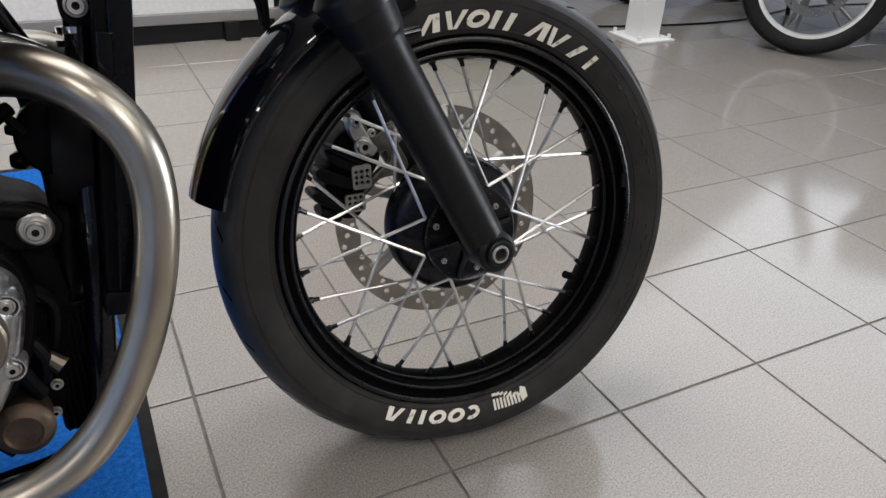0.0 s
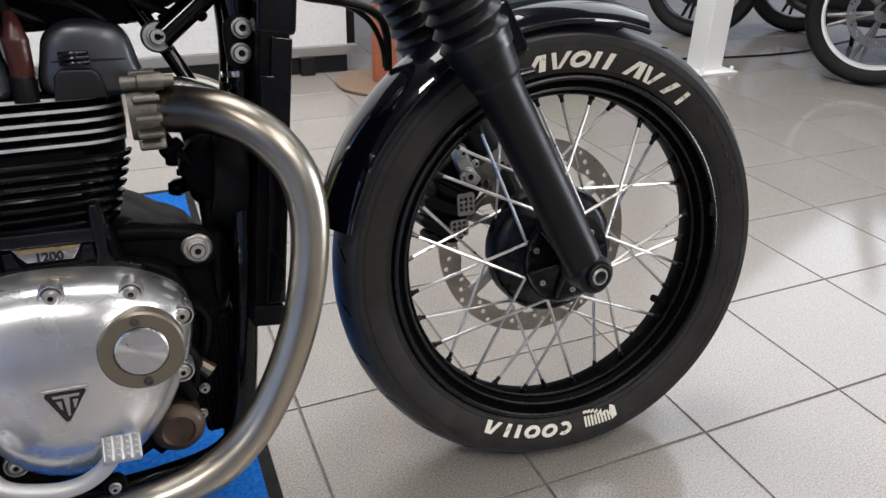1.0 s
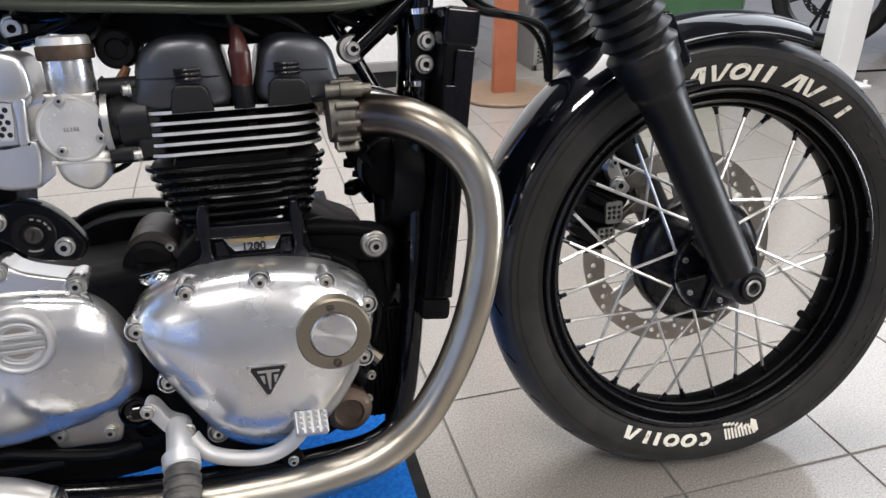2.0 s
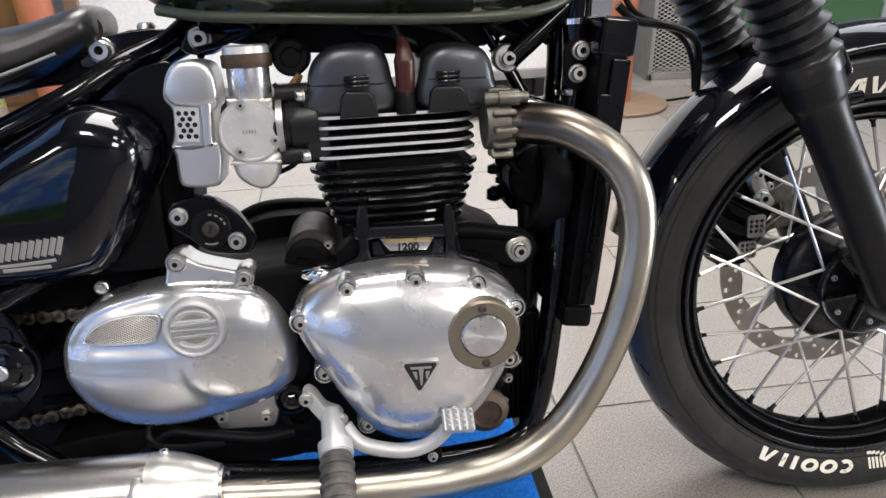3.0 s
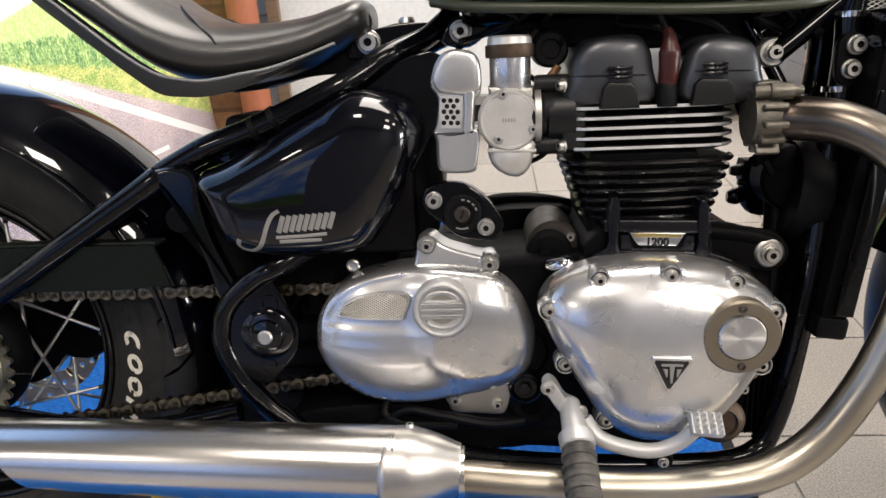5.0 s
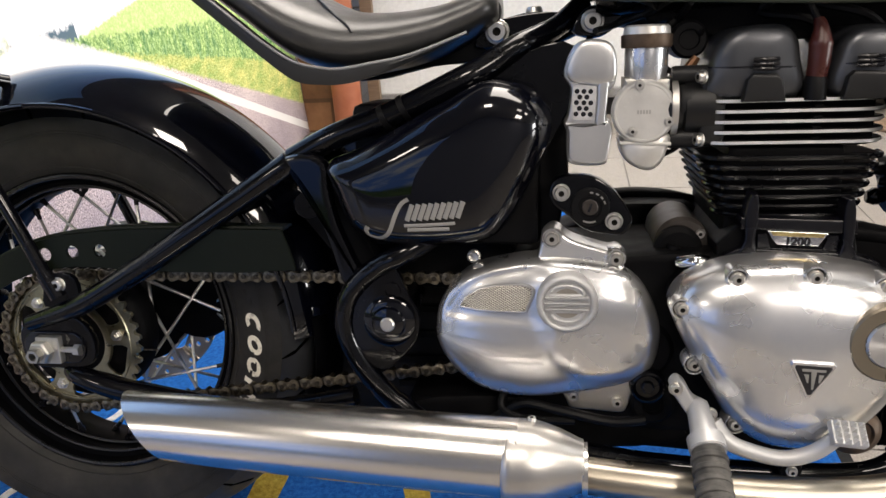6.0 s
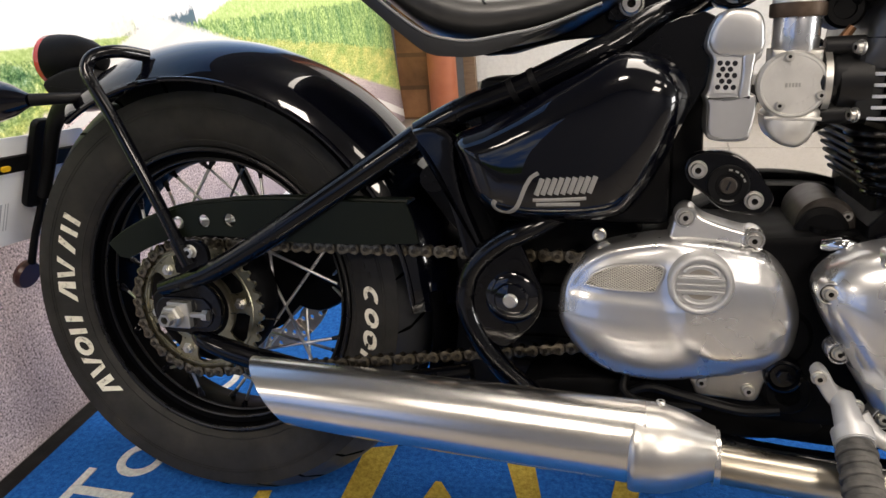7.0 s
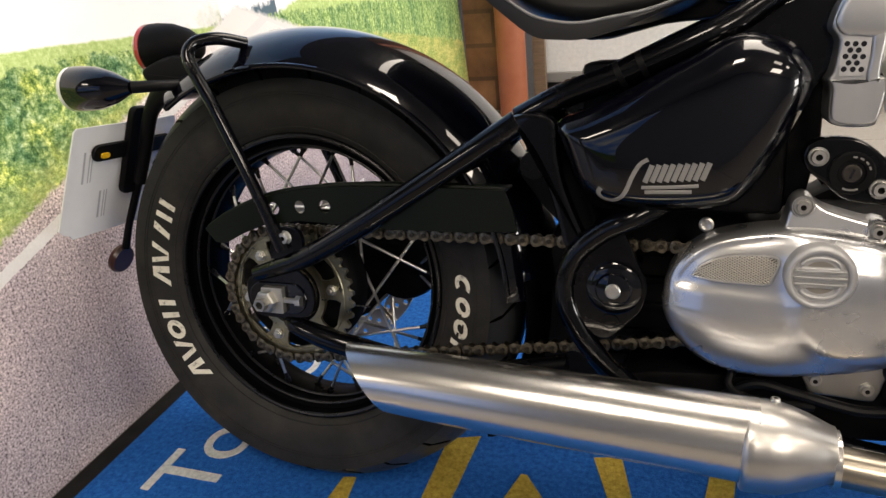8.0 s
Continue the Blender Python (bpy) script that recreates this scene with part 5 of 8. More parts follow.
for i in range(6):
    z = 0.6145 if i == 0 else 0.6045 - (i - 1) * 0.0107
    x0 = 0.914 if i == 0 else 0.7965
    front_edge = [(x0 + 0.002, -0.079), (x0 + 0.010, -0.0835), (x0 + 0.022, -0.085), (0.935, -0.086), (0.952, -0.082), (0.964, -0.072), (0.972, -0.058)]
    fin = part("cooling_fin", plan_bm([(0.972, 0.11), (x0, 0.11), (x0, -0.060)] + front_edge, z - 0.0026, z + 0.0026), satin_black, head)
    part("fin_edge", plan_bm([(x, y + 0.012) for x, y in reversed(front_edge)] + [(x, y - 0.0016) for x, y in front_edge], z - 0.0017, z + 0.0017, 0.0004), bright_cut, fin, "machined bright fin edge")
for i in range(5):
    part("fin_web", box_bm(0.896, 0.906, -0.083, -0.06, 0.558 + 0.011 * i, 0.566 + 0.011 * i, 0.001), satin_black, head)
for outl, px0, px1 in (([(0.793, 0.606), (0.793, 0.640), (0.797, 0.657), (0.808, 0.671), (0.828, 0.679), (0.862, 0.679), (0.876, 0.669), (0.882, 0.645), (0.882, 0.606)], 0.827, 0.862),
                       ([(0.912, 0.606), (0.912, 0.648), (0.921, 0.667), (0.942, 0.676), (0.974, 0.671), (0.988, 0.659), (0.994, 0.637), (0.993, 0.606)], 0.921, 0.960)):
    x0, x1 = outl[0][0], outl[-1][0]
    cc = part("cam_cover", dome_bm(outl, ((1.0, 0.11), (1.0, -0.058), (0.988, -0.068), (0.96, -0.076), (0.90, -0.082), (0.78, -0.0865), (0.5, -0.0895), (0.1, -0.0905)), 4, fine=3), dark_cam, head, "graphite cam cover", 60)
    part("cover_seam", tube_bm([(x0 - 0.001, -0.050, 0.6385), (x0 + 0.006, -0.0845, 0.6385), ((x0 + x1) / 2, -0.0905, 0.6380), (x1 - 0.006, -0.0845, 0.6370), (x1 + 0.001, -0.050, 0.6370)], 0.0010, 6, 5), badge_black, cc)
    xm = (px0 + px1) / 2
    part("head_pad", slab_bm([(px0 - 0.003, 0.604), (px0, 0.626), (px0 + 0.006, 0.632), (px1 - 0.006, 0.631), (px1, 0.625), (px1 + 0.003, 0.604)], -0.05, -0.098, 0.004, 2, False), head_black, head)
    for k in range(3):
        part("clip_rib", tube_bm([(xm - 0.012, -0.094, 0.6365 + k * 0.0045), (xm, -0.0985, 0.6365 + k * 0.0045), (xm + 0.012, -0.094, 0.6365 + k * 0.0045)], 0.0020, 8, 4), hub_black, head)
boot = part("plug_boot", tube_bm([(0.895, -0.082, 0.622), (0.896, -0.085, 0.640), (0.896, -0.086, 0.654), (0.896, -0.086, 0.659), (0.896, -0.084, 0.672), (0.894, -0.080, 0.682)], [0.0095, 0.0105, 0.0108, 0.0112, 0.0075, 0.0050], 18, 5), boot_red, head, "oxide red spark plug boot")
part("boot_collar", lathe_bm([(0.604, 0.0115), (0.622, 0.0112), (0.628, 0.0095)], (0.895, -0.083, 0.0), "z", 20), black_plastic, boot)
part("plug_lead", tube_bm([(0.894, -0.080, 0.680), (0.884, -0.06, 0.705), (0.860, -0.04, 0.715)], 0.0038, 10, 5), wire_black, boot)

# inlet side: bright air box, throttle body made like a carburettor
BOXO = [(0.6462, 0.6342), (0.6482, 0.6488), (0.6536, 0.6614), (0.6616, 0.6697), (0.6749, 0.6720), (0.6895, 0.6696), (0.6973, 0.6623), (0.7003, 0.6475), (0.6991, 0.6251), (0.6930, 0.6170), (0.6908, 0.5893), (0.6954, 0.5854), (0.6969, 0.5731), (0.6932, 0.5496), (0.6900, 0.5410), (0.6725, 0.5394), (0.6541, 0.5422), (0.6493, 0.5506), (0.6491, 0.5755), (0.6464, 0.5854), (0.6502, 0.5938), (0.6534, 0.6213)]
ab = part("inlet_cover", slab_bm(BOXO, -0.020, -0.0815, 0.0035, 3), satin_alloy, eng, "satin alloy inlet cover with a pierced grille", 60)
part("cover_cap", dome_bm([(0.6483, 0.6375), (0.6500, 0.6490), (0.6553, 0.6609), (0.6632, 0.6692), (0.6758, 0.6715), (0.6903, 0.6691), (0.6974, 0.6619), (0.7004, 0.6478), (0.6996, 0.6304), (0.6865, 0.6239), (0.6717, 0.6252), (0.6552, 0.6278)], ((1.0, -0.050), (1.0, -0.0770), (0.985, -0.0810), (0.95, -0.0832), (0.86, -0.0848), (0.6, -0.0857), (0.1, -0.0860)), 4, fine=2), satin_alloy, ab, "", 60)
part("cover_foot", slab_bm([(0.6482, 0.5863), (0.6680, 0.5841), (0.6908, 0.5878), (0.6960, 0.5851), (0.6970, 0.5741), (0.6933, 0.5509), (0.6896, 0.5430), (0.6735, 0.5413), (0.6565, 0.5441), (0.6511, 0.5525), (0.6509, 0.5764)], -0.050, -0.0838, 0.003, 3), satin_alloy, ab, "", 60)
part("cover_spine", slab_bm([(0.6815, 0.6290), (0.6930, 0.6290), (0.6925, 0.6170), (0.6905, 0.5890), (0.6920, 0.5830), (0.6790, 0.5830), (0.6805, 0.6060)], -0.050, -0.0846, 0.0035, 3), satin_alloy, ab, "", 60)
part("grille_back", slab_bm([(0.6566, 0.6250), (0.6804, 0.6239), (0.6795, 0.6068), (0.6768, 0.5890), (0.6551, 0.5895), (0.6543, 0.6068)], -0.070, -0.0819, 0.0002, 1, False), badge_black, ab)
part("grille", holed_bm([(0.6566, 0.6250), (0.6804, 0.6239), (0.6795, 0.6068), (0.6768, 0.5890), (0.6551, 0.5895), (0.6543, 0.6068)], [(x, z, 0.0027) for x, z in [(0.6599, 0.6192), (0.6670, 0.6188), (0.6741, 0.6185), (0.6629, 0.6131), (0.6701, 0.6128), (0.6594, 0.6074), (0.6672, 0.6070), (0.6743, 0.6066), (0.6625, 0.6013), (0.6696, 0.6009), (0.6589, 0.5955), (0.6667, 0.5951), (0.6739, 0.5948)]], -0.0821, -0.0832), painted_alloy, ab, "pierced grille plate")
tb = part("throttle_body", lathe_bm([(0.626, 0.0), (0.626, 0.021), (0.630, 0.0225), (0.662, 0.0225), (0.664, 0.022)], (0.732, -0.060, 0.0), "z", 36), alloy, eng, "carburettor-shaped throttle body")
part("brown_collar", lathe_bm([(0.661, 0.022), (0.661, 0.0255), (0.663, 0.0265), (0.674, 0.0265), (0.675, 0.024)], (0.732, -0.060, 0.0), "z", 36), rust_brown, tb, "brown collar")
part("top_cap", lathe_bm([(0.674, 0.0245), (0.682, 0.0235), (0.684, 0.021), (0.684, 0.0)], (0.732, -0.060, 0.0), "z", 36), body_alloy, tb)
part("body_neck", slab_bm([(0.708, 0.600), (0.708, 0.632), (0.756, 0.630), (0.756, 0.600)], -0.035, -0.080, 0.006, 2, False), cast_alloy, tb)
part("round_cover", lathe_bm([(0.03, 0.030), (-0.004, 0.0335), (-0.010, 0.0335), (-0.0135, 0.031), (-0.0135, 0.0)], (0.729, -0.072, 0.596), seg=48), body_alloy, tb, "matt silver round cover")
part("cover_rim", lathe_bm([(-0.0120, 0.0315), (-0.0145, 0.0308), (-0.0145, 0.0288), (-0.0125, 0.0278)], (0.729, -0.072, 0.596), seg=48), body_alloy, tb)
for k in range(22):
    a = radians(k * 16.4 + (8 if k > 10 else 0))
    part("cover_mark", box_bm(-0.0009, 0.0009, -0.0004, 0.0004, -0.0016, 0.0016, 0, None, pose(0, 0, 0, 0, 90 - math.degrees(a), 0)), body_alloy, tb).location = (0.729 + 0.020 * math.cos(a), -0.0858, 0.596 + 0.020 * math.sin(a))
for k in range(5):
    part("cover_mark", box_bm(0.722 + 0.003 * k, 0.7238 + 0.003 * k, -0.0862, -0.0855, 0.594, 0.598, 0), cast_alloy, tb)
for x, z in ((0.7235, 0.6235), (0.7175, 0.5760), (0.7545, 0.5855)):
    bolt(tb, x, -0.0865, z, 0.0042)
part("float_bowl", dome_bm([(0.707, 0.568), (0.709, 0.548), (0.722, 0.536), (0.738, 0.532), (0.750, 0.540), (0.756, 0.556), (0.758, 0.572), (0.73, 0.576)], ((1.0, -0.030), (1.0, -0.066), (0.97, -0.073), (0.9, -0.078), (0.7, -0.081), (0.1, -0.082)), 4), body_alloy, tb, "", 60)
part("bowl_lip", slab_bm([(0.705, 0.5655), (0.758, 0.5635), (0.758, 0.5600), (0.705, 0.5620)], -0.030, -0.083, 0.001, 1, False), body_alloy, tb)
part("inlet_rubber", lathe_bm([(0.752, 0.030), (0.757, 0.032), (0.758, 0.027), (0.770, 0.026), (0.772, 0.031), (0.800, 0.033), (0.802, 0.0)], (0, -0.055, 0.598), "x", 32), soft_rubber, tb)
part("hose_clip", lathe_bm([(0.7575, 0.0325), (0.7575, 0.034), (0.764, 0.034), (0.764, 0.0325)], (0, -0.055, 0.598), "x", 32), bolt_steel, tb, "bright hose clip")
part("inlet_port", box_bm(0.786, 0.812, -0.082, -0.02, 0.560, 0.632, 0.006), head_black, head)
for x0, x1, z, r in ((0.758, 0.800, 0.632, 0.0095), (0.756, 0.800, 0.566, 0.0105), (0.766, 0.800, 0.604, 0.0190)):
    part("inlet_boss", lathe_bm([(x0, 0.0), (x0, r * 0.9), (x0 + 0.003, r), (x1, r), (x1, 0.0)], (0, -0.066, z), "x", 24), head_black, head)
bolt(head, 0.786, -0.085, 0.630, 0.006, None, "bolt", (0, 0, -70))
bolt(head, 0.786, -0.085, 0.566, 0.006, None, "bolt", (0, 0, -70))

# exhaust
fl = part("exhaust_flange", lathe_bm([(0.978, 0.0), (0.978, 0.028), (0.990, 0.031), (1.004, 0.0290), (1.007, 0.0225)], (0, -0.088, 0.589), "x", 36), clamp_alloy, eng, "rough grey cast finned exhaust clamp")
for k in range(12):
    fin = part("clamp_fin", box_bm(-0.0125, 0.0125, -0.0036, 0.0036, 0.026, 0.0405 if k % 2 else 0.0380, 0.0030), clamp_alloy, fl)
    fin.matrix_basis = pose(0.995, -0.088, 0.589, 30 * k + 8, 0, 0)
part("clamp_stud", tube_bm([(0.976, -0.110, 0.6165), (0.990, -0.112, 0.6165), (0.990, -0.112, 0.6165), (1.012, -0.112, 0.6165), (1.012, -0.112, 0.6165), (1.022, -0.112, 0.6165)], [0.007, 0.007, 0.0085, 0.0085, 0.006, 0.005], 14, 1), clamp_alloy, fl)
HP = [(0.985, -0.088, 0.589), (1.020, -0.100, 0.588), (1.058, -0.128, 0.583), (1.093, -0.150, 0.562), (1.117, -0.160, 0.528), (1.125, -0.164, 0.485), (1.119, -0.167, 0.430), (1.102, -0.170, 0.370), (1.073, -0.172, 0.308), (1.035, -0.176, 0.258), (0.985, -0.181, 0.228), (0.920, -0.184, 0.217), (0.840, -0.186, 0.216), (0.740, -0.187, 0.222), (0.640, -0.188, 0.232)]
ex = part("header_pipe", tube_bm(HP, [0.0232, 0.0228, 0.0218, 0.0208, 0.0200, 0.0194, 0.0190, 0.0188, 0.0188, 0.0188, 0.0190, 0.0192, 0.0194, 0.0196, 0.0196], 32, 10), header_steel, bike, "heat-tinted stainless exhaust header", 60)
HL = [(x, -y, z) for x, y, z in HP]
part("left_header", tube_bm(HL, 0.0198, 20, 8), header_steel, ex, "far side header pipe")
part("inner_neck", tube_bm([(0.99, -0.06, 0.60), (1.03, -0.055, 0.603), (1.06, -0.06, 0.59)], 0.012, 14, 4), brushed, ex)


def silencer(sgn):
    bm = bmesh.new()
    axis0, axis1 = np.array((0.600, -0.185 * sgn, 0.2425)), np.array((0.1790, -0.190 * sgn, 0.2650))
    d = axis1 - axis0
    loops = []
    for s, k in [(v, 1.0) for v in np.linspace(0, 1, 14)] + [(1.0, 0.95), (0.8, 0.95), (0.6, 0.95)]:
        c = axis0 + d * s
        v = (0.0430 - 0.0050 * s) * k
        # the end is cut on the slant, its upper edge reaching further back
        cut = 0.70 * v * max(0.0, (s - 0.8) / 0.2)
        loops.append([(c[0] - cut * math.sin(a) - 0.30 / 0.70 * cut * sgn * math.cos(a), c[1] + v * math.cos(a), c[2] + v * math.sin(a)) for a in np.linspace(0, 2 * math.pi, 56, endpoint=False)])
    rings(bm, loops, True, True, True)
    mf = part("silencer", bm, brushed, bike, "brushed stainless slash-cut silencer")
    y = -0.185 * sgn
    part("silencer_cone", lathe_bm([(0.584, 0.0), (0.584, 0.0440), (0.586, 0.0458), (0.590, 0.0468), (0.596, 0.0466), (0.600, 0.0460), (0.606, 0.0462), (0.618, 0.0452), (0.630, 0.0420), (0.644, 0.0372), (0.656, 0.0318), (0.664, 0.0280), (0.668, 0.0268), (0.668, 0.0)], (0, y, 0.2385), "x", 56), cone_steel, mf, "", 40)
    part("cone_lip", lathe_bm([(0.666, 0.020), (0.666, 0.0285), (0.672, 0.0285), (0.672, 0.020)], (0, y, 0.2335), "x", 40), brushed, mf)
    bolt(mf, 0.614, y + 0.009 * sgn, 0.2825, 0.0048, None, "bolt", (-95 * sgn, 0, 0))
    bolt(mf, 0.661, y + 0.008 * sgn, 0.2620, 0.0030, None, "bolt", (-85 * sgn, 0, 0))
    return mf


silencer(1)
silencer(-1)

# foot peg and brake pedal
peg = part("foot_peg", tube_bm([(0.786, -0.150, 0.296), (0.789, -0.180, 0.278), (0.790, -0.198, 0.268)], [0.011, 0.014, 0.018], 16, 4), painted_alloy, bike, "silver folding foot peg with a ribbed rubber")
pr = part("peg_rubber", tube_bm([(0.789, -0.192, 0.272), (0.790, -0.200, 0.266), (0.792, -0.268, 0.226), (0.792, -0.272, 0.223)], [0.0150, 0.0166, 0.0172, 0.016], 20, 1), peg_rubber, peg, "worn black rubber")
for k in range(6):
    c = np.array((0.790, -0.206 - 0.0105 * k, 0.2625 - 0.0062 * k))
    dd = np.array((0.0, -0.862, -0.506))
    part("rubber_rib", tube_bm([c - dd * 0.0033, c - dd * 0.0022, c + dd * 0.0022, c + dd * 0.0033], [0.0172, 0.0184, 0.0184, 0.0172], 20, 1), peg_rubber, pr)
part("peg_collar", tube_bm([(0.789, -0.184, 0.276), (0.790, -0.196, 0.269)], 0.0185, 20, 1), painted_alloy, peg)
part("peg_end", tube_bm([(0.792, -0.270, 0.224), (0.792, -0.280, 0.218)], 0.0165, 20, 1), painted_alloy, peg)
part("peg_fork", slab_bm([(0.757, 0.317), (0.763, 0.326), (0.772, 0.321), (0.782, 0.304), (0.796, 0.296), (0.799, 0.286), (0.788, 0.280), (0.777, 0.285), (0.765, 0.302)], -0.135, -0.158, 0.004, 3), painted_alloy, peg)
bolt(peg, 0.762, -0.160, 0.318, 0.006)
bolt(peg, 0.797, -0.162, 0.291, 0.006)
ped = part("brake_pedal", tube_bm([(0.800, -0.165, 0.285), (0.815, -0.172, 0.266), (0.845, -0.176, 0.256), (0.872, -0.178, 0.254), (0.896, -0.180, 0.264), (0.912, -0.184, 0.282)], [0.0085, 0.0085, 0.0082, 0.008, 0.008, 0.0078], 16, 6), painted_alloy, bike, "silver painted brake pedal with a toothed pad")
pad = part("pedal_pad", box_bm(-0.017, 0.017, -0.0125, 0.0125, -0.005, 0.005, 0.002), painted_alloy, ped, "toothed silver pad")
PM = pose(0.920, -0.190, 0.290, 42, 8, 6)
pad.matrix_basis = PM
tooth = mesh_of(lathe_bm([(0.0, 0.0046), (0.0058, 0.0011), (0.0058, 0.0)], axis="z", seg=4), "pad_tooth", painted_alloy, 20)
for i in range(4):
    for j in range(4):
        shared("pad_tooth", tooth, ped, PM @ pose(-0.0120 + 0.008 * i, -0.0087 + 0.0058 * j, 0.0045, 0, 0, 45))
part("drain_plug", lathe_bm([(0.0, 0.011), (-0.006, 0.0125), (-0.012, 0.011), (-0.013, 0.005), (-0.006, 0.004)], (0.898, -0.098, 0.200), seg=24), satin_black, eng)
bolt(eng, 0.898, -0.112, 0.200, 0.005)
part("oil_filter", lathe_bm([(-0.02, 0.0), (-0.02, 0.026), (-0.056, 0.027), (-0.060, 0.029), (-0.064, 0.027), (-0.068, 0.022), (-0.070, 0.018), (-0.066, 0.016), (-0.066, 0.0)], (0.970, -0.02, 0.236), seg=32), rust_brown, eng, "heat-browned oil filter can")
part("sump", slab_bm([(0.700, 0.240), (0.940, 0.245), (0.930, 0.200), (0.740, 0.195)], -0.07, 0.10, 0.012, 3), satin_black, eng)
part("lower_rail", tube_bm([(0.50, -0.085, 0.225), (0.60, -0.090, 0.212), (0.75, -0.092, 0.190), (0.95, -0.080, 0.180), (1.025, -0.060, 0.190), (1.047, -0.052, 0.240)], 0.0125, 16, 6), frame_black, bike)

# dark front of the engine: oil cooler case, regulator, guards
part("front_case", slab_bm([(0.930, 0.460), (0.990, 0.452), (1.030, 0.420), (1.036, 0.330), (1.020, 0.250), (0.985, 0.205), (0.930, 0.200)], -0.045, 0.12, 0.012, 3), satin_black, eng)
rg_ = part("regulator", box_bm(1.000, 1.052, -0.040, 0.095, 0.195, 0.345, 0.006), satin_black, bike, "black finned regulator")
for k in range(7):
    part("regulator_fin", box_bm(1.004 + 0.0066 * k, 1.0068 + 0.0066 * k, -0.046, -0.038, 0.20, 0.34, 0.0008), satin_black, rg_)
part("front_hose", tube_bm([(1.040, 0.02, 0.560), (1.048, 0.0, 0.480), (1.044, -0.01, 0.400), (1.030, -0.02, 0.340)], 0.015, 14, 6), wire_black, bike)
part("pipe_gland", tube_bm([(1.000, -0.055, 0.300), (1.015, -0.060, 0.285)], [0.007, 0.010], 10, 1), bronze_ring, eng)
for x, y, z in ((0.985, -0.060, 0.315), (1.005, -0.052, 0.262), (0.998, -0.055, 0.232), (1.012, -0.05, 0.36)):
    bolt(eng, x, y, z, 0.005)
# mount plate, tank side panel, ignition, starter
part("mount_plate", slab_bm([(0.950, 0.470), (1.000, 0.462), (1.030, 0.455), (1.045, 0.432), (1.030, 0.412), (1.000, 0.415), (0.955, 0.425)], -0.045, -0.056, 0.002, 3), satin_black, bike)
mb = part("mount_boss", lathe_bm([(0.0, 0.0165), (-0.004, 0.0165), (-0.006, 0.014), (-0.006, 0.0)], (1.021, -0.055, 0.433), seg=28), bolt_steel, bike, "bright engine mount washer")
bolt(mb, 1.021, -0.064, 0.433, 0.0085)
part("mount_rod", tube_bm([(0.945, -0.05, 0.460), (1.0, -0.05, 0.453), (1.03, -0.05, 0.443)], 0.010, 12, 3), satin_black, bike)

PANEL = [(0.3810, 0.5440), (0.3896, 0.5533), (0.4130, 0.5611), (0.4526, 0.5790), (0.4913, 0.5994), (0.5227, 0.6146), (0.5412, 0.6247), (0.5594, 0.6323), (0.5773, 0.6340), (0.5949, 0.6300), (0.6125, 0.6225), (0.6241, 0.6118), (0.6311, 0.5988), (0.6329, 0.5870), (0.6311, 0.5723), (0.6240, 0.5545), (0.6149, 0.5334), (0.6026, 0.5089), (0.5901, 0.4870), (0.5774, 0.4711), (0.5647, 0.4621), (0.5425, 0.4568), (0.5104, 0.4534), (0.4715, 0.4526), (0.4388, 0.4565), (0.4194, 0.4644), (0.4068, 0.4744), (0.3980, 0.4908), (0.3898, 0.5137), (0.3827, 0.5331)]
RIM = np.array(spline(PANEL, 4, True))


def panel_y(x, z):
    """Depth of the panel's face: a rounded rim and a slightly swelling middle."""
    a, c = RIM, np.roll(RIM, -1, axis=0)
    e = c - a
    t = np.clip(((x - a[:, 0]) * e[:, 0] + (z - a[:, 1]) * e[:, 1]) / (e * e).sum(axis=1), 0, 1)
    d = float(np.min(np.hypot(a[:, 0] + t * e[:, 0] - x, a[:, 1] + t * e[:, 1] - z)))
    return -0.097 - 0.040 * (1 - math.exp(-d / 0.0100)) + 0.42 * (x - 0.525) ** 2 + 0.50 * (z - 0.535) ** 2


bm = bmesh.new()
mid = RIM.mean(axis=0)
loops = [[(p[0], -0.050, p[1]) for p in RIM]]
for s in (1.0, 0.9975, 0.994, 0.989, 0.982, 0.973, 0.962, 0.948, 0.93, 0.91, 0.885, 0.855, 0.82, 0.78, 0.73, 0.67, 0.60, 0.52, 0.43, 0.33, 0.22, 0.10):
    loops.append([(q[0], panel_y(q[0], q[1]), q[1]) for q in (mid + (RIM - mid) * s)])
rings(bm, loops, True, False, True)
sp = part("side_panel", bm, gloss_black, bike, "gloss black side panel with a silver script mark", 80)


def stroke(pts, r, name="script_stroke"):
    P = []
    for x, z in [tuple(p) for p in spline(pts, 5)]:
        P.append((x, panel_y(x, z) - 0.0003, z))
    part(name, tube_bm(P, r, 8, 1, flat=0.22), logo_grey, sp, "silver script stroke, a plain mark")


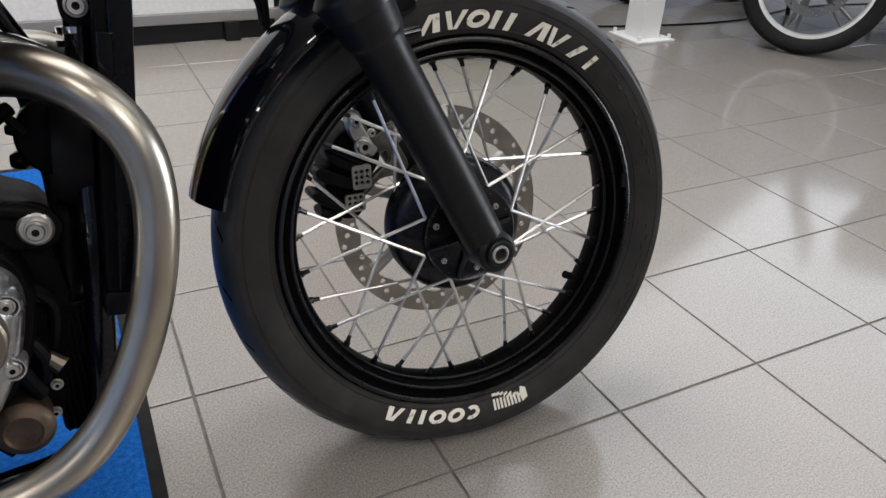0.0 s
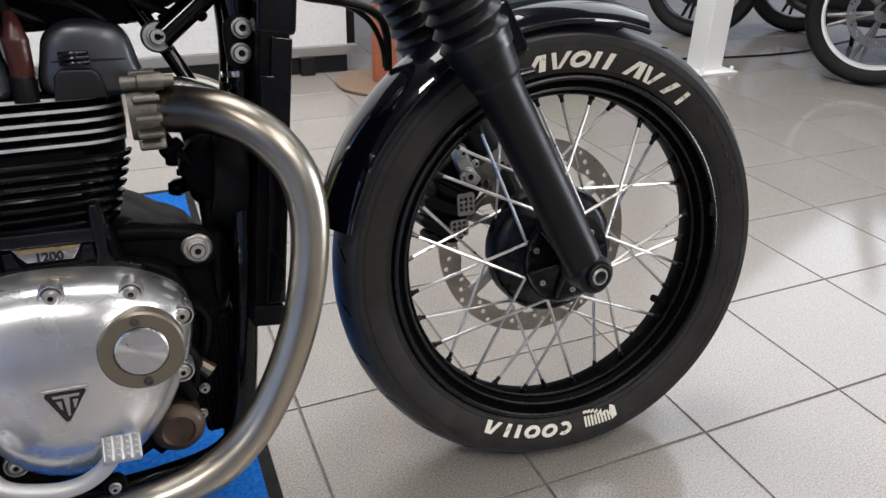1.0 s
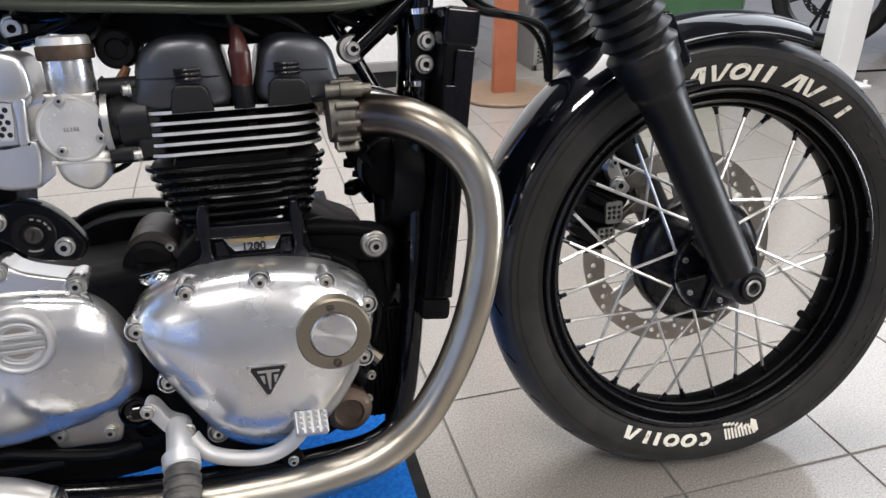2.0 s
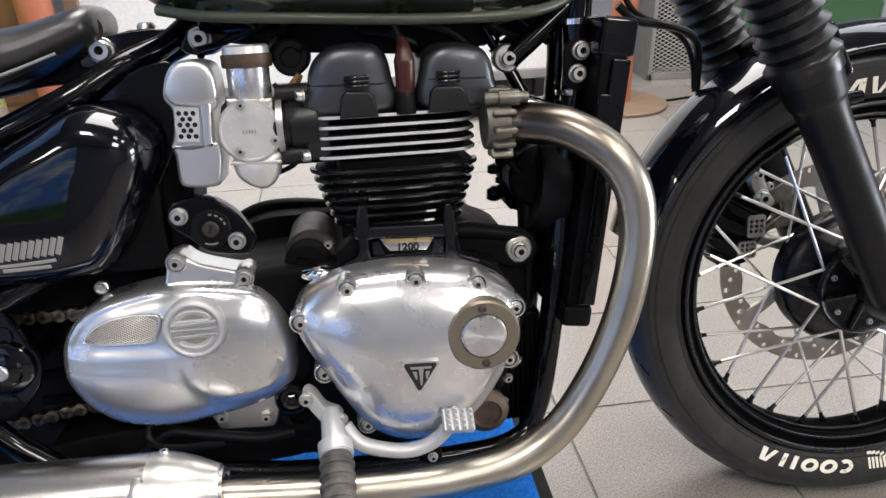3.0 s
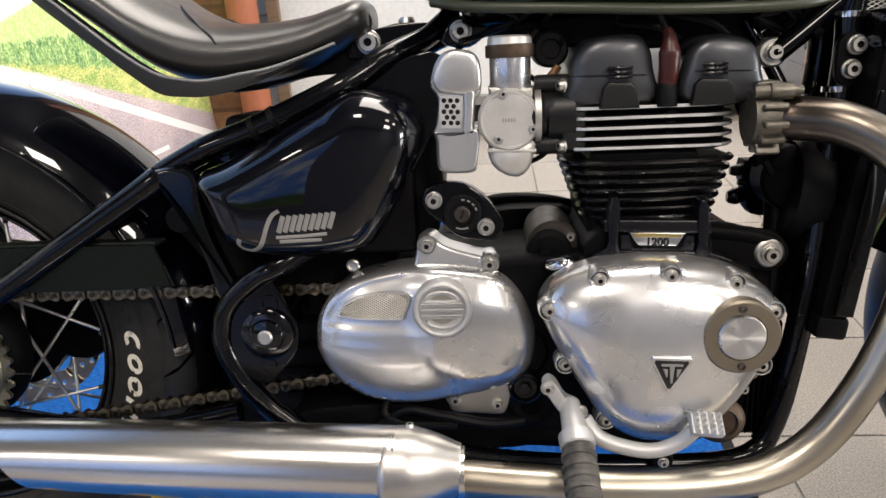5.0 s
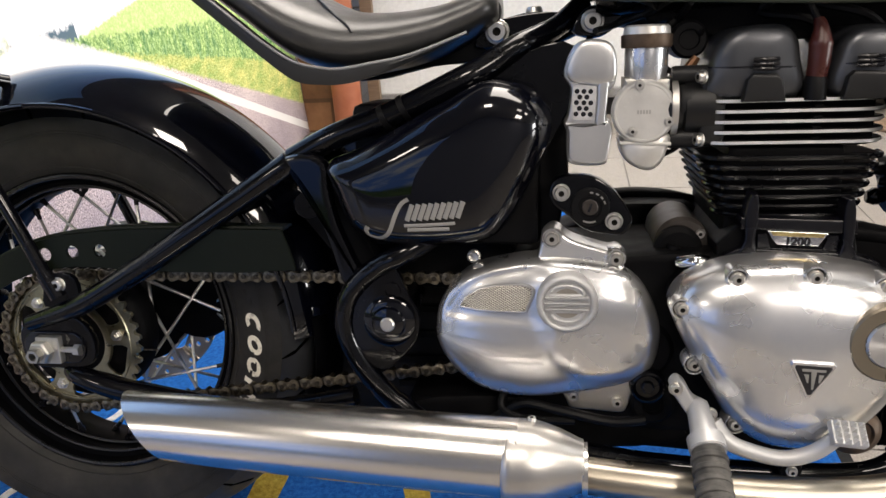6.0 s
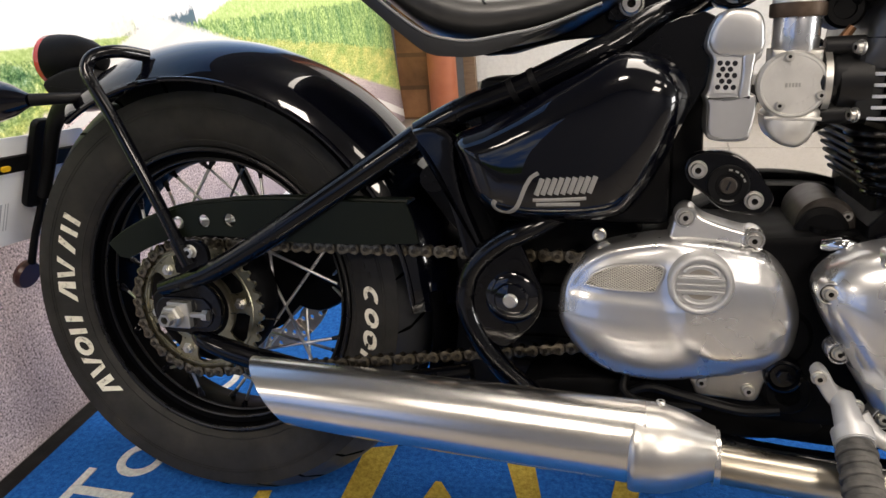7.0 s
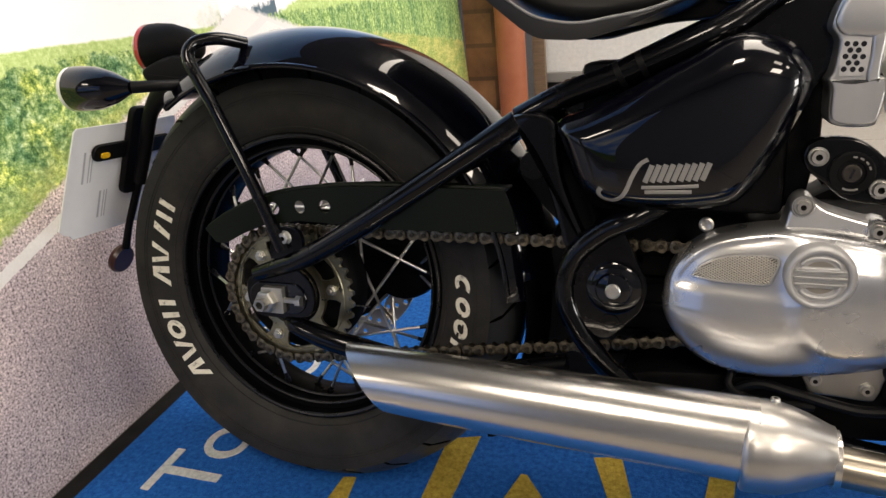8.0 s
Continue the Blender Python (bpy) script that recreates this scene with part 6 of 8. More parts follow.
# a flourish, plain slanted bars, an underline and a bar
for pts, r in (([(0.4354, 0.4835), (0.4325, 0.4778), (0.4366, 0.4715), (0.4485, 0.4696), (0.4597, 0.4778), (0.4690, 0.4985), (0.4758, 0.5096), (0.4835, 0.5145)], 0.0027),
               ([(0.4805, 0.4910), (0.4840, 0.4997), (0.4875, 0.5089)], 0.0027),
               ([(0.4874, 0.4914), (0.4909, 0.5001), (0.4944, 0.5093)], 0.0027),
               ([(0.4944, 0.4918), (0.4978, 0.5005), (0.5013, 0.5097)], 0.0027),
               ([(0.5013, 0.4922), (0.5047, 0.5009), (0.5082, 0.5101)], 0.0027),
               ([(0.5082, 0.4926), (0.5116, 0.5013), (0.5150, 0.5104)], 0.0027),
               ([(0.5151, 0.4931), (0.5185, 0.5017), (0.5219, 0.5108)], 0.0027),
               ([(0.5219, 0.4935), (0.5253, 0.5021), (0.5287, 0.5112)], 0.0027),
               ([(0.5288, 0.4939), (0.5321, 0.5025), (0.5354, 0.5116)], 0.0027),
               ([(0.5356, 0.4943), (0.5389, 0.5029), (0.5422, 0.5120)], 0.0027),
               ([(0.4771, 0.4854), (0.4951, 0.4860), (0.5167, 0.4872), (0.5326, 0.4884)], 0.0018)):
    stroke(pts, r)
stroke([(0.4804, 0.4807), (0.5262, 0.4820)], 0.0021, "script_bar")
part("panel_bolt", lathe_bm([(0.0, 0.008), (-0.006, 0.008), (-0.007, 0.006), (-0.004, 0.0)], (0.542, -0.050, 0.430), seg=20), bolt_steel, bike)
part("inner_panel", slab_bm([(0.350, 0.545), (0.440, 0.588), (0.526, 0.620), (0.560, 0.638), (0.592, 0.656), (0.622, 0.668), (0.645, 0.672), (0.662, 0.664), (0.672, 0.630), (0.620, 0.540), (0.420, 0.480)], -0.028, -0.042, 0.003, 1, False), frame_black, bike, "black inner panel")
part("battery_box", box_bm(0.40, 0.62, -0.045, 0.06, 0.44, 0.61, 0.01), black_plastic, bike)
part("box_front", slab_bm([(0.600, 0.640), (0.652, 0.655), (0.652, 0.520), (0.640, 0.450), (0.570, 0.440), (0.60, 0.52), (0.632, 0.60)], -0.030, 0.06, 0.006, 2, False), black_plastic, bike)

IGN = [(0.630, 0.510), (0.636, 0.524), (0.655, 0.530), (0.680, 0.527), (0.700, 0.513), (0.714, 0.494), (0.721, 0.478), (0.712, 0.463), (0.695, 0.463), (0.670, 0.468), (0.650, 0.485), (0.636, 0.496)]
ig = part("ignition_plate", slab_bm(IGN, -0.060, -0.082, 0.004, 4), frame_black, bike, "black ignition switch plate")
for x, z in ((0.644, 0.511), (0.701, 0.479)):
    bolt(ig, x, -0.0845, z, 0.0078)
part("switch_ring", lathe_bm([(0.0, 0.0215), (-0.003, 0.0215), (-0.0045, 0.020), (-0.0045, 0.013), (-0.003, 0.012), (-0.003, 0.0)], (0.675, -0.081, 0.4945), seg=40), black_plastic, ig)
part("key_barrel", lathe_bm([(0.0, 0.0088), (-0.002, 0.0088), (-0.003, 0.0075), (-0.003, 0.0)], (0.675, -0.0838, 0.4945), seg=28), starter_grey, ig, "dull key barrel")
part("key_slot", box_bm(-0.0012, 0.0012, -0.0003, 0.0003, -0.005, 0.005, 0, None, pose(0, 0, 0, 0, 20, 0)), badge_black, ig).location = (0.675, -0.0871, 0.4945)
for k, a in enumerate((20, 40, 62, 85, 250, 262, 274, 286)):
    part("switch_mark", box_bm(-0.0018, 0.0018, -0.0002, 0.0002, -0.0009, 0.0009, 0, None, pose(0, 0, 0, 0, 90 - a, 0)), logo_grey, ig).location = (0.675 + 0.0165 * math.cos(radians(a)), -0.0858, 0.4945 + 0.0165 * math.sin(radians(a)))
st = part("starter_motor", lathe_bm([(0.07, 0.030), (-0.022, 0.030), (-0.026, 0.027), (-0.026, 0.0)], (0.778, -0.030, 0.447), seg=36), starter_grey, eng, "dull brown-grey starter motor")
part("starter_cap", lathe_bm([(0.0, 0.027), (-0.006, 0.0265), (-0.010, 0.021), (-0.010, 0.0)], (0.773, -0.056, 0.441), seg=36), satin_black, st)
part("starter_lug", tube_bm([(0.768, -0.068, 0.448), (0.764, -0.068, 0.425), (0.760, -0.066, 0.395)], [0.008, 0.007, 0.006], 12, 3), satin_black, st)
bolt(st, 0.797, -0.055, 0.458, 0.005)
part("breather_cap", lathe_bm([(0.0, 0.013), (-0.010, 0.013), (-0.013, 0.010), (-0.013, 0.0)], (0.790, -0.075, 0.4300), seg=28), chrome, eng, "chrome filler cap")
part("filler_cap", tube_bm([(0.770, -0.088, 0.434), (0.788, -0.098, 0.436), (0.806, -0.088, 0.433)], [0.007, 0.0105, 0.007], 14, 5), chrome, eng, "chrome filler cap")
part("primary_arch", tube_bm([(0.672, 0.10, 0.452), (0.690, 0.10, 0.465), (0.715, 0.10, 0.473), (0.752, 0.10, 0.474), (0.790, 0.10, 0.469), (0.83, 0.10, 0.458)], 0.010, 12, 5), satin_black, eng)
part("left_case", slab_bm([(0.60, 0.42), (0.66, 0.444), (0.70, 0.466), (0.75, 0.472), (0.82, 0.460), (0.82, 0.38), (0.6, 0.38)], 0.06, 0.14, 0.01, 3), satin_black, eng)

# dark linkage and tray between the swing pivot and the gearbox
part("linkage_tray", slab_bm([(0.400, 0.440), (0.580, 0.440), (0.600, 0.300), (0.600, 0.205), (0.440, 0.185), (0.330, 0.200), (0.335, 0.300), (0.350, 0.380)], 0.000, 0.100, 0.010, 3), black_plastic, bike)
for k in range(5):
    part("tray_rib", box_bm(0.43, 0.58, -0.006, 0.004, 0.235 + 0.035 * k, 0.245 + 0.035 * k, 0.002), satin_black, bike)
boss = part("hose_boss", lathe_bm([(0.03, 0.020), (0.0, 0.020), (-0.004, 0.0185), (-0.005, 0.0160), (-0.001, 0.0130), (-0.001, 0.0)], (0.741, -0.10, 0.291), seg=36), frame_black, bike, "gloss black hose boss")
part("boss_bolt", lathe_bm([(0.0, 0.0075), (-0.004, 0.0075), (-0.005, 0.0060), (-0.005, 0.0)], (0.741, -0.101, 0.291), seg=6), frame_black, boss, "", 20)
part("under_cover", slab_bm([(0.46, 0.250), (0.60, 0.262), (0.76, 0.250), (0.78, 0.205), (0.60, 0.190), (0.48, 0.205)], -0.075, 0.06, 0.010, 3), satin_black, bike)

# main frame, radiator, hoses
fr_ = part("frame", tube_bm([(0.334, -0.070, 0.550), (0.387, -0.070, 0.576), (0.448, -0.068, 0.5965), (0.526, -0.063, 0.6290), (0.5560, -0.056, 0.6436), (0.5920, -0.038, 0.6660), (0.6180, -0.016, 0.6782), (0.6410, 0.006, 0.6905), (0.668, 0.030, 0.715)], [0.0145, 0.0145, 0.0145, 0.0145, 0.0145, 0.0140, 0.0135, 0.0125, 0.012], 18, 8), frame_black, bike, "gloss black tubular frame")
part("frame_left", tube_bm([(0.334, 0.070, 0.550), (0.448, 0.068, 0.602), (0.558, 0.064, 0.651), (0.680, 0.050, 0.702)], 0.0145, 14, 6), frame_black, fr_)
for sgn in (-1, 1):
    part("downtube", tube_bm([(1.110, sgn * 0.035, 0.760), (1.099, sgn * 0.034, 0.700), (1.097, sgn * 0.034, 0.632), (1.083, sgn * 0.042, 0.520), (1.068, sgn * 0.056, 0.400), (1.048, sgn * 0.055, 0.250), (1.030, sgn * 0.055, 0.194)], 0.0145, 18, 8), frame_black, fr_)
    part("tank_rail", tube_bm([(1.019, sgn * 0.040, 0.652), (1.050, sgn * 0.036, 0.676), (1.090, sgn * 0.030, 0.708)], 0.012, 16, 4), frame_black, fr_)
part("backbone", tube_bm([(0.68, 0, 0.72), (0.90, 0, 0.73), (1.12, 0, 0.74)], 0.025, 18, 3), frame_black, fr_)
part("head_strut", tube_bm([(1.000, 0.0, 0.690), (1.045, -0.02, 0.600), (1.060, -0.03, 0.56)], 0.008, 12, 3), frame_black, fr_)
hb = part("hanger_boss", lathe_bm([(0.012, 0.0158), (-0.003, 0.0162), (-0.006, 0.014), (-0.006, 0.0)], (1.017, -0.036, 0.654), seg=28), bolt_steel, fr_, "bright hanger washer")
bolt(hb, 1.017, -0.044, 0.654, 0.0082)
h0 = part("tank_mount", slab_bm([(0.655, 0.682), (0.668, 0.706), (0.690, 0.710), (0.712, 0.700), (0.700, 0.682), (0.68, 0.674)], 0.030, -0.003, 0.004, 3), frame_black, fr_)
bolt(h0, 0.678, -0.006, 0.6926, 0.0105)
br_ = part("radiator_bracket", slab_bm(rounded(1.0805, 1.1135, 0.6140, 0.6720, 0.016), -0.040, -0.051, 0.003, 2), satin_black, bike, "black bracket with two bolts")
for x, z in ((1.0989, 0.6581), (1.0951, 0.6332)):
    bolt(br_, x, -0.0535, z, 0.0085)
for z in (0.690, 0.612, 0.600, 0.520):
    part("tube_clip", tube_bm([(1.0975 - (0.69 - z) * 0.10, -0.0345, z - 0.003), (1.0975 - (0.69 - z) * 0.10, -0.0345, z + 0.003)], 0.0155, 16, 1), chrome if z > 0.6 else frame_black, fr_)
rad = part("radiator", box_bm(-0.016, 0.016, -0.090, 0.098, -0.150, 0.150, 0.005), satin_black, bike, "black radiator")
RT = pose(1.106, 0.0, 0.512, 0, 8.0, 0)
rad.matrix_basis = RT
part("radiator_tank", box_bm(-0.020, 0.022, -0.092, 0.106, 0.140, 0.182, 0.006), frame_black, rad)
part("radiator_tank", box_bm(-0.018, 0.018, -0.092, 0.106, -0.175, -0.148, 0.006), black_plastic, rad)
part("side_fairing", box_bm(-0.004, 0.017, -0.096, -0.090, -0.145, 0.138, 0.002), frame_black, rad)
part("side_rib", box_bm(-0.014, 0.000, -0.098, -0.090, 0.05, 0.10, 0.002), frame_black, rad)
part("fan_shroud", lathe_bm([(-0.03, 0.0), (-0.055, 0.02), (-0.055, 0.055), (-0.045, 0.06), (-0.02, 0.06)], (0, -0.01, -0.02), "x", 28), black_plastic, rad)
part("rear_frame_plate", slab_bm([(0.340, 0.530), (0.380, 0.545), (0.400, 0.480), (0.420, 0.430), (0.400, 0.40), (0.36, 0.44), (0.33, 0.48)], -0.050, 0.05, 0.004, 2, False), black_plastic, fr_)
bolt(fr_, 0.355, -0.055, 0.505, 0.005)
part("swing_cross", tube_bm([(0.449, -0.09, 0.367), (0.449, 0.10, 0.367)], 0.022, 18, 1), frame_black, fr_)
part("inner_mudguard", guard_bm(0.350, 0.02, 0.085, -34, 6, (0.008, 0.028, 0.313), seg=16), rim_black, bike)
rngw = random.Random(4)
for k in range(16):
    x = rngw.uniform(0.70, 1.06)
    y = rngw.uniform(-0.05, 0.05)
    pts = [(x, y, 0.715)]
    for j in range(3):
        x += rngw.uniform(-0.045, 0.045)
        pts.append((x, y + rngw.uniform(-0.02, 0.02), 0.705 - 0.012 * j - rngw.uniform(0, 0.012)))
    part("cable", tube_bm(pts, rngw.uniform(0.003, 0.0065), 8, 5), wire_black, bike)
for pts, r in (([(1.150, -0.03, 0.705), (1.171, -0.03, 0.688), (1.200, -0.03, 0.682), (1.240, 0.000, 0.675), (1.273, 0.030, 0.663), (1.290, 0.050, 0.641), (1.292, 0.055, 0.606), (1.291, 0.055, 0.593)], 0.0052),
               ([(1.155, -0.03, 0.720), (1.173, -0.028, 0.695), (1.227, 0.000, 0.676), (1.264, 0.030, 0.655), (1.284, 0.050, 0.624), (1.286, 0.050, 0.598)], 0.0036),
               ([(0.99, -0.02, 0.60), (1.01, -0.03, 0.55), (1.03, -0.03, 0.52)], 0.005),
               ([(0.56, -0.085, 0.232), (0.60, -0.095, 0.262), (0.64, -0.10, 0.258), (0.70, -0.10, 0.246), (0.74, -0.10, 0.250)], 0.006),
               ([(0.58, -0.080, 0.275), (0.575, -0.09, 0.255), (0.60, -0.10, 0.246), (0.66, -0.10, 0.245)], 0.005),
               ([(0.755, -0.035, 0.64), (0.770, -0.04, 0.62), (0.775, -0.04, 0.56), (0.745, -0.03, 0.54)], 0.003)):
    part("hose", tube_bm(pts, r, 10, 6), wire_black, bike)
part("coil_cap", lathe_bm([(0.04, 0.020), (-0.006, 0.020), (-0.010, 0.017), (-0.010, 0.011), (-0.007, 0.010), (-0.007, 0.0)], (0.777, -0.040, 0.668), seg=32), black_plastic, bike)
part("sensor", tube_bm([(0.775, -0.05, 0.635), (0.785, -0.052, 0.650)], [0.006, 0.004], 8, 1), copper, bike)
hn = part("horn", lathe_bm([(0.03, 0.038), (-0.004, 0.038), (-0.008, 0.034), (-0.010, 0.020), (-0.014, 0.012), (-0.014, 0.0)], (1.056, -0.020, 0.512), seg=36), satin_black, bike, "black disc horn")
part("horn_stud", tube_bm([(1.022, -0.03, 0.545), (1.004, -0.04, 0.535)], 0.007, 10, 1), satin_black, hn)
for pts in ([(0.99, -0.07, 0.33), (1.0, -0.06, 0.30), (0.995, -0.05, 0.27)], [(1.0, -0.06, 0.38), (1.02, -0.05, 0.35), (1.01, -0.04, 0.30)], [(0.98, -0.08, 0.30), (0.99, -0.06, 0.26)]):
    part("hose", tube_bm(pts, 0.008, 10, 4), wire_black, eng)

part("tank_tunnel", slab_bm([(0.69, 0.735), (0.69, 0.690), (0.78, 0.672), (0.90, 0.664), (1.00, 0.668), (1.05, 0.690), (1.09, 0.735)], 0.000, 0.05, 0.006, 2, False), black_plastic, bike)
# tank: only its underside and lower flank come into view
bm = bmesh.new()
secs = []
for x, hw, zb, zt in ((0.630, 0.040, 0.735, 0.800), (0.655, 0.075, 0.718, 0.830), (0.700, 0.098, 0.710, 0.860), (0.800, 0.118, 0.704, 0.880), (0.900, 0.125, 0.699, 0.890), (1.000, 0.120, 0.698, 0.885), (1.060, 0.098, 0.706, 0.870), (1.120, 0.060, 0.730, 0.845)):
    secs.append([(x, hw * math.copysign(abs(math.cos(a)) ** 0.6, math.cos(a)), (zb + zt) / 2 + (zt - zb) / 2 * math.copysign(abs(math.sin(a)) ** 0.75, math.sin(a))) for a in np.linspace(0, 2 * math.pi, 40, endpoint=False)])
rings(bm, secs, True, True, True)
tank = part("fuel_tank", bm, tank_green, bike, "dark olive green fuel tank", 60)
part("tank_seam", tube_bm([(0.650, -0.060, 0.722), (0.700, -0.086, 0.713), (0.800, -0.105, 0.706), (0.900, -0.112, 0.700), (1.000, -0.107, 0.699), (1.050, -0.090, 0.705), (1.090, -0.065, 0.720)], 0.0055, 14, 8), tank_olive, tank, "olive lower seam")

# saddle
bm = bmesh.new()
secs = []
SEAT_Y = 0.028
SEAT = ((0.190, 0.115, 0.785, 0.815, 0.0), (0.205, 0.128, 0.770, 0.820, 0.0), (0.245, 0.140, 0.738, 0.805, 0.0), (0.300, 0.145, 0.695, 0.772, 0.0), (0.350, 0.142, 0.657, 0.738, 0.0), (0.400, 0.130, 0.642, 0.717, 0.0), (0.450, 0.112, 0.646, 0.713, 0.0), (0.500, 0.092, 0.658, 0.718, 0.0), (0.535, 0.077, 0.674, 0.728, 0.0), (0.556, 0.069, 0.686, 0.734, 0.0), (0.567, 0.060, 0.692, 0.733, 0.0), (0.572, 0.046, 0.699, 0.728, 0.0))
for x, hw, zb, zt, dip in SEAT:
    ring = []
    for a in np.linspace(0, 2 * math.pi, 36, endpoint=False):
        y = hw * math.copysign(abs(math.cos(a)) ** 0.78, math.cos(a))
        z = (zb + zt) / 2 + (zt - zb) / 2 * math.copysign(abs(math.sin(a)) ** 0.85, math.sin(a))
        if math.sin(a) > 0:
            z -= dip * (1 - (y / hw) ** 2)
        ring.append((x, y + SEAT_Y, z))
    secs.append(ring)
fine = []
for k in range(36):
    fine.append(spline([s[k] for s in secs], 5))
secs = [[fine[k][i] for k in range(36)] for i in range(len(fine[0]))]
rings(bm, secs, True, True, True)
seat = part("saddle", bm, seat_vinyl, bike, "black vinyl solo saddle", 70)
EDGE = [(0.205, 0.130, 0.785, 0.018), (0.245, 0.1420, 0.752, 0.018), (0.300, 0.1465, 0.707, 0.018), (0.330, 0.1455, 0.682, 0.019), (0.360, 0.1405, 0.661, 0.021), (0.388, 0.1335, 0.653, 0.018), (0.410, 0.1275, 0.6515, 0.0165), (0.440, 0.1165, 0.656, 0.014), (0.470, 0.1045, 0.661, 0.009), (0.500, 0.0925, 0.670, 0.005), (0.540, 0.0770, 0.685, 0.003)]
for sgn in (-1, 1):
    path = [tuple(p) for p in spline(EDGE, 6)]
    part("seat_piping", tube_bm([(x, SEAT_Y + sgn * (y + 0.0012), z) for x, y, z, h in path], 0.0017, 8, 1), seat_piping, seat, "pale grey piping above the skirt")
    bm = bmesh.new()
    rings(bm, [[(x, SEAT_Y + sgn * (y + 0.0005), z - 0.001), (x, SEAT_Y + sgn * (y + 0.0008), z - h * 0.5), (x, SEAT_Y + sgn * (y - 0.003), z - h), (x, SEAT_Y + sgn * (y - 0.020), z - h), (x, SEAT_Y + sgn * (y - 0.020), z - 0.001)] for x, y, z, h in path], True, True, True)
    part("seat_skirt", bm, seat_band, seat, "grey-black skirt")


def seat_top(x, t):
    """Point on the upper side of the saddle, t from -1 to 1 across it."""
    hw, zb, zt, dip = (float(np.interp(x, [s[0] for s in SEAT], [s[k] for s in SEAT])) for k in (1, 2, 3, 4))
    c = abs(t) ** (1 / 0.78)
    return (x, SEAT_Y + hw * t, (zb + zt) / 2 + (zt - zb) / 2 * math.sqrt(max(0.0, 1 - c * c)) ** 0.85 - dip * (1 - t * t))


part("seat_seam", tube_bm([seat_top(0.345 + 0.078 * abs(t) ** 1.5, t) for t in np.linspace(-0.985, -0.22, 25)], 0.0013, 8, 1), seat_band, seat, "stitched side seam")
part("seat_seam", tube_bm([seat_top(0.345 + 0.078 * abs(t) ** 1.5, t) for t in np.linspace(0.985, 0.5, 21)], 0.0013, 8, 1), seat_band, seat, "stitched side seam")
part("nose_cap", lathe_bm([(0.0, 0.0), (0.0, 0.013), (0.004, 0.0138), (0.0075, 0.0120), (0.008, 0.0)], (0, 0, 0), "x", 28), seat_band, seat, "oval nose cap").matrix_basis = pose(0.5625, -0.002, 0.7085, 0, 0, -28)
part("seat_pan", slab_bm([(0.330, 0.660), (0.400, 0.634), (0.4845, 0.6485), (0.5366, 0.6520), (0.553, 0.6620), (0.575, 0.6690), (0.620, 0.690), (0.640, 0.700), (0.600, 0.706), (0.50, 0.68), (0.41, 0.66)], 0.014, 0.060, 0.004, 3), black_plastic, seat)
sh = part("seat_hinge", slab_bm([(0.545, 0.668), (0.585, 0.672), (0.640, 0.690), (0.640, 0.705), (0.585, 0.702), (0.550, 0.690)], 0.022, 0.008, 0.002, 3), frame_black, seat)
bolt(sh, 0.5695, 0.004, 0.6856, 0.0115)
part("seat_knob", lathe_bm([(0.700, 0.010), (0.712, 0.0105), (0.716, 0.008), (0.716, 0.0)], (0.611, 0.045, -0.002), "z", 24), bolt_steel, seat)
for x, z in ((0.3691, 0.5820), (0.3775, 0.5850), (0.4062, 0.5945), (0.4348, 0.6010), (0.480, 0.6180)):
    part("cable_clip", tube_bm([(x + 0.001, 0.046, z - 0.020), (x, 0.045, z + 0.002), (x - 0.001, 0.045, z + 0.006)], [0.0045, 0.0048, 0.003], 10, 1), wire_black, bike)
for x, z in ((0.447, 0.5962), (0.470, 0.6060)):
    part("cable_tie", tube_bm([(x - 0.003, -0.068, z - 0.002), (x + 0.003, -0.068, z + 0.001)], 0.0158, 18, 1), wire_black, bike)
part("side_stand", tube_bm([(0.62, 0.11, 0.20), (0.60, 0.20, 0.10), (0.585, 0.265, 0.052)], [0.013, 0.011, 0.011], 12, 3), frame_black, bike)

# pieces of sub-parts belong to the part above them
for ob in list(bpy.data.objects):
    while ob.parent and ob.parent.parent and ob.parent.parent.parent:
        m = ob.parent.matrix_basis @ ob.matrix_basis
        ob.parent = ob.parent.parent
        ob.matrix_basis = m


# ---- the showroom ----
def structure(name, bm, material, label, category):
    return tagged(part(name, bm, material, None, "", 30), label, category, "", "structure")


X0, X1, Y0, Y1 = -3.6, 13.6, -5.0, 7.0
TILE, JOINT = 0.30, 0.004
GX, GY = 1.7535, -0.0945   # one crossing of the joints
floor = structure("floor", box_bm(X0, X1, Y0, Y1, -0.10, -0.0025, 0), grout, "grey stoneware tiled floor with dark joints", "floor")
structure("wall_north", box_bm(X0, X1, Y1, Y1 + 0.2, -0.1, CEIL, 0), wall_paint, "plain blue-grey wall behind the bikes", "wall")
WX0, WX1, WZ0, WZ1 = -3.4, -0.85, 0.25, 2.85
bm = box_bm(X0, WX0, Y0 - 0.2, Y0, -0.1, CEIL, 0)
box_bm(WX1, X1, Y0 - 0.2, Y0, -0.1, CEIL, 0, bm)
box_bm(WX0, WX1, Y0 - 0.2, Y0, -0.1, WZ0, 0, bm)
box_bm(WX0, WX1, Y0 - 0.2, Y0, WZ1, CEIL, 0, bm)
structure("wall_south", bm, slate_wall, "plain slate-grey wall with a large shop window", "wall")
win2 = tagged(thing("window_2", pose(0, Y0 - 0.1, 0), "large shop window towards open country", "window"), kind="structure")
for x in (WX0, WX1 - 0.05):
    part("window_frame", box_bm(x, x + 0.05, -0.03, 0.03, WZ0, WZ1, 0.004), trim_grey, win2)
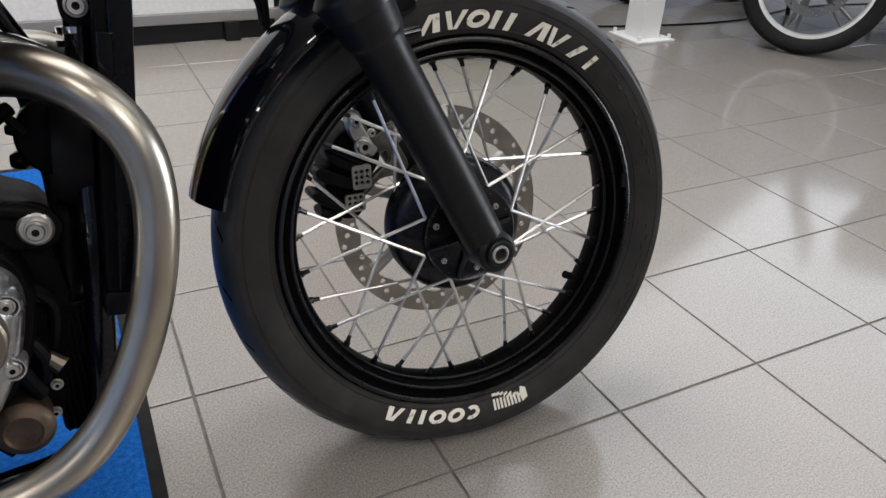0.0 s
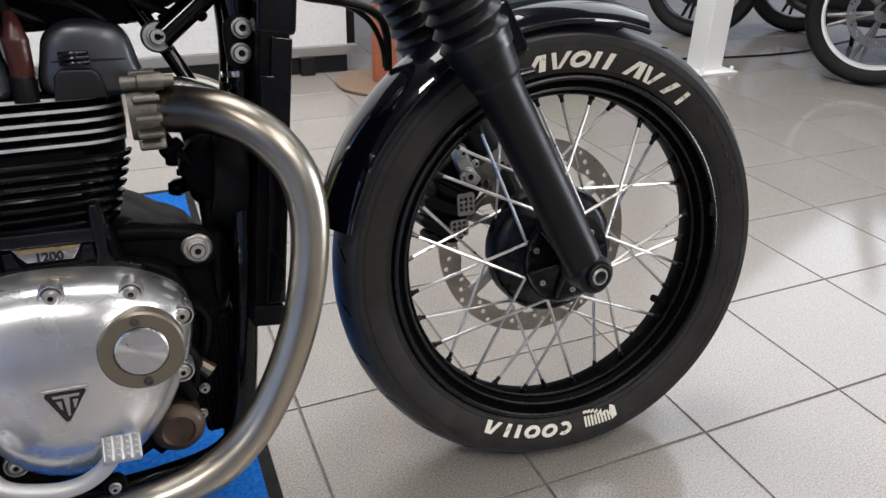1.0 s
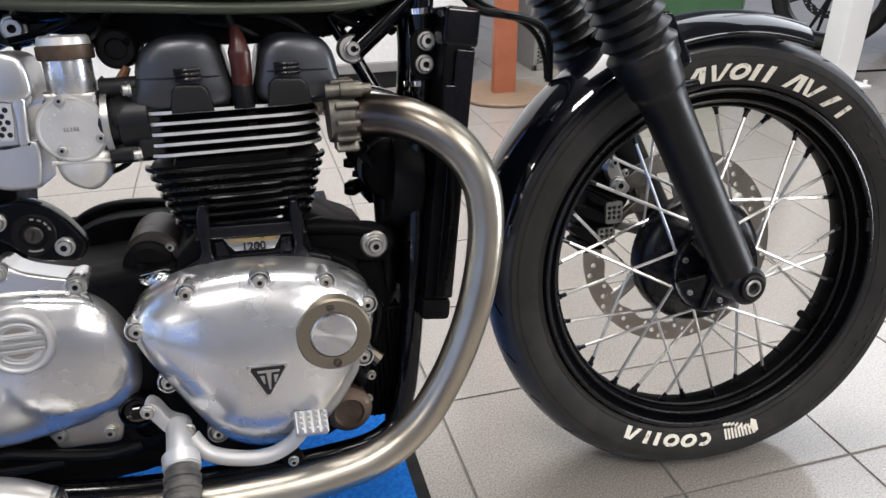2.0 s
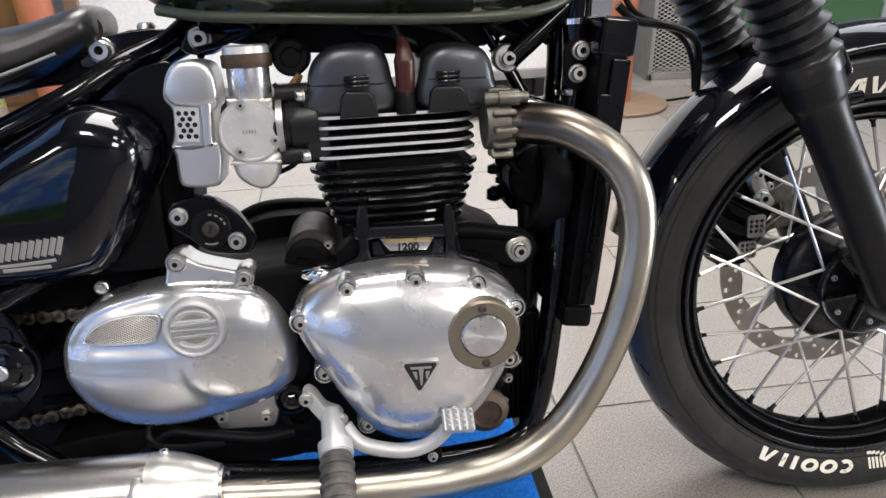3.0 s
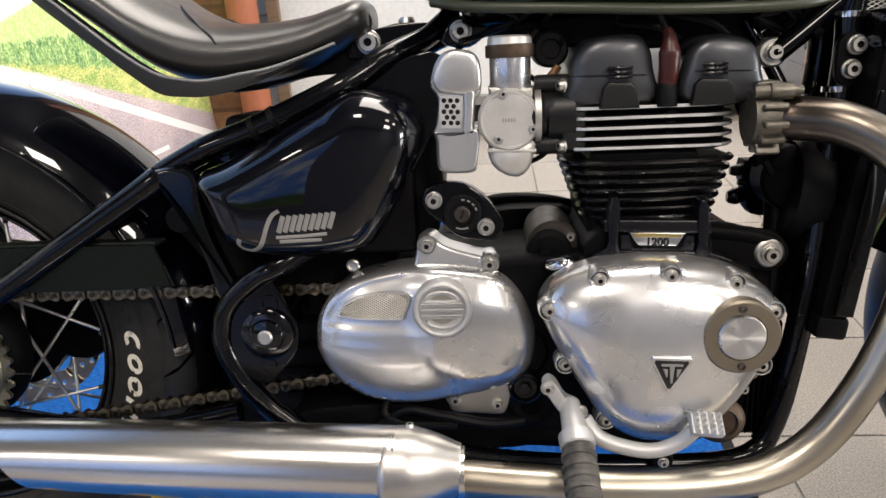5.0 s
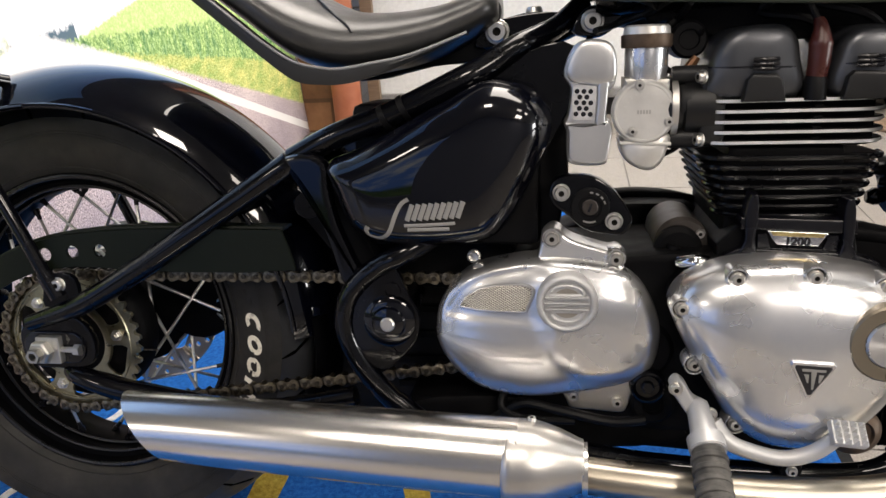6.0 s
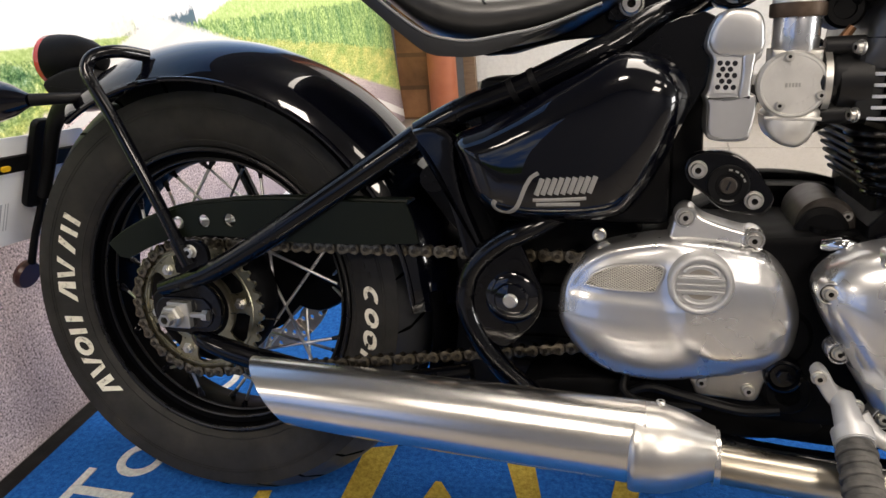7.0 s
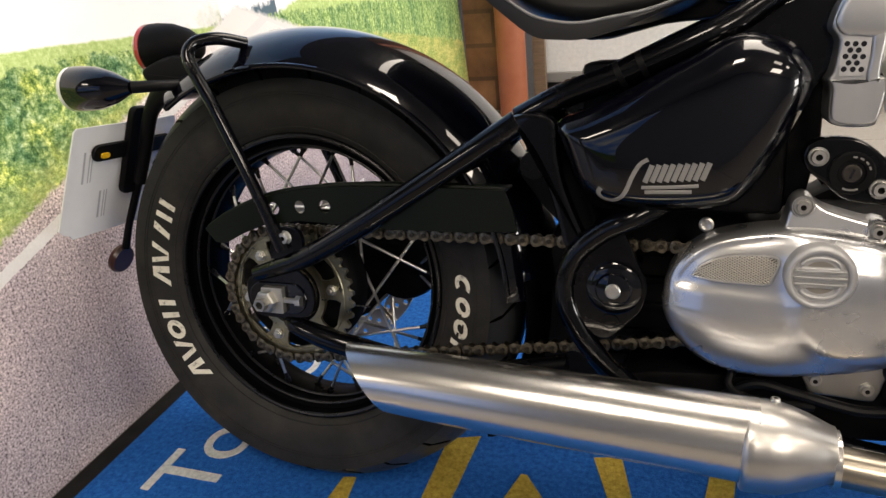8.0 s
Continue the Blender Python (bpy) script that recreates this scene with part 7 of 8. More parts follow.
for z in (WZ0, WZ1 - 0.05):
    part("window_frame", box_bm(WX0 + 0.05, WX1 - 0.05, -0.03, 0.03, z, z + 0.05, 0.004), trim_grey, win2)
bm = box_bm(X1, X1 + 0.2, -1.2, Y1 + 0.2, -0.1, CEIL, 0)
box_bm(X1, X1 + 0.2, Y0 - 0.2, -4.8, -0.1, CEIL, 0, bm)
box_bm(X1, X1 + 0.2, -4.8, -1.2, -0.1, 0.3, 0, bm)
box_bm(X1, X1 + 0.2, -4.8, -1.2, 2.7, CEIL, 0, bm)
structure("wall_east", bm, dark_wall, "charcoal end wall with an added, unseen shop window", "wall")
# unseen window, added to house the fill light from this end
win = tagged(thing("window_1", pose(X1 + 0.1, 0, 0), "unseen shop window added for fill light, in a grey frame", "window"), kind="structure")
for y in (-4.8, -3.0, -1.25):
    part("window_frame", box_bm(-0.03, 0.03, y, y + 0.05, 0.3, 2.7, 0.004), trim_grey, win)
for z in (0.3, 2.65):
    part("window_frame", box_bm(-0.03, 0.03, -4.75, -1.25, z, z + 0.05, 0.004), trim_grey, win)
bm = box_bm(X0 - 0.2, X0, Y0 - 0.2, -4.8, -0.1, CEIL, 0)
box_bm(X0 - 0.2, X0, -0.7, Y1 + 0.2, -0.1, CEIL, 0, bm)
box_bm(X0 - 0.2, X0, -4.8, -0.7, -0.1, WZ0, 0, bm)
box_bm(X0 - 0.2, X0, -4.8, -0.7, WZ1, CEIL, 0, bm)
structure("wall_west", bm, wall_paint, "plain blue-grey wall with a large shop window", "wall")
win3 = tagged(thing("window_3", pose(X0 - 0.1, 0, 0), "large shop window in a grey frame", "window"), kind="structure")
for y in (-4.8, -2.75, -0.75):
    part("window_frame", box_bm(-0.03, 0.03, y, y + 0.05, WZ0, WZ1, 0.004), trim_grey, win3)
for z in (WZ0, WZ1 - 0.05):
    part("window_frame", box_bm(-0.03, 0.03, -4.75, -0.75, z, z + 0.05, 0.004), trim_grey, win3)
structure("ceiling", box_bm(X0 - 0.2, X1 + 0.2, Y0 - 0.2, Y1 + 0.2, CEIL, CEIL + 0.15, 0), ceiling_paint, "plain light grey ceiling", "ceiling")

# carpet mat under the bike
MX0, MX1, MY0, MY1 = -0.372, 1.068, -0.46, 1.20
cm = thing("carpet_mat", pose(0, 0, 0), "blue carpet mat with white and yellow lettering, black rubber edge", "mat")
part("mat_edge", box_bm(MX0 - 0.036, MX1 + 0.02, MY0 - 0.02, MY1 + 0.02, 0.0, 0.004, 0.0015), mat_border, cm, "black rubber border")
bm = bmesh.new()
NXM, NYM = 150, 170
rngm = random.Random(7)
grid = [[bm.verts.new((MX0 + (MX1 - MX0) * i / NXM, MY0 + (MY1 - MY0) * j / NYM, 0.0075 + rngm.uniform(-0.0006, 0.0006) if 0 < i < NXM and 0 < j < NYM else 0.004)) for j in range(NYM + 1)] for i in range(NXM + 1)]
for i in range(NXM):
    for j in range(NYM):
        bm.faces.new((grid[i][j], grid[i + 1][j], grid[i + 1][j + 1], grid[i][j + 1]))
part("carpet_face", bm, carpet_blue, cm, "blue pile", 80)


def flat_mark(name, pts, material, z=0.0088):
    bm = bmesh.new()
    lo = [bm.verts.new((x, y, z - 0.002)) for x, y in pts]
    hi = [bm.verts.new((x, y, z)) for x, y in pts]
    bm.faces.new(hi)
    k = len(pts)
    for i in range(k):
        bm.faces.new((lo[i], lo[(i + 1) % k], hi[(i + 1) % k], hi[i]))
    return part(name, bm, material, cm)


def mat_letter(ch, x, y, size, material):
    font = bpy.data.curves.new("mat_letter", "FONT")
    font.body, font.size, font.align_x, font.extrude = ch, size, "LEFT", 0.001
    tmp = new("mat_letter", font)
    me = bpy.data.meshes.new_from_object(tmp)
    bpy.data.objects.remove(tmp)
    me.materials.append(material)
    return shared("mat_letter", me, cm, pose(x, y, 0.0085, 0, 0, 90))


mat_letter("T", -0.158, -0.152, 0.168, carpet_white)
mat_letter("o", -0.158, -0.066, 0.168, carpet_white)
mat_letter("O", -0.150, 0.150, 0.150, carpet_white)
for pts in ([(0.030, -0.150), (0.072, -0.150), (0.057, -0.049), (0.037, -0.053)], [(0.172, -0.130), (0.213, -0.130), (0.218, 0.082), (0.168, 0.066)],
            [(0.272, -0.110), (0.301, 0.012), (0.310, 0.012), (0.405, -0.110)], [(0.40, 0.07), (0.45, -0.06), (0.48, -0.06), (0.44, 0.08)], [(0.55, -0.06), (0.59, -0.06), (0.60, 0.07), (0.565, 0.07)]):
    flat_mark("mat_stripe", pts, carpet_yellow)
flat_mark("mat_stripe", [(0.40, -0.13), (0.54, -0.16), (0.54, -0.145), (0.41, -0.112)], carpet_white)

# picture wall behind the rear wheel: a printed country road
n, l, b = nodes(mural_print)


def val(m, op, a, c=None, d=None):
    n, l, b = nodes(m)
    x = n.new("ShaderNodeMath")
    x.operation = op
    for s, v in zip(x.inputs, (a, c, d)):
        if v is None:
            continue
        if isinstance(v, (int, float)):
            s.default_value = v
        else:
            l.new(v, s)
    return x.outputs[0]


def step(m, v, soft):
    """0 below zero, 1 above soft."""
    n, l, b = nodes(m)
    r = n.new("ShaderNodeMapRange")
    r.inputs[1].default_value, r.inputs[2].default_value = -soft, soft
    l.new(v, r.inputs[0])
    return r.outputs[0]


MP = mural_print
tc_ = n.new("ShaderNodeTexCoord")
sep = n.new("ShaderNodeSeparateXYZ")
l.new(tc_.outputs["Object"], sep.inputs[0])
Yc, Zc = sep.outputs[1], sep.outputs[2]
wob = val(MP, "MULTIPLY", val(MP, "SUBTRACT", noise_tex(MP, 40, 8, rough=0.7), 0.5), 0.075)
wob2 = val(MP, "MULTIPLY", val(MP, "SUBTRACT", noise_tex(MP, 90, 6, rough=0.7), 0.5), 0.03)


def line(y0, z0, y1, z1):
    """Height over a straight line of the picture."""
    k = (z1 - z0) / (y1 - y0)
    return val(MP, "SUBTRACT", Zc, val(MP, "MULTIPLY_ADD", Yc, k, z0 - k * y0))


sky = ramp(MP, val(MP, "MULTIPLY", Zc, 0.5), ((0.37, (0.96, 0.97, 0.98)), (0.50, (0.45, 0.62, 0.88)), (0.70, (0.16, 0.32, 0.62)), (0.95, (0.08, 0.18, 0.44))))
leaf = ramp(MP, noise_tex(MP, 70, 10, rough=0.86), ((0.38, (0.02, 0.06, 0.03)), (0.47, (0.13, 0.26, 0.11)), (0.545, (0.43, 0.57, 0.29)), (0.63, (0.95, 0.98, 0.78))))
big = ramp(MP, noise_tex(MP, 13, 7, rough=0.7), ((0.36, (0.42, 0.62, 0.60)), (0.5, (1.0, 1.02, 0.80)), (0.62, (1.75, 1.45, 0.75))))
bush = mixed(MP, leaf, big, 1.0, "MULTIPLY")
meadow = mixed(MP, ramp(MP, noise_tex(MP, 95, 10, (1, 1, 2.2), 0.82), ((0.36, (0.17, 0.25, 0.07)), (0.52, (0.58, 0.60, 0.23)), (0.66, (1.0, 0.96, 0.60)))), ramp(MP, noise_tex(MP, 9, 6, (1, 1, 2.5), 0.7), ((0.38, (0.55, 0.74, 0.55)), (0.6, (1.15, 1.08, 0.95)))), 1.0, "MULTIPLY")
hedge = mixed(MP, ramp(MP, noise_tex(MP, 80, 10, (1, 1.25, 0.95), 0.86), ((0.38, (0.04, 0.11, 0.04)), (0.49, (0.22, 0.38, 0.14)), (0.62, (0.74, 0.86, 0.50)))), ramp(MP, noise_tex(MP, 16, 6, (1, 1.6, 0.7), 0.75), ((0.38, (0.50, 0.66, 0.62)), (0.58, (1.25, 1.2, 1.0)))), 1.0, "MULTIPLY")
hill = ramp(MP, noise_tex(MP, 120, 9, rough=0.8), ((0.3, (0.28, 0.44, 0.12)), (0.5, (0.50, 0.66, 0.25)), (0.7, (0.78, 0.88, 0.48))))
grit = ramp(MP, noise_tex(MP, 260, 4), ((0.34, (0.11, 0.095, 0.098)), (0.45, (0.42, 0.37, 0.375)), (0.55, (0.56, 0.50, 0.505)), (0.68, (0.90, 0.82, 0.81))))
grit = mixed(MP, grit, ramp(MP, noise_tex(MP, 4, 5), ((0.3, (0.78, 0.76, 0.80)), (0.7, (1.15, 1.12, 1.10)))), 1.0, "MULTIPLY")
near = ramp(MP, Zc, ((0.05, (0.72, 0.70, 0.74)), (0.42, (1.30, 1.25, 1.22)), (0.60, (2.1, 2.0, 1.9))))
far_off = n.new("ShaderNodeMapRange")
far_off.inputs[1].default_value, far_off.inputs[2].default_value = 0.47, 0.59
l.new(Zc, far_off.inputs[0])
road = mixed(MP, mixed(MP, grit, near, 1.0, "MULTIPLY"), (0.86, 0.84, 0.81), far_off.outputs[0])
# edge lines and a dash on the road
paint = noise_tex(MP, 160, 4)
for a, w in ((line(1.136, 0.436, 2.05, 0.055), 0.016), (line(-0.134, 0.349, 0.38, 0.498), 0.010)):
    band = val(MP, "LESS_THAN", val(MP, "ABSOLUTE", val(MP, "ADD", a, val(MP, "MULTIPLY", wob2, 0.25))), w)
    road = mixed(MP, road, (0.78, 0.77, 0.75), val(MP, "MULTIPLY", band, 0.9))
dash = val(MP, "MULTIPLY", val(MP, "LESS_THAN", val(MP, "ABSOLUTE", val(MP, "SUBTRACT", Yc, 1.58)), 0.07), val(MP, "LESS_THAN", val(MP, "ABSOLUTE", line(1.5, 0.135, 1.66, 0.12)), 0.008))
road = mixed(MP, road, (0.74, 0.73, 0.71), dash)
for yc, zc, hw, hh in ((0.62, 0.115, 0.05, 0.03), (0.985, 0.06, 0.05, 0.03)):
    spot = val(MP, "MULTIPLY", val(MP, "LESS_THAN", val(MP, "ABSOLUTE", val(MP, "SUBTRACT", Yc, yc)), hw), val(MP, "LESS_THAN", val(MP, "ABSOLUTE", val(MP, "SUBTRACT", Zc, zc)), hh))
    road = mixed(MP, road, (0.80, 0.79, 0.77), val(MP, "MULTIPLY", spot, step(MP, val(MP, "SUBTRACT", paint, 0.45), 0.03)))
pic = sky
# far trees, hill, hedge and verge to the right of the road
right = step(MP, val(MP, "SUBTRACT", Yc, 0.70), 0.02)
hill_on = val(MP, "MULTIPLY", val(MP, "SUBTRACT", 1.0, step(MP, val(MP, "ADD", line(0.74, 0.590, 1.25, 0.690), wob2), 0.004)), right)
pic = mixed(MP, pic, hill, hill_on)
trees_on = val(MP, "MULTIPLY", val(MP, "SUBTRACT", 1.0, step(MP, val(MP, "ADD", line(0.45, 0.610, 0.80, 0.632), wob), 0.006)), val(MP, "GREATER_THAN", val(MP, "ADD", Yc, wob), 0.52))
trees_on = val(MP, "MULTIPLY", trees_on, val(MP, "LESS_THAN", Yc, 0.78))
pic = mixed(MP, pic, (0.10, 0.16, 0.20), trees_on)
hedge_on = val(MP, "MULTIPLY", val(MP, "SUBTRACT", 1.0, step(MP, val(MP, "ADD", line(0.75, 0.598, 2.1, 0.50), wob), 0.003)), right)
pic = mixed(MP, pic, hedge, hedge_on)
verge_on = val(MP, "MULTIPLY", val(MP, "SUBTRACT", 1.0, step(MP, val(MP, "ADD", line(0.74, 0.580, 2.1, 0.300), wob), 0.004)), step(MP, val(MP, "SUBTRACT", Yc, 0.60), 0.03))
pic = mixed(MP, pic, meadow, verge_on)
# left bank
left_on = val(MP, "MULTIPLY", val(MP, "SUBTRACT", 1.0, step(MP, val(MP, "ADD", line(0.0, 0.655, 0.55, 0.608), val(MP, "MULTIPLY", wob, 0.15)), 0.002)), val(MP, "LESS_THAN", Yc, 0.56))
pic = mixed(MP, pic, hill, left_on)
bush_on = val(MP, "MULTIPLY", val(MP, "SUBTRACT", 1.0, step(MP, val(MP, "ADD", line(-0.05, 0.630, 0.50, 0.595), wob), 0.003)), val(MP, "LESS_THAN", Yc, 0.52))
pic = mixed(MP, pic, bush, bush_on)
gold_on = val(MP, "MULTIPLY", val(MP, "MULTIPLY", val(MP, "SUBTRACT", 1.0, step(MP, val(MP, "ADD", line(-0.109, 0.435, 0.55, 0.628), val(MP, "MULTIPLY", wob, 1.5)), 0.03)), val(MP, "LESS_THAN", Yc, 0.56)), 0.6)
pic = mixed(MP, pic, meadow, gold_on)
# the road: under both edges
road_on = val(MP, "MULTIPLY", val(MP, "SUBTRACT", 1.0, step(MP, val(MP, "ADD", line(-0.109, 0.398, 0.55, 0.615), wob2), 0.005)), val(MP, "SUBTRACT", 1.0, step(MP, val(MP, "ADD", line(0.80, 0.578, 2.10, 0.130), wob2), 0.005)))
pic = mixed(MP, pic, road, road_on)
l.new(pic, b.inputs["Base Color"])
vary(MP, 14, 0.5, 0.7)

mw = tagged(part("picture_panel", box_bm(0, 0.012, -0.32, 2.11, 0.0, 1.95, 0.001), mural_print), "printed picture panel of a country road between green verges", "picture panel")
mw.matrix_basis = pose(-0.422, 0, 0.002, 0, -3.2, 0)

# printed brick panel and terracotta posts beyond it
n, l, b = nodes(brick_print)
bt = n.new("ShaderNodeTexBrick")
bt.inputs["Scale"].default_value = 1.0
bt.inputs["Brick Width"].default_value, bt.inputs["Row Height"].default_value, bt.inputs["Mortar Size"].default_value = 0.30, 0.135, 0.009
bt.inputs["Color1"].default_value, bt.inputs["Color2"].default_value, bt.inputs["Mortar"].default_value = (0.26, 0.14, 0.078, 1), (0.16, 0.083, 0.048, 1), (0.12, 0.069, 0.043, 1)
cv = n.new("ShaderNodeTexCoord")
mp = n.new("ShaderNodeMapping")
mp.inputs["Rotation"].default_value = (radians(90), 0, 0)
l.new(cv.outputs["Object"], mp.inputs[0])
l.new(mp.outputs[0], bt.inputs["Vector"])
grain = ramp(brick_print, noise_tex(brick_print, 9, 6), ((0.3, (0.7, 0.66, 0.62)), (0.7, (1.45, 1.35, 1.2))))
l.new(mixed(brick_print, bt.outputs["Color"], grain, 1.0, "MULTIPLY"), b.inputs["Base Color"])
tagged(part("brick_picture_panel", box_bm(-0.425, -0.175, 2.125, 2.145, 0.0, 1.95, 0.003), brick_print), "panel printed with an old brown brick wall", "picture panel")


def post_stand(x, y, r, label):
    st_ = thing("display_post", pose(x, y, 0), label, "post", "terracotta display posts")
    part("post", box_bm(-r, r, -0.02, 0.02, 0.012, 1.95, 0.006), terracotta, st_)
    part("post_base", lathe_bm([(0.0, 0.0), (0.0, 0.195), (0.004, 0.20), (0.012, 0.20), (0.015, 0.196), (0.015, 0.0)], axis="z", seg=48), raw_wood, st_, "round plywood base")
    return st_


post_stand(1.945, 2.06, 0.048, "flat terracotta post on a round plywood base")
pc = thing("display_column", pose(-0.215, 2.06, 0), "round terracotta column beside the printed panels", "column")
part("column", lathe_bm([(0.0, 0.0), (0.0, 0.058), (1.95, 0.058), (1.95, 0.0)], axis="z", seg=32), terracotta, pc)

tagged(part("wooden_upright", box_bm(-0.158, -0.108, 2.185, 2.215, 0.0, 1.95, 0.003), raw_wood), "dark brown wooden upright behind the column", "upright")

# white display board on a trimmed foot
wb = thing("display_board", pose(0, 0, 0), "white textured display board with a grey foot trim", "display board")
part("board", box_bm(-0.165, 1.86, 2.30, 2.33, 0.115, 1.95, 0.003), board_white, wb)
part("foot_trim", box_bm(-0.165, 1.90, 2.285, 2.345, 0.075, 0.115, 0.004), trim_grey, wb, "grey foot trim")
part("plinth", box_bm(-0.14, 1.86, 2.305, 2.335, 0.0, 0.076, 0.003), far_black, wb, "dark recessed plinth")
for x in (0.15, 0.9, 1.65):
    part("foot", box_bm(x, x + 0.06, 2.27, 2.36, 0.0, 0.076, 0.004), far_black, wb)
part("dark_gap", box_bm(1.86, 1.90, 2.315, 2.345, 0.115, 1.95, 0.003), far_black, wb)

# wire-fronted heater and green cabinet
ht = thing("mesh_heater", pose(2.24, 2.42, 0), "pale expanded metal cage round a machine", "heater")
bm = bmesh.new()
NX, NZ = 17, 32
for i in range(NX):
    for j in range(NZ):
        x, z = 0.005 + i * 0.034, 0.04 + j * 0.018
        for sx_, sz_ in ((1, 1), (1, -1)):
            tube_bm([(x - 0.017 * sx_, 0, z - 0.009 * sz_), (x + 0.017 * sx_, 0, z + 0.009 * sz_)], 0.0018, 4, 1, bm, False)
tagged(part("expanded_mesh", bm, mesh_metal, ht, "diamond-pattern expanded metal"), kind="stuff")
for bx in ((-0.02, 0.0), (0.555, 0.575)):
    part("mesh_post", box_bm(bx[0], bx[1], -0.01, 0.40, 0.0, 0.62, 0.003), mesh_metal, ht)
part("mesh_sill", box_bm(-0.02, 0.575, -0.01, 0.01, 0.0, 0.03, 0.003), mesh_metal, ht)
part("machine", box_bm(0.03, 0.52, 0.10, 0.38, 0.02, 0.56, 0.03), far_black, ht)
part("machine_lamp", lathe_bm([(0.0, 0.05), (-0.03, 0.05), (-0.04, 0.03), (-0.04, 0.0)], (0.16, 0.09, 0.33), seg=24), far_silver, ht)
gc = thing("green_cabinet", pose(2.40, 1.74, 0), "low green enamelled metal cabinet", "cabinet")
part("cabinet_body", box_bm(0.0, 0.42, 0.0, 0.38, 0.025, 0.80, 0.03), cabinet_green, gc)
part("cabinet_door", box_bm(0.03, 0.39, -0.008, 0.002, 0.08, 0.77, 0.008), cabinet_green, gc)
part("cabinet_foot", box_bm(0.03, 0.39, 0.03, 0.35, 0.0, 0.026, 0.003), far_black, gc)

# white steel post with a base plate
wp = thing("steel_post", pose(3.40, 1.83, 0), "white enamelled square steel post on a base plate", "post")
part("post", box_bm(-0.055, 0.055, -0.055, 0.055, 0.008, CEIL, 0.004), post_white, wp)
part("base_plate", box_bm(-0.105, 0.105, -0.105, 0.105, 0.0, 0.010, 0.002), post_white, wp)
for sx_ in (-0.085, 0.085):
    for sy_ in (-0.085, 0.085):
        part("anchor_bolt", tube_bm([(sx_, sy_, 0.008), (sx_, sy_, 0.03)], 0.008, 8, 1), post_white, wp)


# parked motorcycles behind
def cast_wheel(parent, x, z, R, half, rim_r, rim_mat, name, metal):
    w = part(name, lathe_bm([(-half * 0.7, rim_r + 0.012), (-half * 0.7, rim_r - 0.002), (-half * 0.5, rim_r - 0.005), (half * 0.5, rim_r - 0.005), (half * 0.7, rim_r - 0.002), (half * 0.7, rim_r + 0.012)], seg=56, closed=True), rim_mat, parent, "cast wheel with a painted rim")
    w.location = (x, 0, z)
    part("tyre", lathe_bm(tyre_profile(R, rim_r + 0.008, half, 0.03), seg=64), far_rubber, w, "", 60)
    part("hub", lathe_bm([(-0.05, 0.0), (-0.05, 0.04), (0.05, 0.04), (0.05, 0.0)], seg=24), metal, w)
    for k in range(6):
        a = radians(60 * k + 15)
        for s in (-0.10, 0.10):
            part("wheel_spoke", tube_bm([(0.04 * math.cos(a), 0, 0.04 * math.sin(a)), ((rim_r - 0.012) * math.cos(a + s), 0, (rim_r - 0.012) * math.sin(a + s))], [0.012, 0.008], 8, 1), metal, w)
    part("brake_disc", disc_bm(0.105, 0.14, -0.075, -0.070, (0.115, 0.123, 0.131)), metal, w)
    part("caliper", box_bm(0.03, 0.12, -0.10, -0.05, -0.02, 0.06, 0.01), far_black, w)
    return w


def parked_bike(m, label, rim_mat, metal):
    p = thing("parked_motorcycle", m, label, "motorcycle", "parked motorcycles")
    cast_wheel(p, 0.0, 0.30, 0.30, 0.055, 0.225, rim_mat, "front_wheel", metal)
    cast_wheel(p, 1.42, 0.31, 0.31, 0.07, 0.225, rim_mat, "rear_wheel", metal)
    for s in (-1, 1):
        part("fork_leg", tube_bm([(0.0, 0.09 * s, 0.30), (0.30, 0.09 * s, 0.95)], 0.026, 14, 1), far_black, p)
    part("engine", box_bm(0.42, 0.95, -0.16, 0.16, 0.20, 0.62, 0.05), far_black, p)
    part("tank", box_bm(0.40, 0.90, -0.15, 0.15, 0.70, 0.95, 0.08), far_black, p)
    part("seat", box_bm(0.90, 1.50, -0.13, 0.13, 0.72, 0.82, 0.04), seat_vinyl, p)
    part("exhaust", tube_bm([(0.40, -0.15, 0.45), (0.48, -0.17, 0.22), (0.9, -0.18, 0.18), (1.5, -0.19, 0.28)], [0.02, 0.02, 0.03, 0.045], 14, 5), metal, p)
    part("mudguard", guard_bm(0.325, 0.02, 0.06, 40, 150, (0.0, 0, 0.30), seg=24), far_black, p)
    part("side_stand", tube_bm([(0.75, 0.12, 0.25), (0.78, 0.24, 0.01)], 0.012, 8, 1), far_black, p)
    return p


parked_bike(pose(3.91, 1.40, 0, 0, 0, -52) @ pose(0, 0, 0, -5), "dark motorcycle with white-rimmed cast wheels, parked on the tiles", far_white, far_silver)
parked_bike(pose(3.845, 2.434, 0, 0, 0, -50) @ pose(0, 0, 0, -5), "all-black motorcycle parked in the row behind", far_black, far_black)
parked_bike(pose(4.508, 2.374, 0, 0, 0, -50) @ pose(0, 0, 0, -5), "all-black motorcycle parked in the row behind", far_black, far_black)

# cables on the floor
for pts in ([(1.80, 2.10, 0.005), (2.1, 2.05, 0.005), (2.4, 2.12, 0.005), (2.8, 2.2, 0.005), (3.1, 2.15, 0.005)], [(3.0, 2.15, 0.005), (3.5, 2.0, 0.005), (4.1, 1.95, 0.005), (4.8, 2.1, 0.005), (5.6, 2.0, 0.005)]):
    tagged(part("floor_cable", tube_bm(pts, 0.005, 8, 8), wire_black), "thin black cable lying on the tiles", "cable")

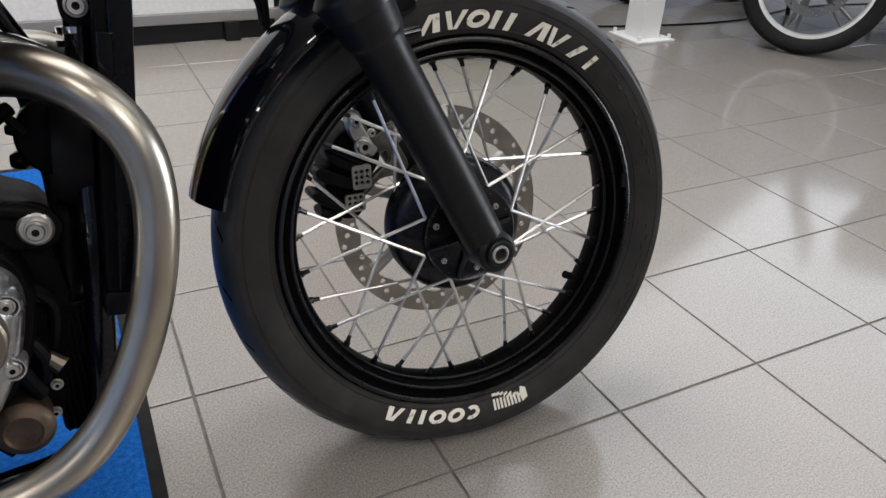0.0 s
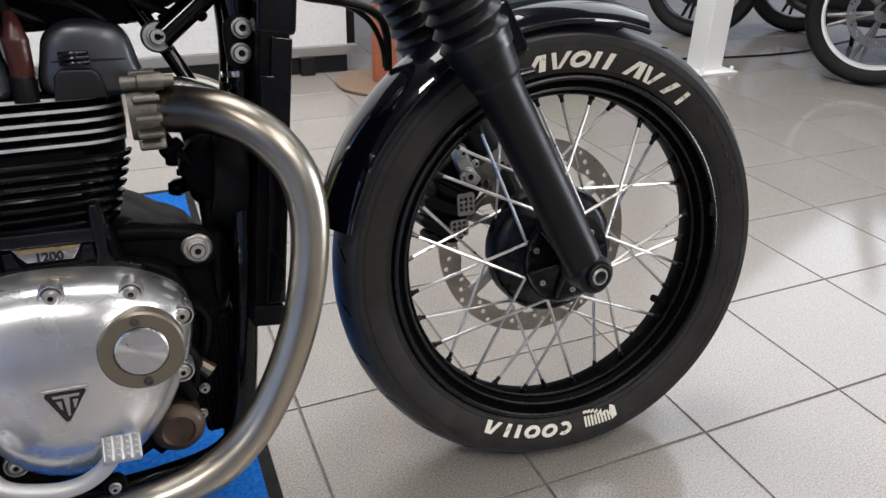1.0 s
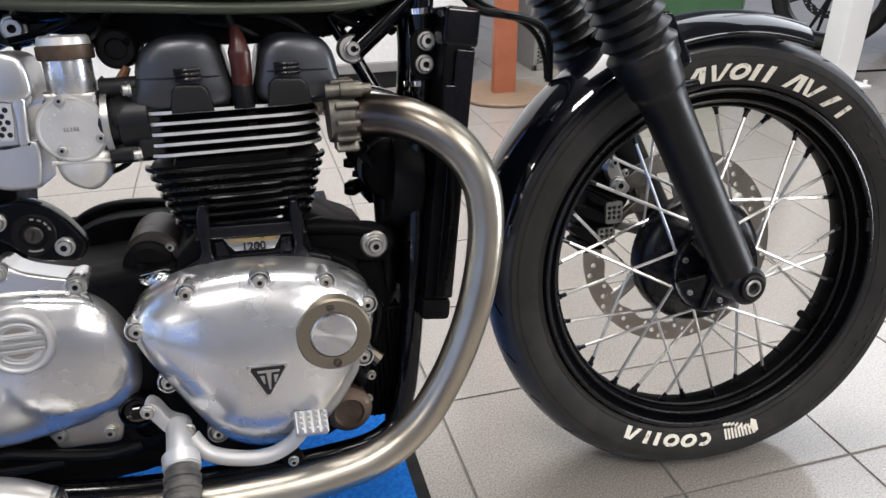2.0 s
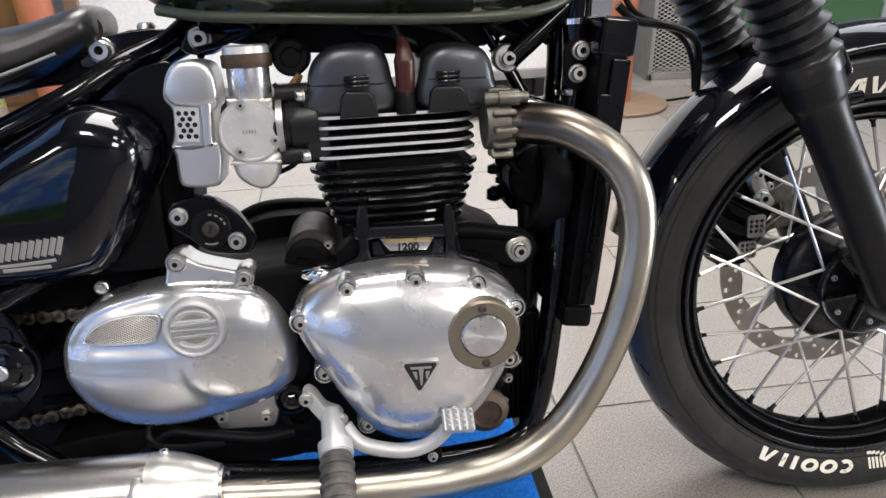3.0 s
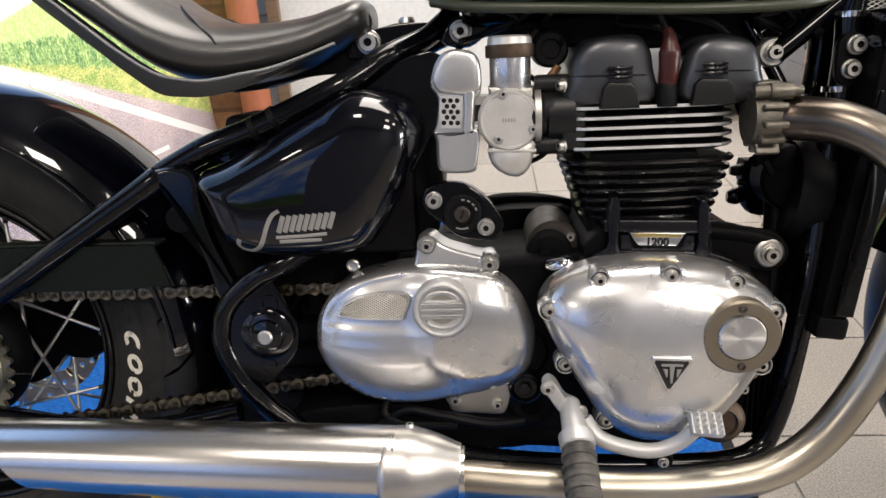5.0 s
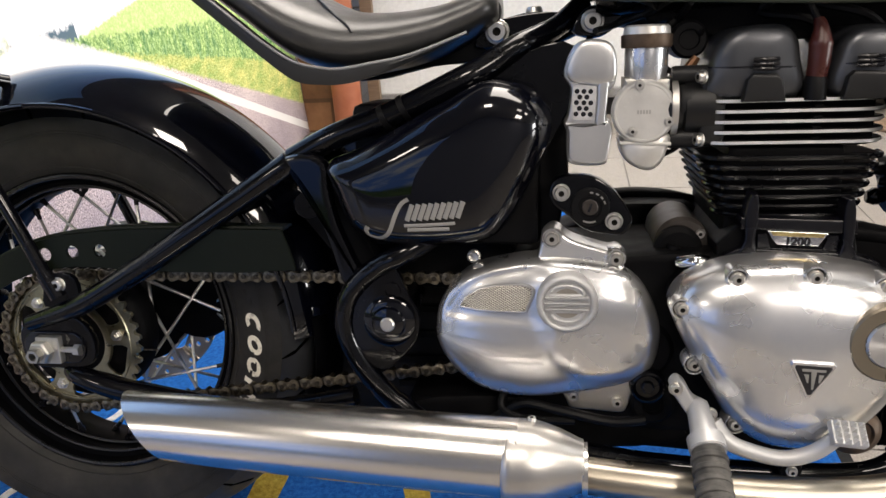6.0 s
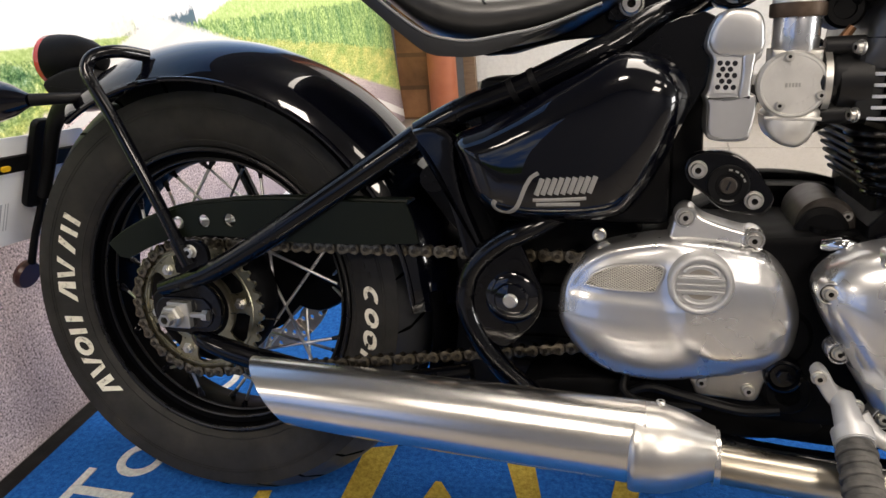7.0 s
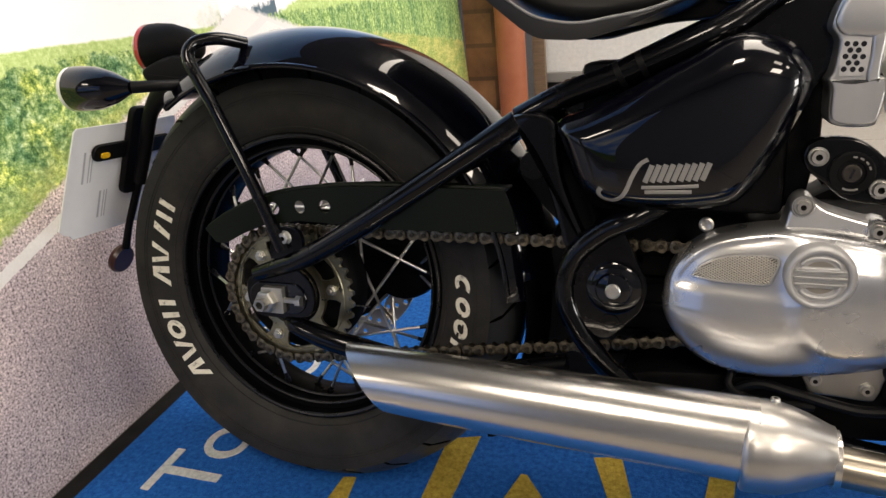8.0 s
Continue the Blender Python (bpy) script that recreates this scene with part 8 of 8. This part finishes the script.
# sky and fields outside the window behind the camera, mirrored in the lacquer
far_view = bpy.data.materials.new("sky and fields outside")
far_view.use_nodes = True
n, l, b = nodes(far_view)
spot = n.new("ShaderNodeTexCoord")
sep = n.new("ShaderNodeSeparateXYZ")
l.new(spot.outputs["Object"], sep.inputs[0])
cloud = ramp(far_view, noise_tex(far_view, 0.42, 4, (1, 1, 1.7)), ((0.42, (0.14, 0.30, 0.80)), (0.53, (0.50, 0.62, 0.88)), (0.62, (1.0, 1.0, 0.98))))
field = ramp(far_view, noise_tex(far_view, 1.6, 6, (1, 1, 3)), ((0.3, (0.03, 0.07, 0.012)), (0.7, (0.13, 0.20, 0.05))))
rise = n.new("ShaderNodeMapRange")
rise.inputs[1].default_value, rise.inputs[2].default_value = 0.55, 0.75
l.new(sep.outputs[2], rise.inputs[0])
b.inputs["Base Color"].default_value = (0, 0, 0, 1)
b.inputs["Specular IOR Level"].default_value = 0.0
l.new(mixed(far_view, field, cloud, rise.outputs[0]), b.inputs["Emission Color"])
b.inputs["Emission Strength"].default_value = 1.15
bm = box_bm(-9.0, 7.0, -9.1, -9.0, -1.5, 7.0, 0)
box_bm(-9.1, -9.0, -9.1, 5.0, -1.5, 7.0, 0, bm)
tagged(part("backdrop", bm, far_view), "plain backdrop of blue sky, clouds and green fields", "backdrop", "", "structure")

# floor tiles, each a piece of the floor
tile_me = mesh_of(box_bm(JOINT / 2, TILE - JOINT / 2, JOINT / 2, TILE - JOINT / 2, -0.012, 0.0, 0.0012), "tile", tile_mat, 12)
far_bm = bmesh.new()
ni0, ni1 = math.floor((X0 - GX) / TILE), math.ceil((X1 - GX) / TILE)
nj0, nj1 = math.floor((Y0 - GY) / TILE), math.ceil((Y1 - GY) / TILE)
for i in range(ni0, ni1):
    for j in range(nj0, nj1):
        x, y = GX + i * TILE, GY + j * TILE
        if x < X0 or y < Y0 or x + TILE > X1 or y + TILE > Y1:
            continue
        if 0.2 < x < 4.6 and -1.0 < y < 2.6 and not (x + TILE < MX1 and MY0 < y and y + TILE < MY1):
            shared("tile", tile_me, floor, pose(x, y, 0))
        else:
            a, c = x + JOINT / 2, y + JOINT / 2
            d, e = x + TILE - JOINT / 2, y + TILE - JOINT / 2
            lo = [far_bm.verts.new(p) for p in ((a, c, -0.003), (d, c, -0.003), (d, e, -0.003), (a, e, -0.003))]
            hi = [far_bm.verts.new(p) for p in ((a, c, 0), (d, c, 0), (d, e, 0), (a, e, 0))]
            far_bm.faces.new(hi)
            for k in range(4):
                far_bm.faces.new((lo[k], lo[(k + 1) % 4], hi[(k + 1) % 4], hi[k]))
tagged(part("outer_tiles", far_bm, tile_mat, floor), kind="stuff")
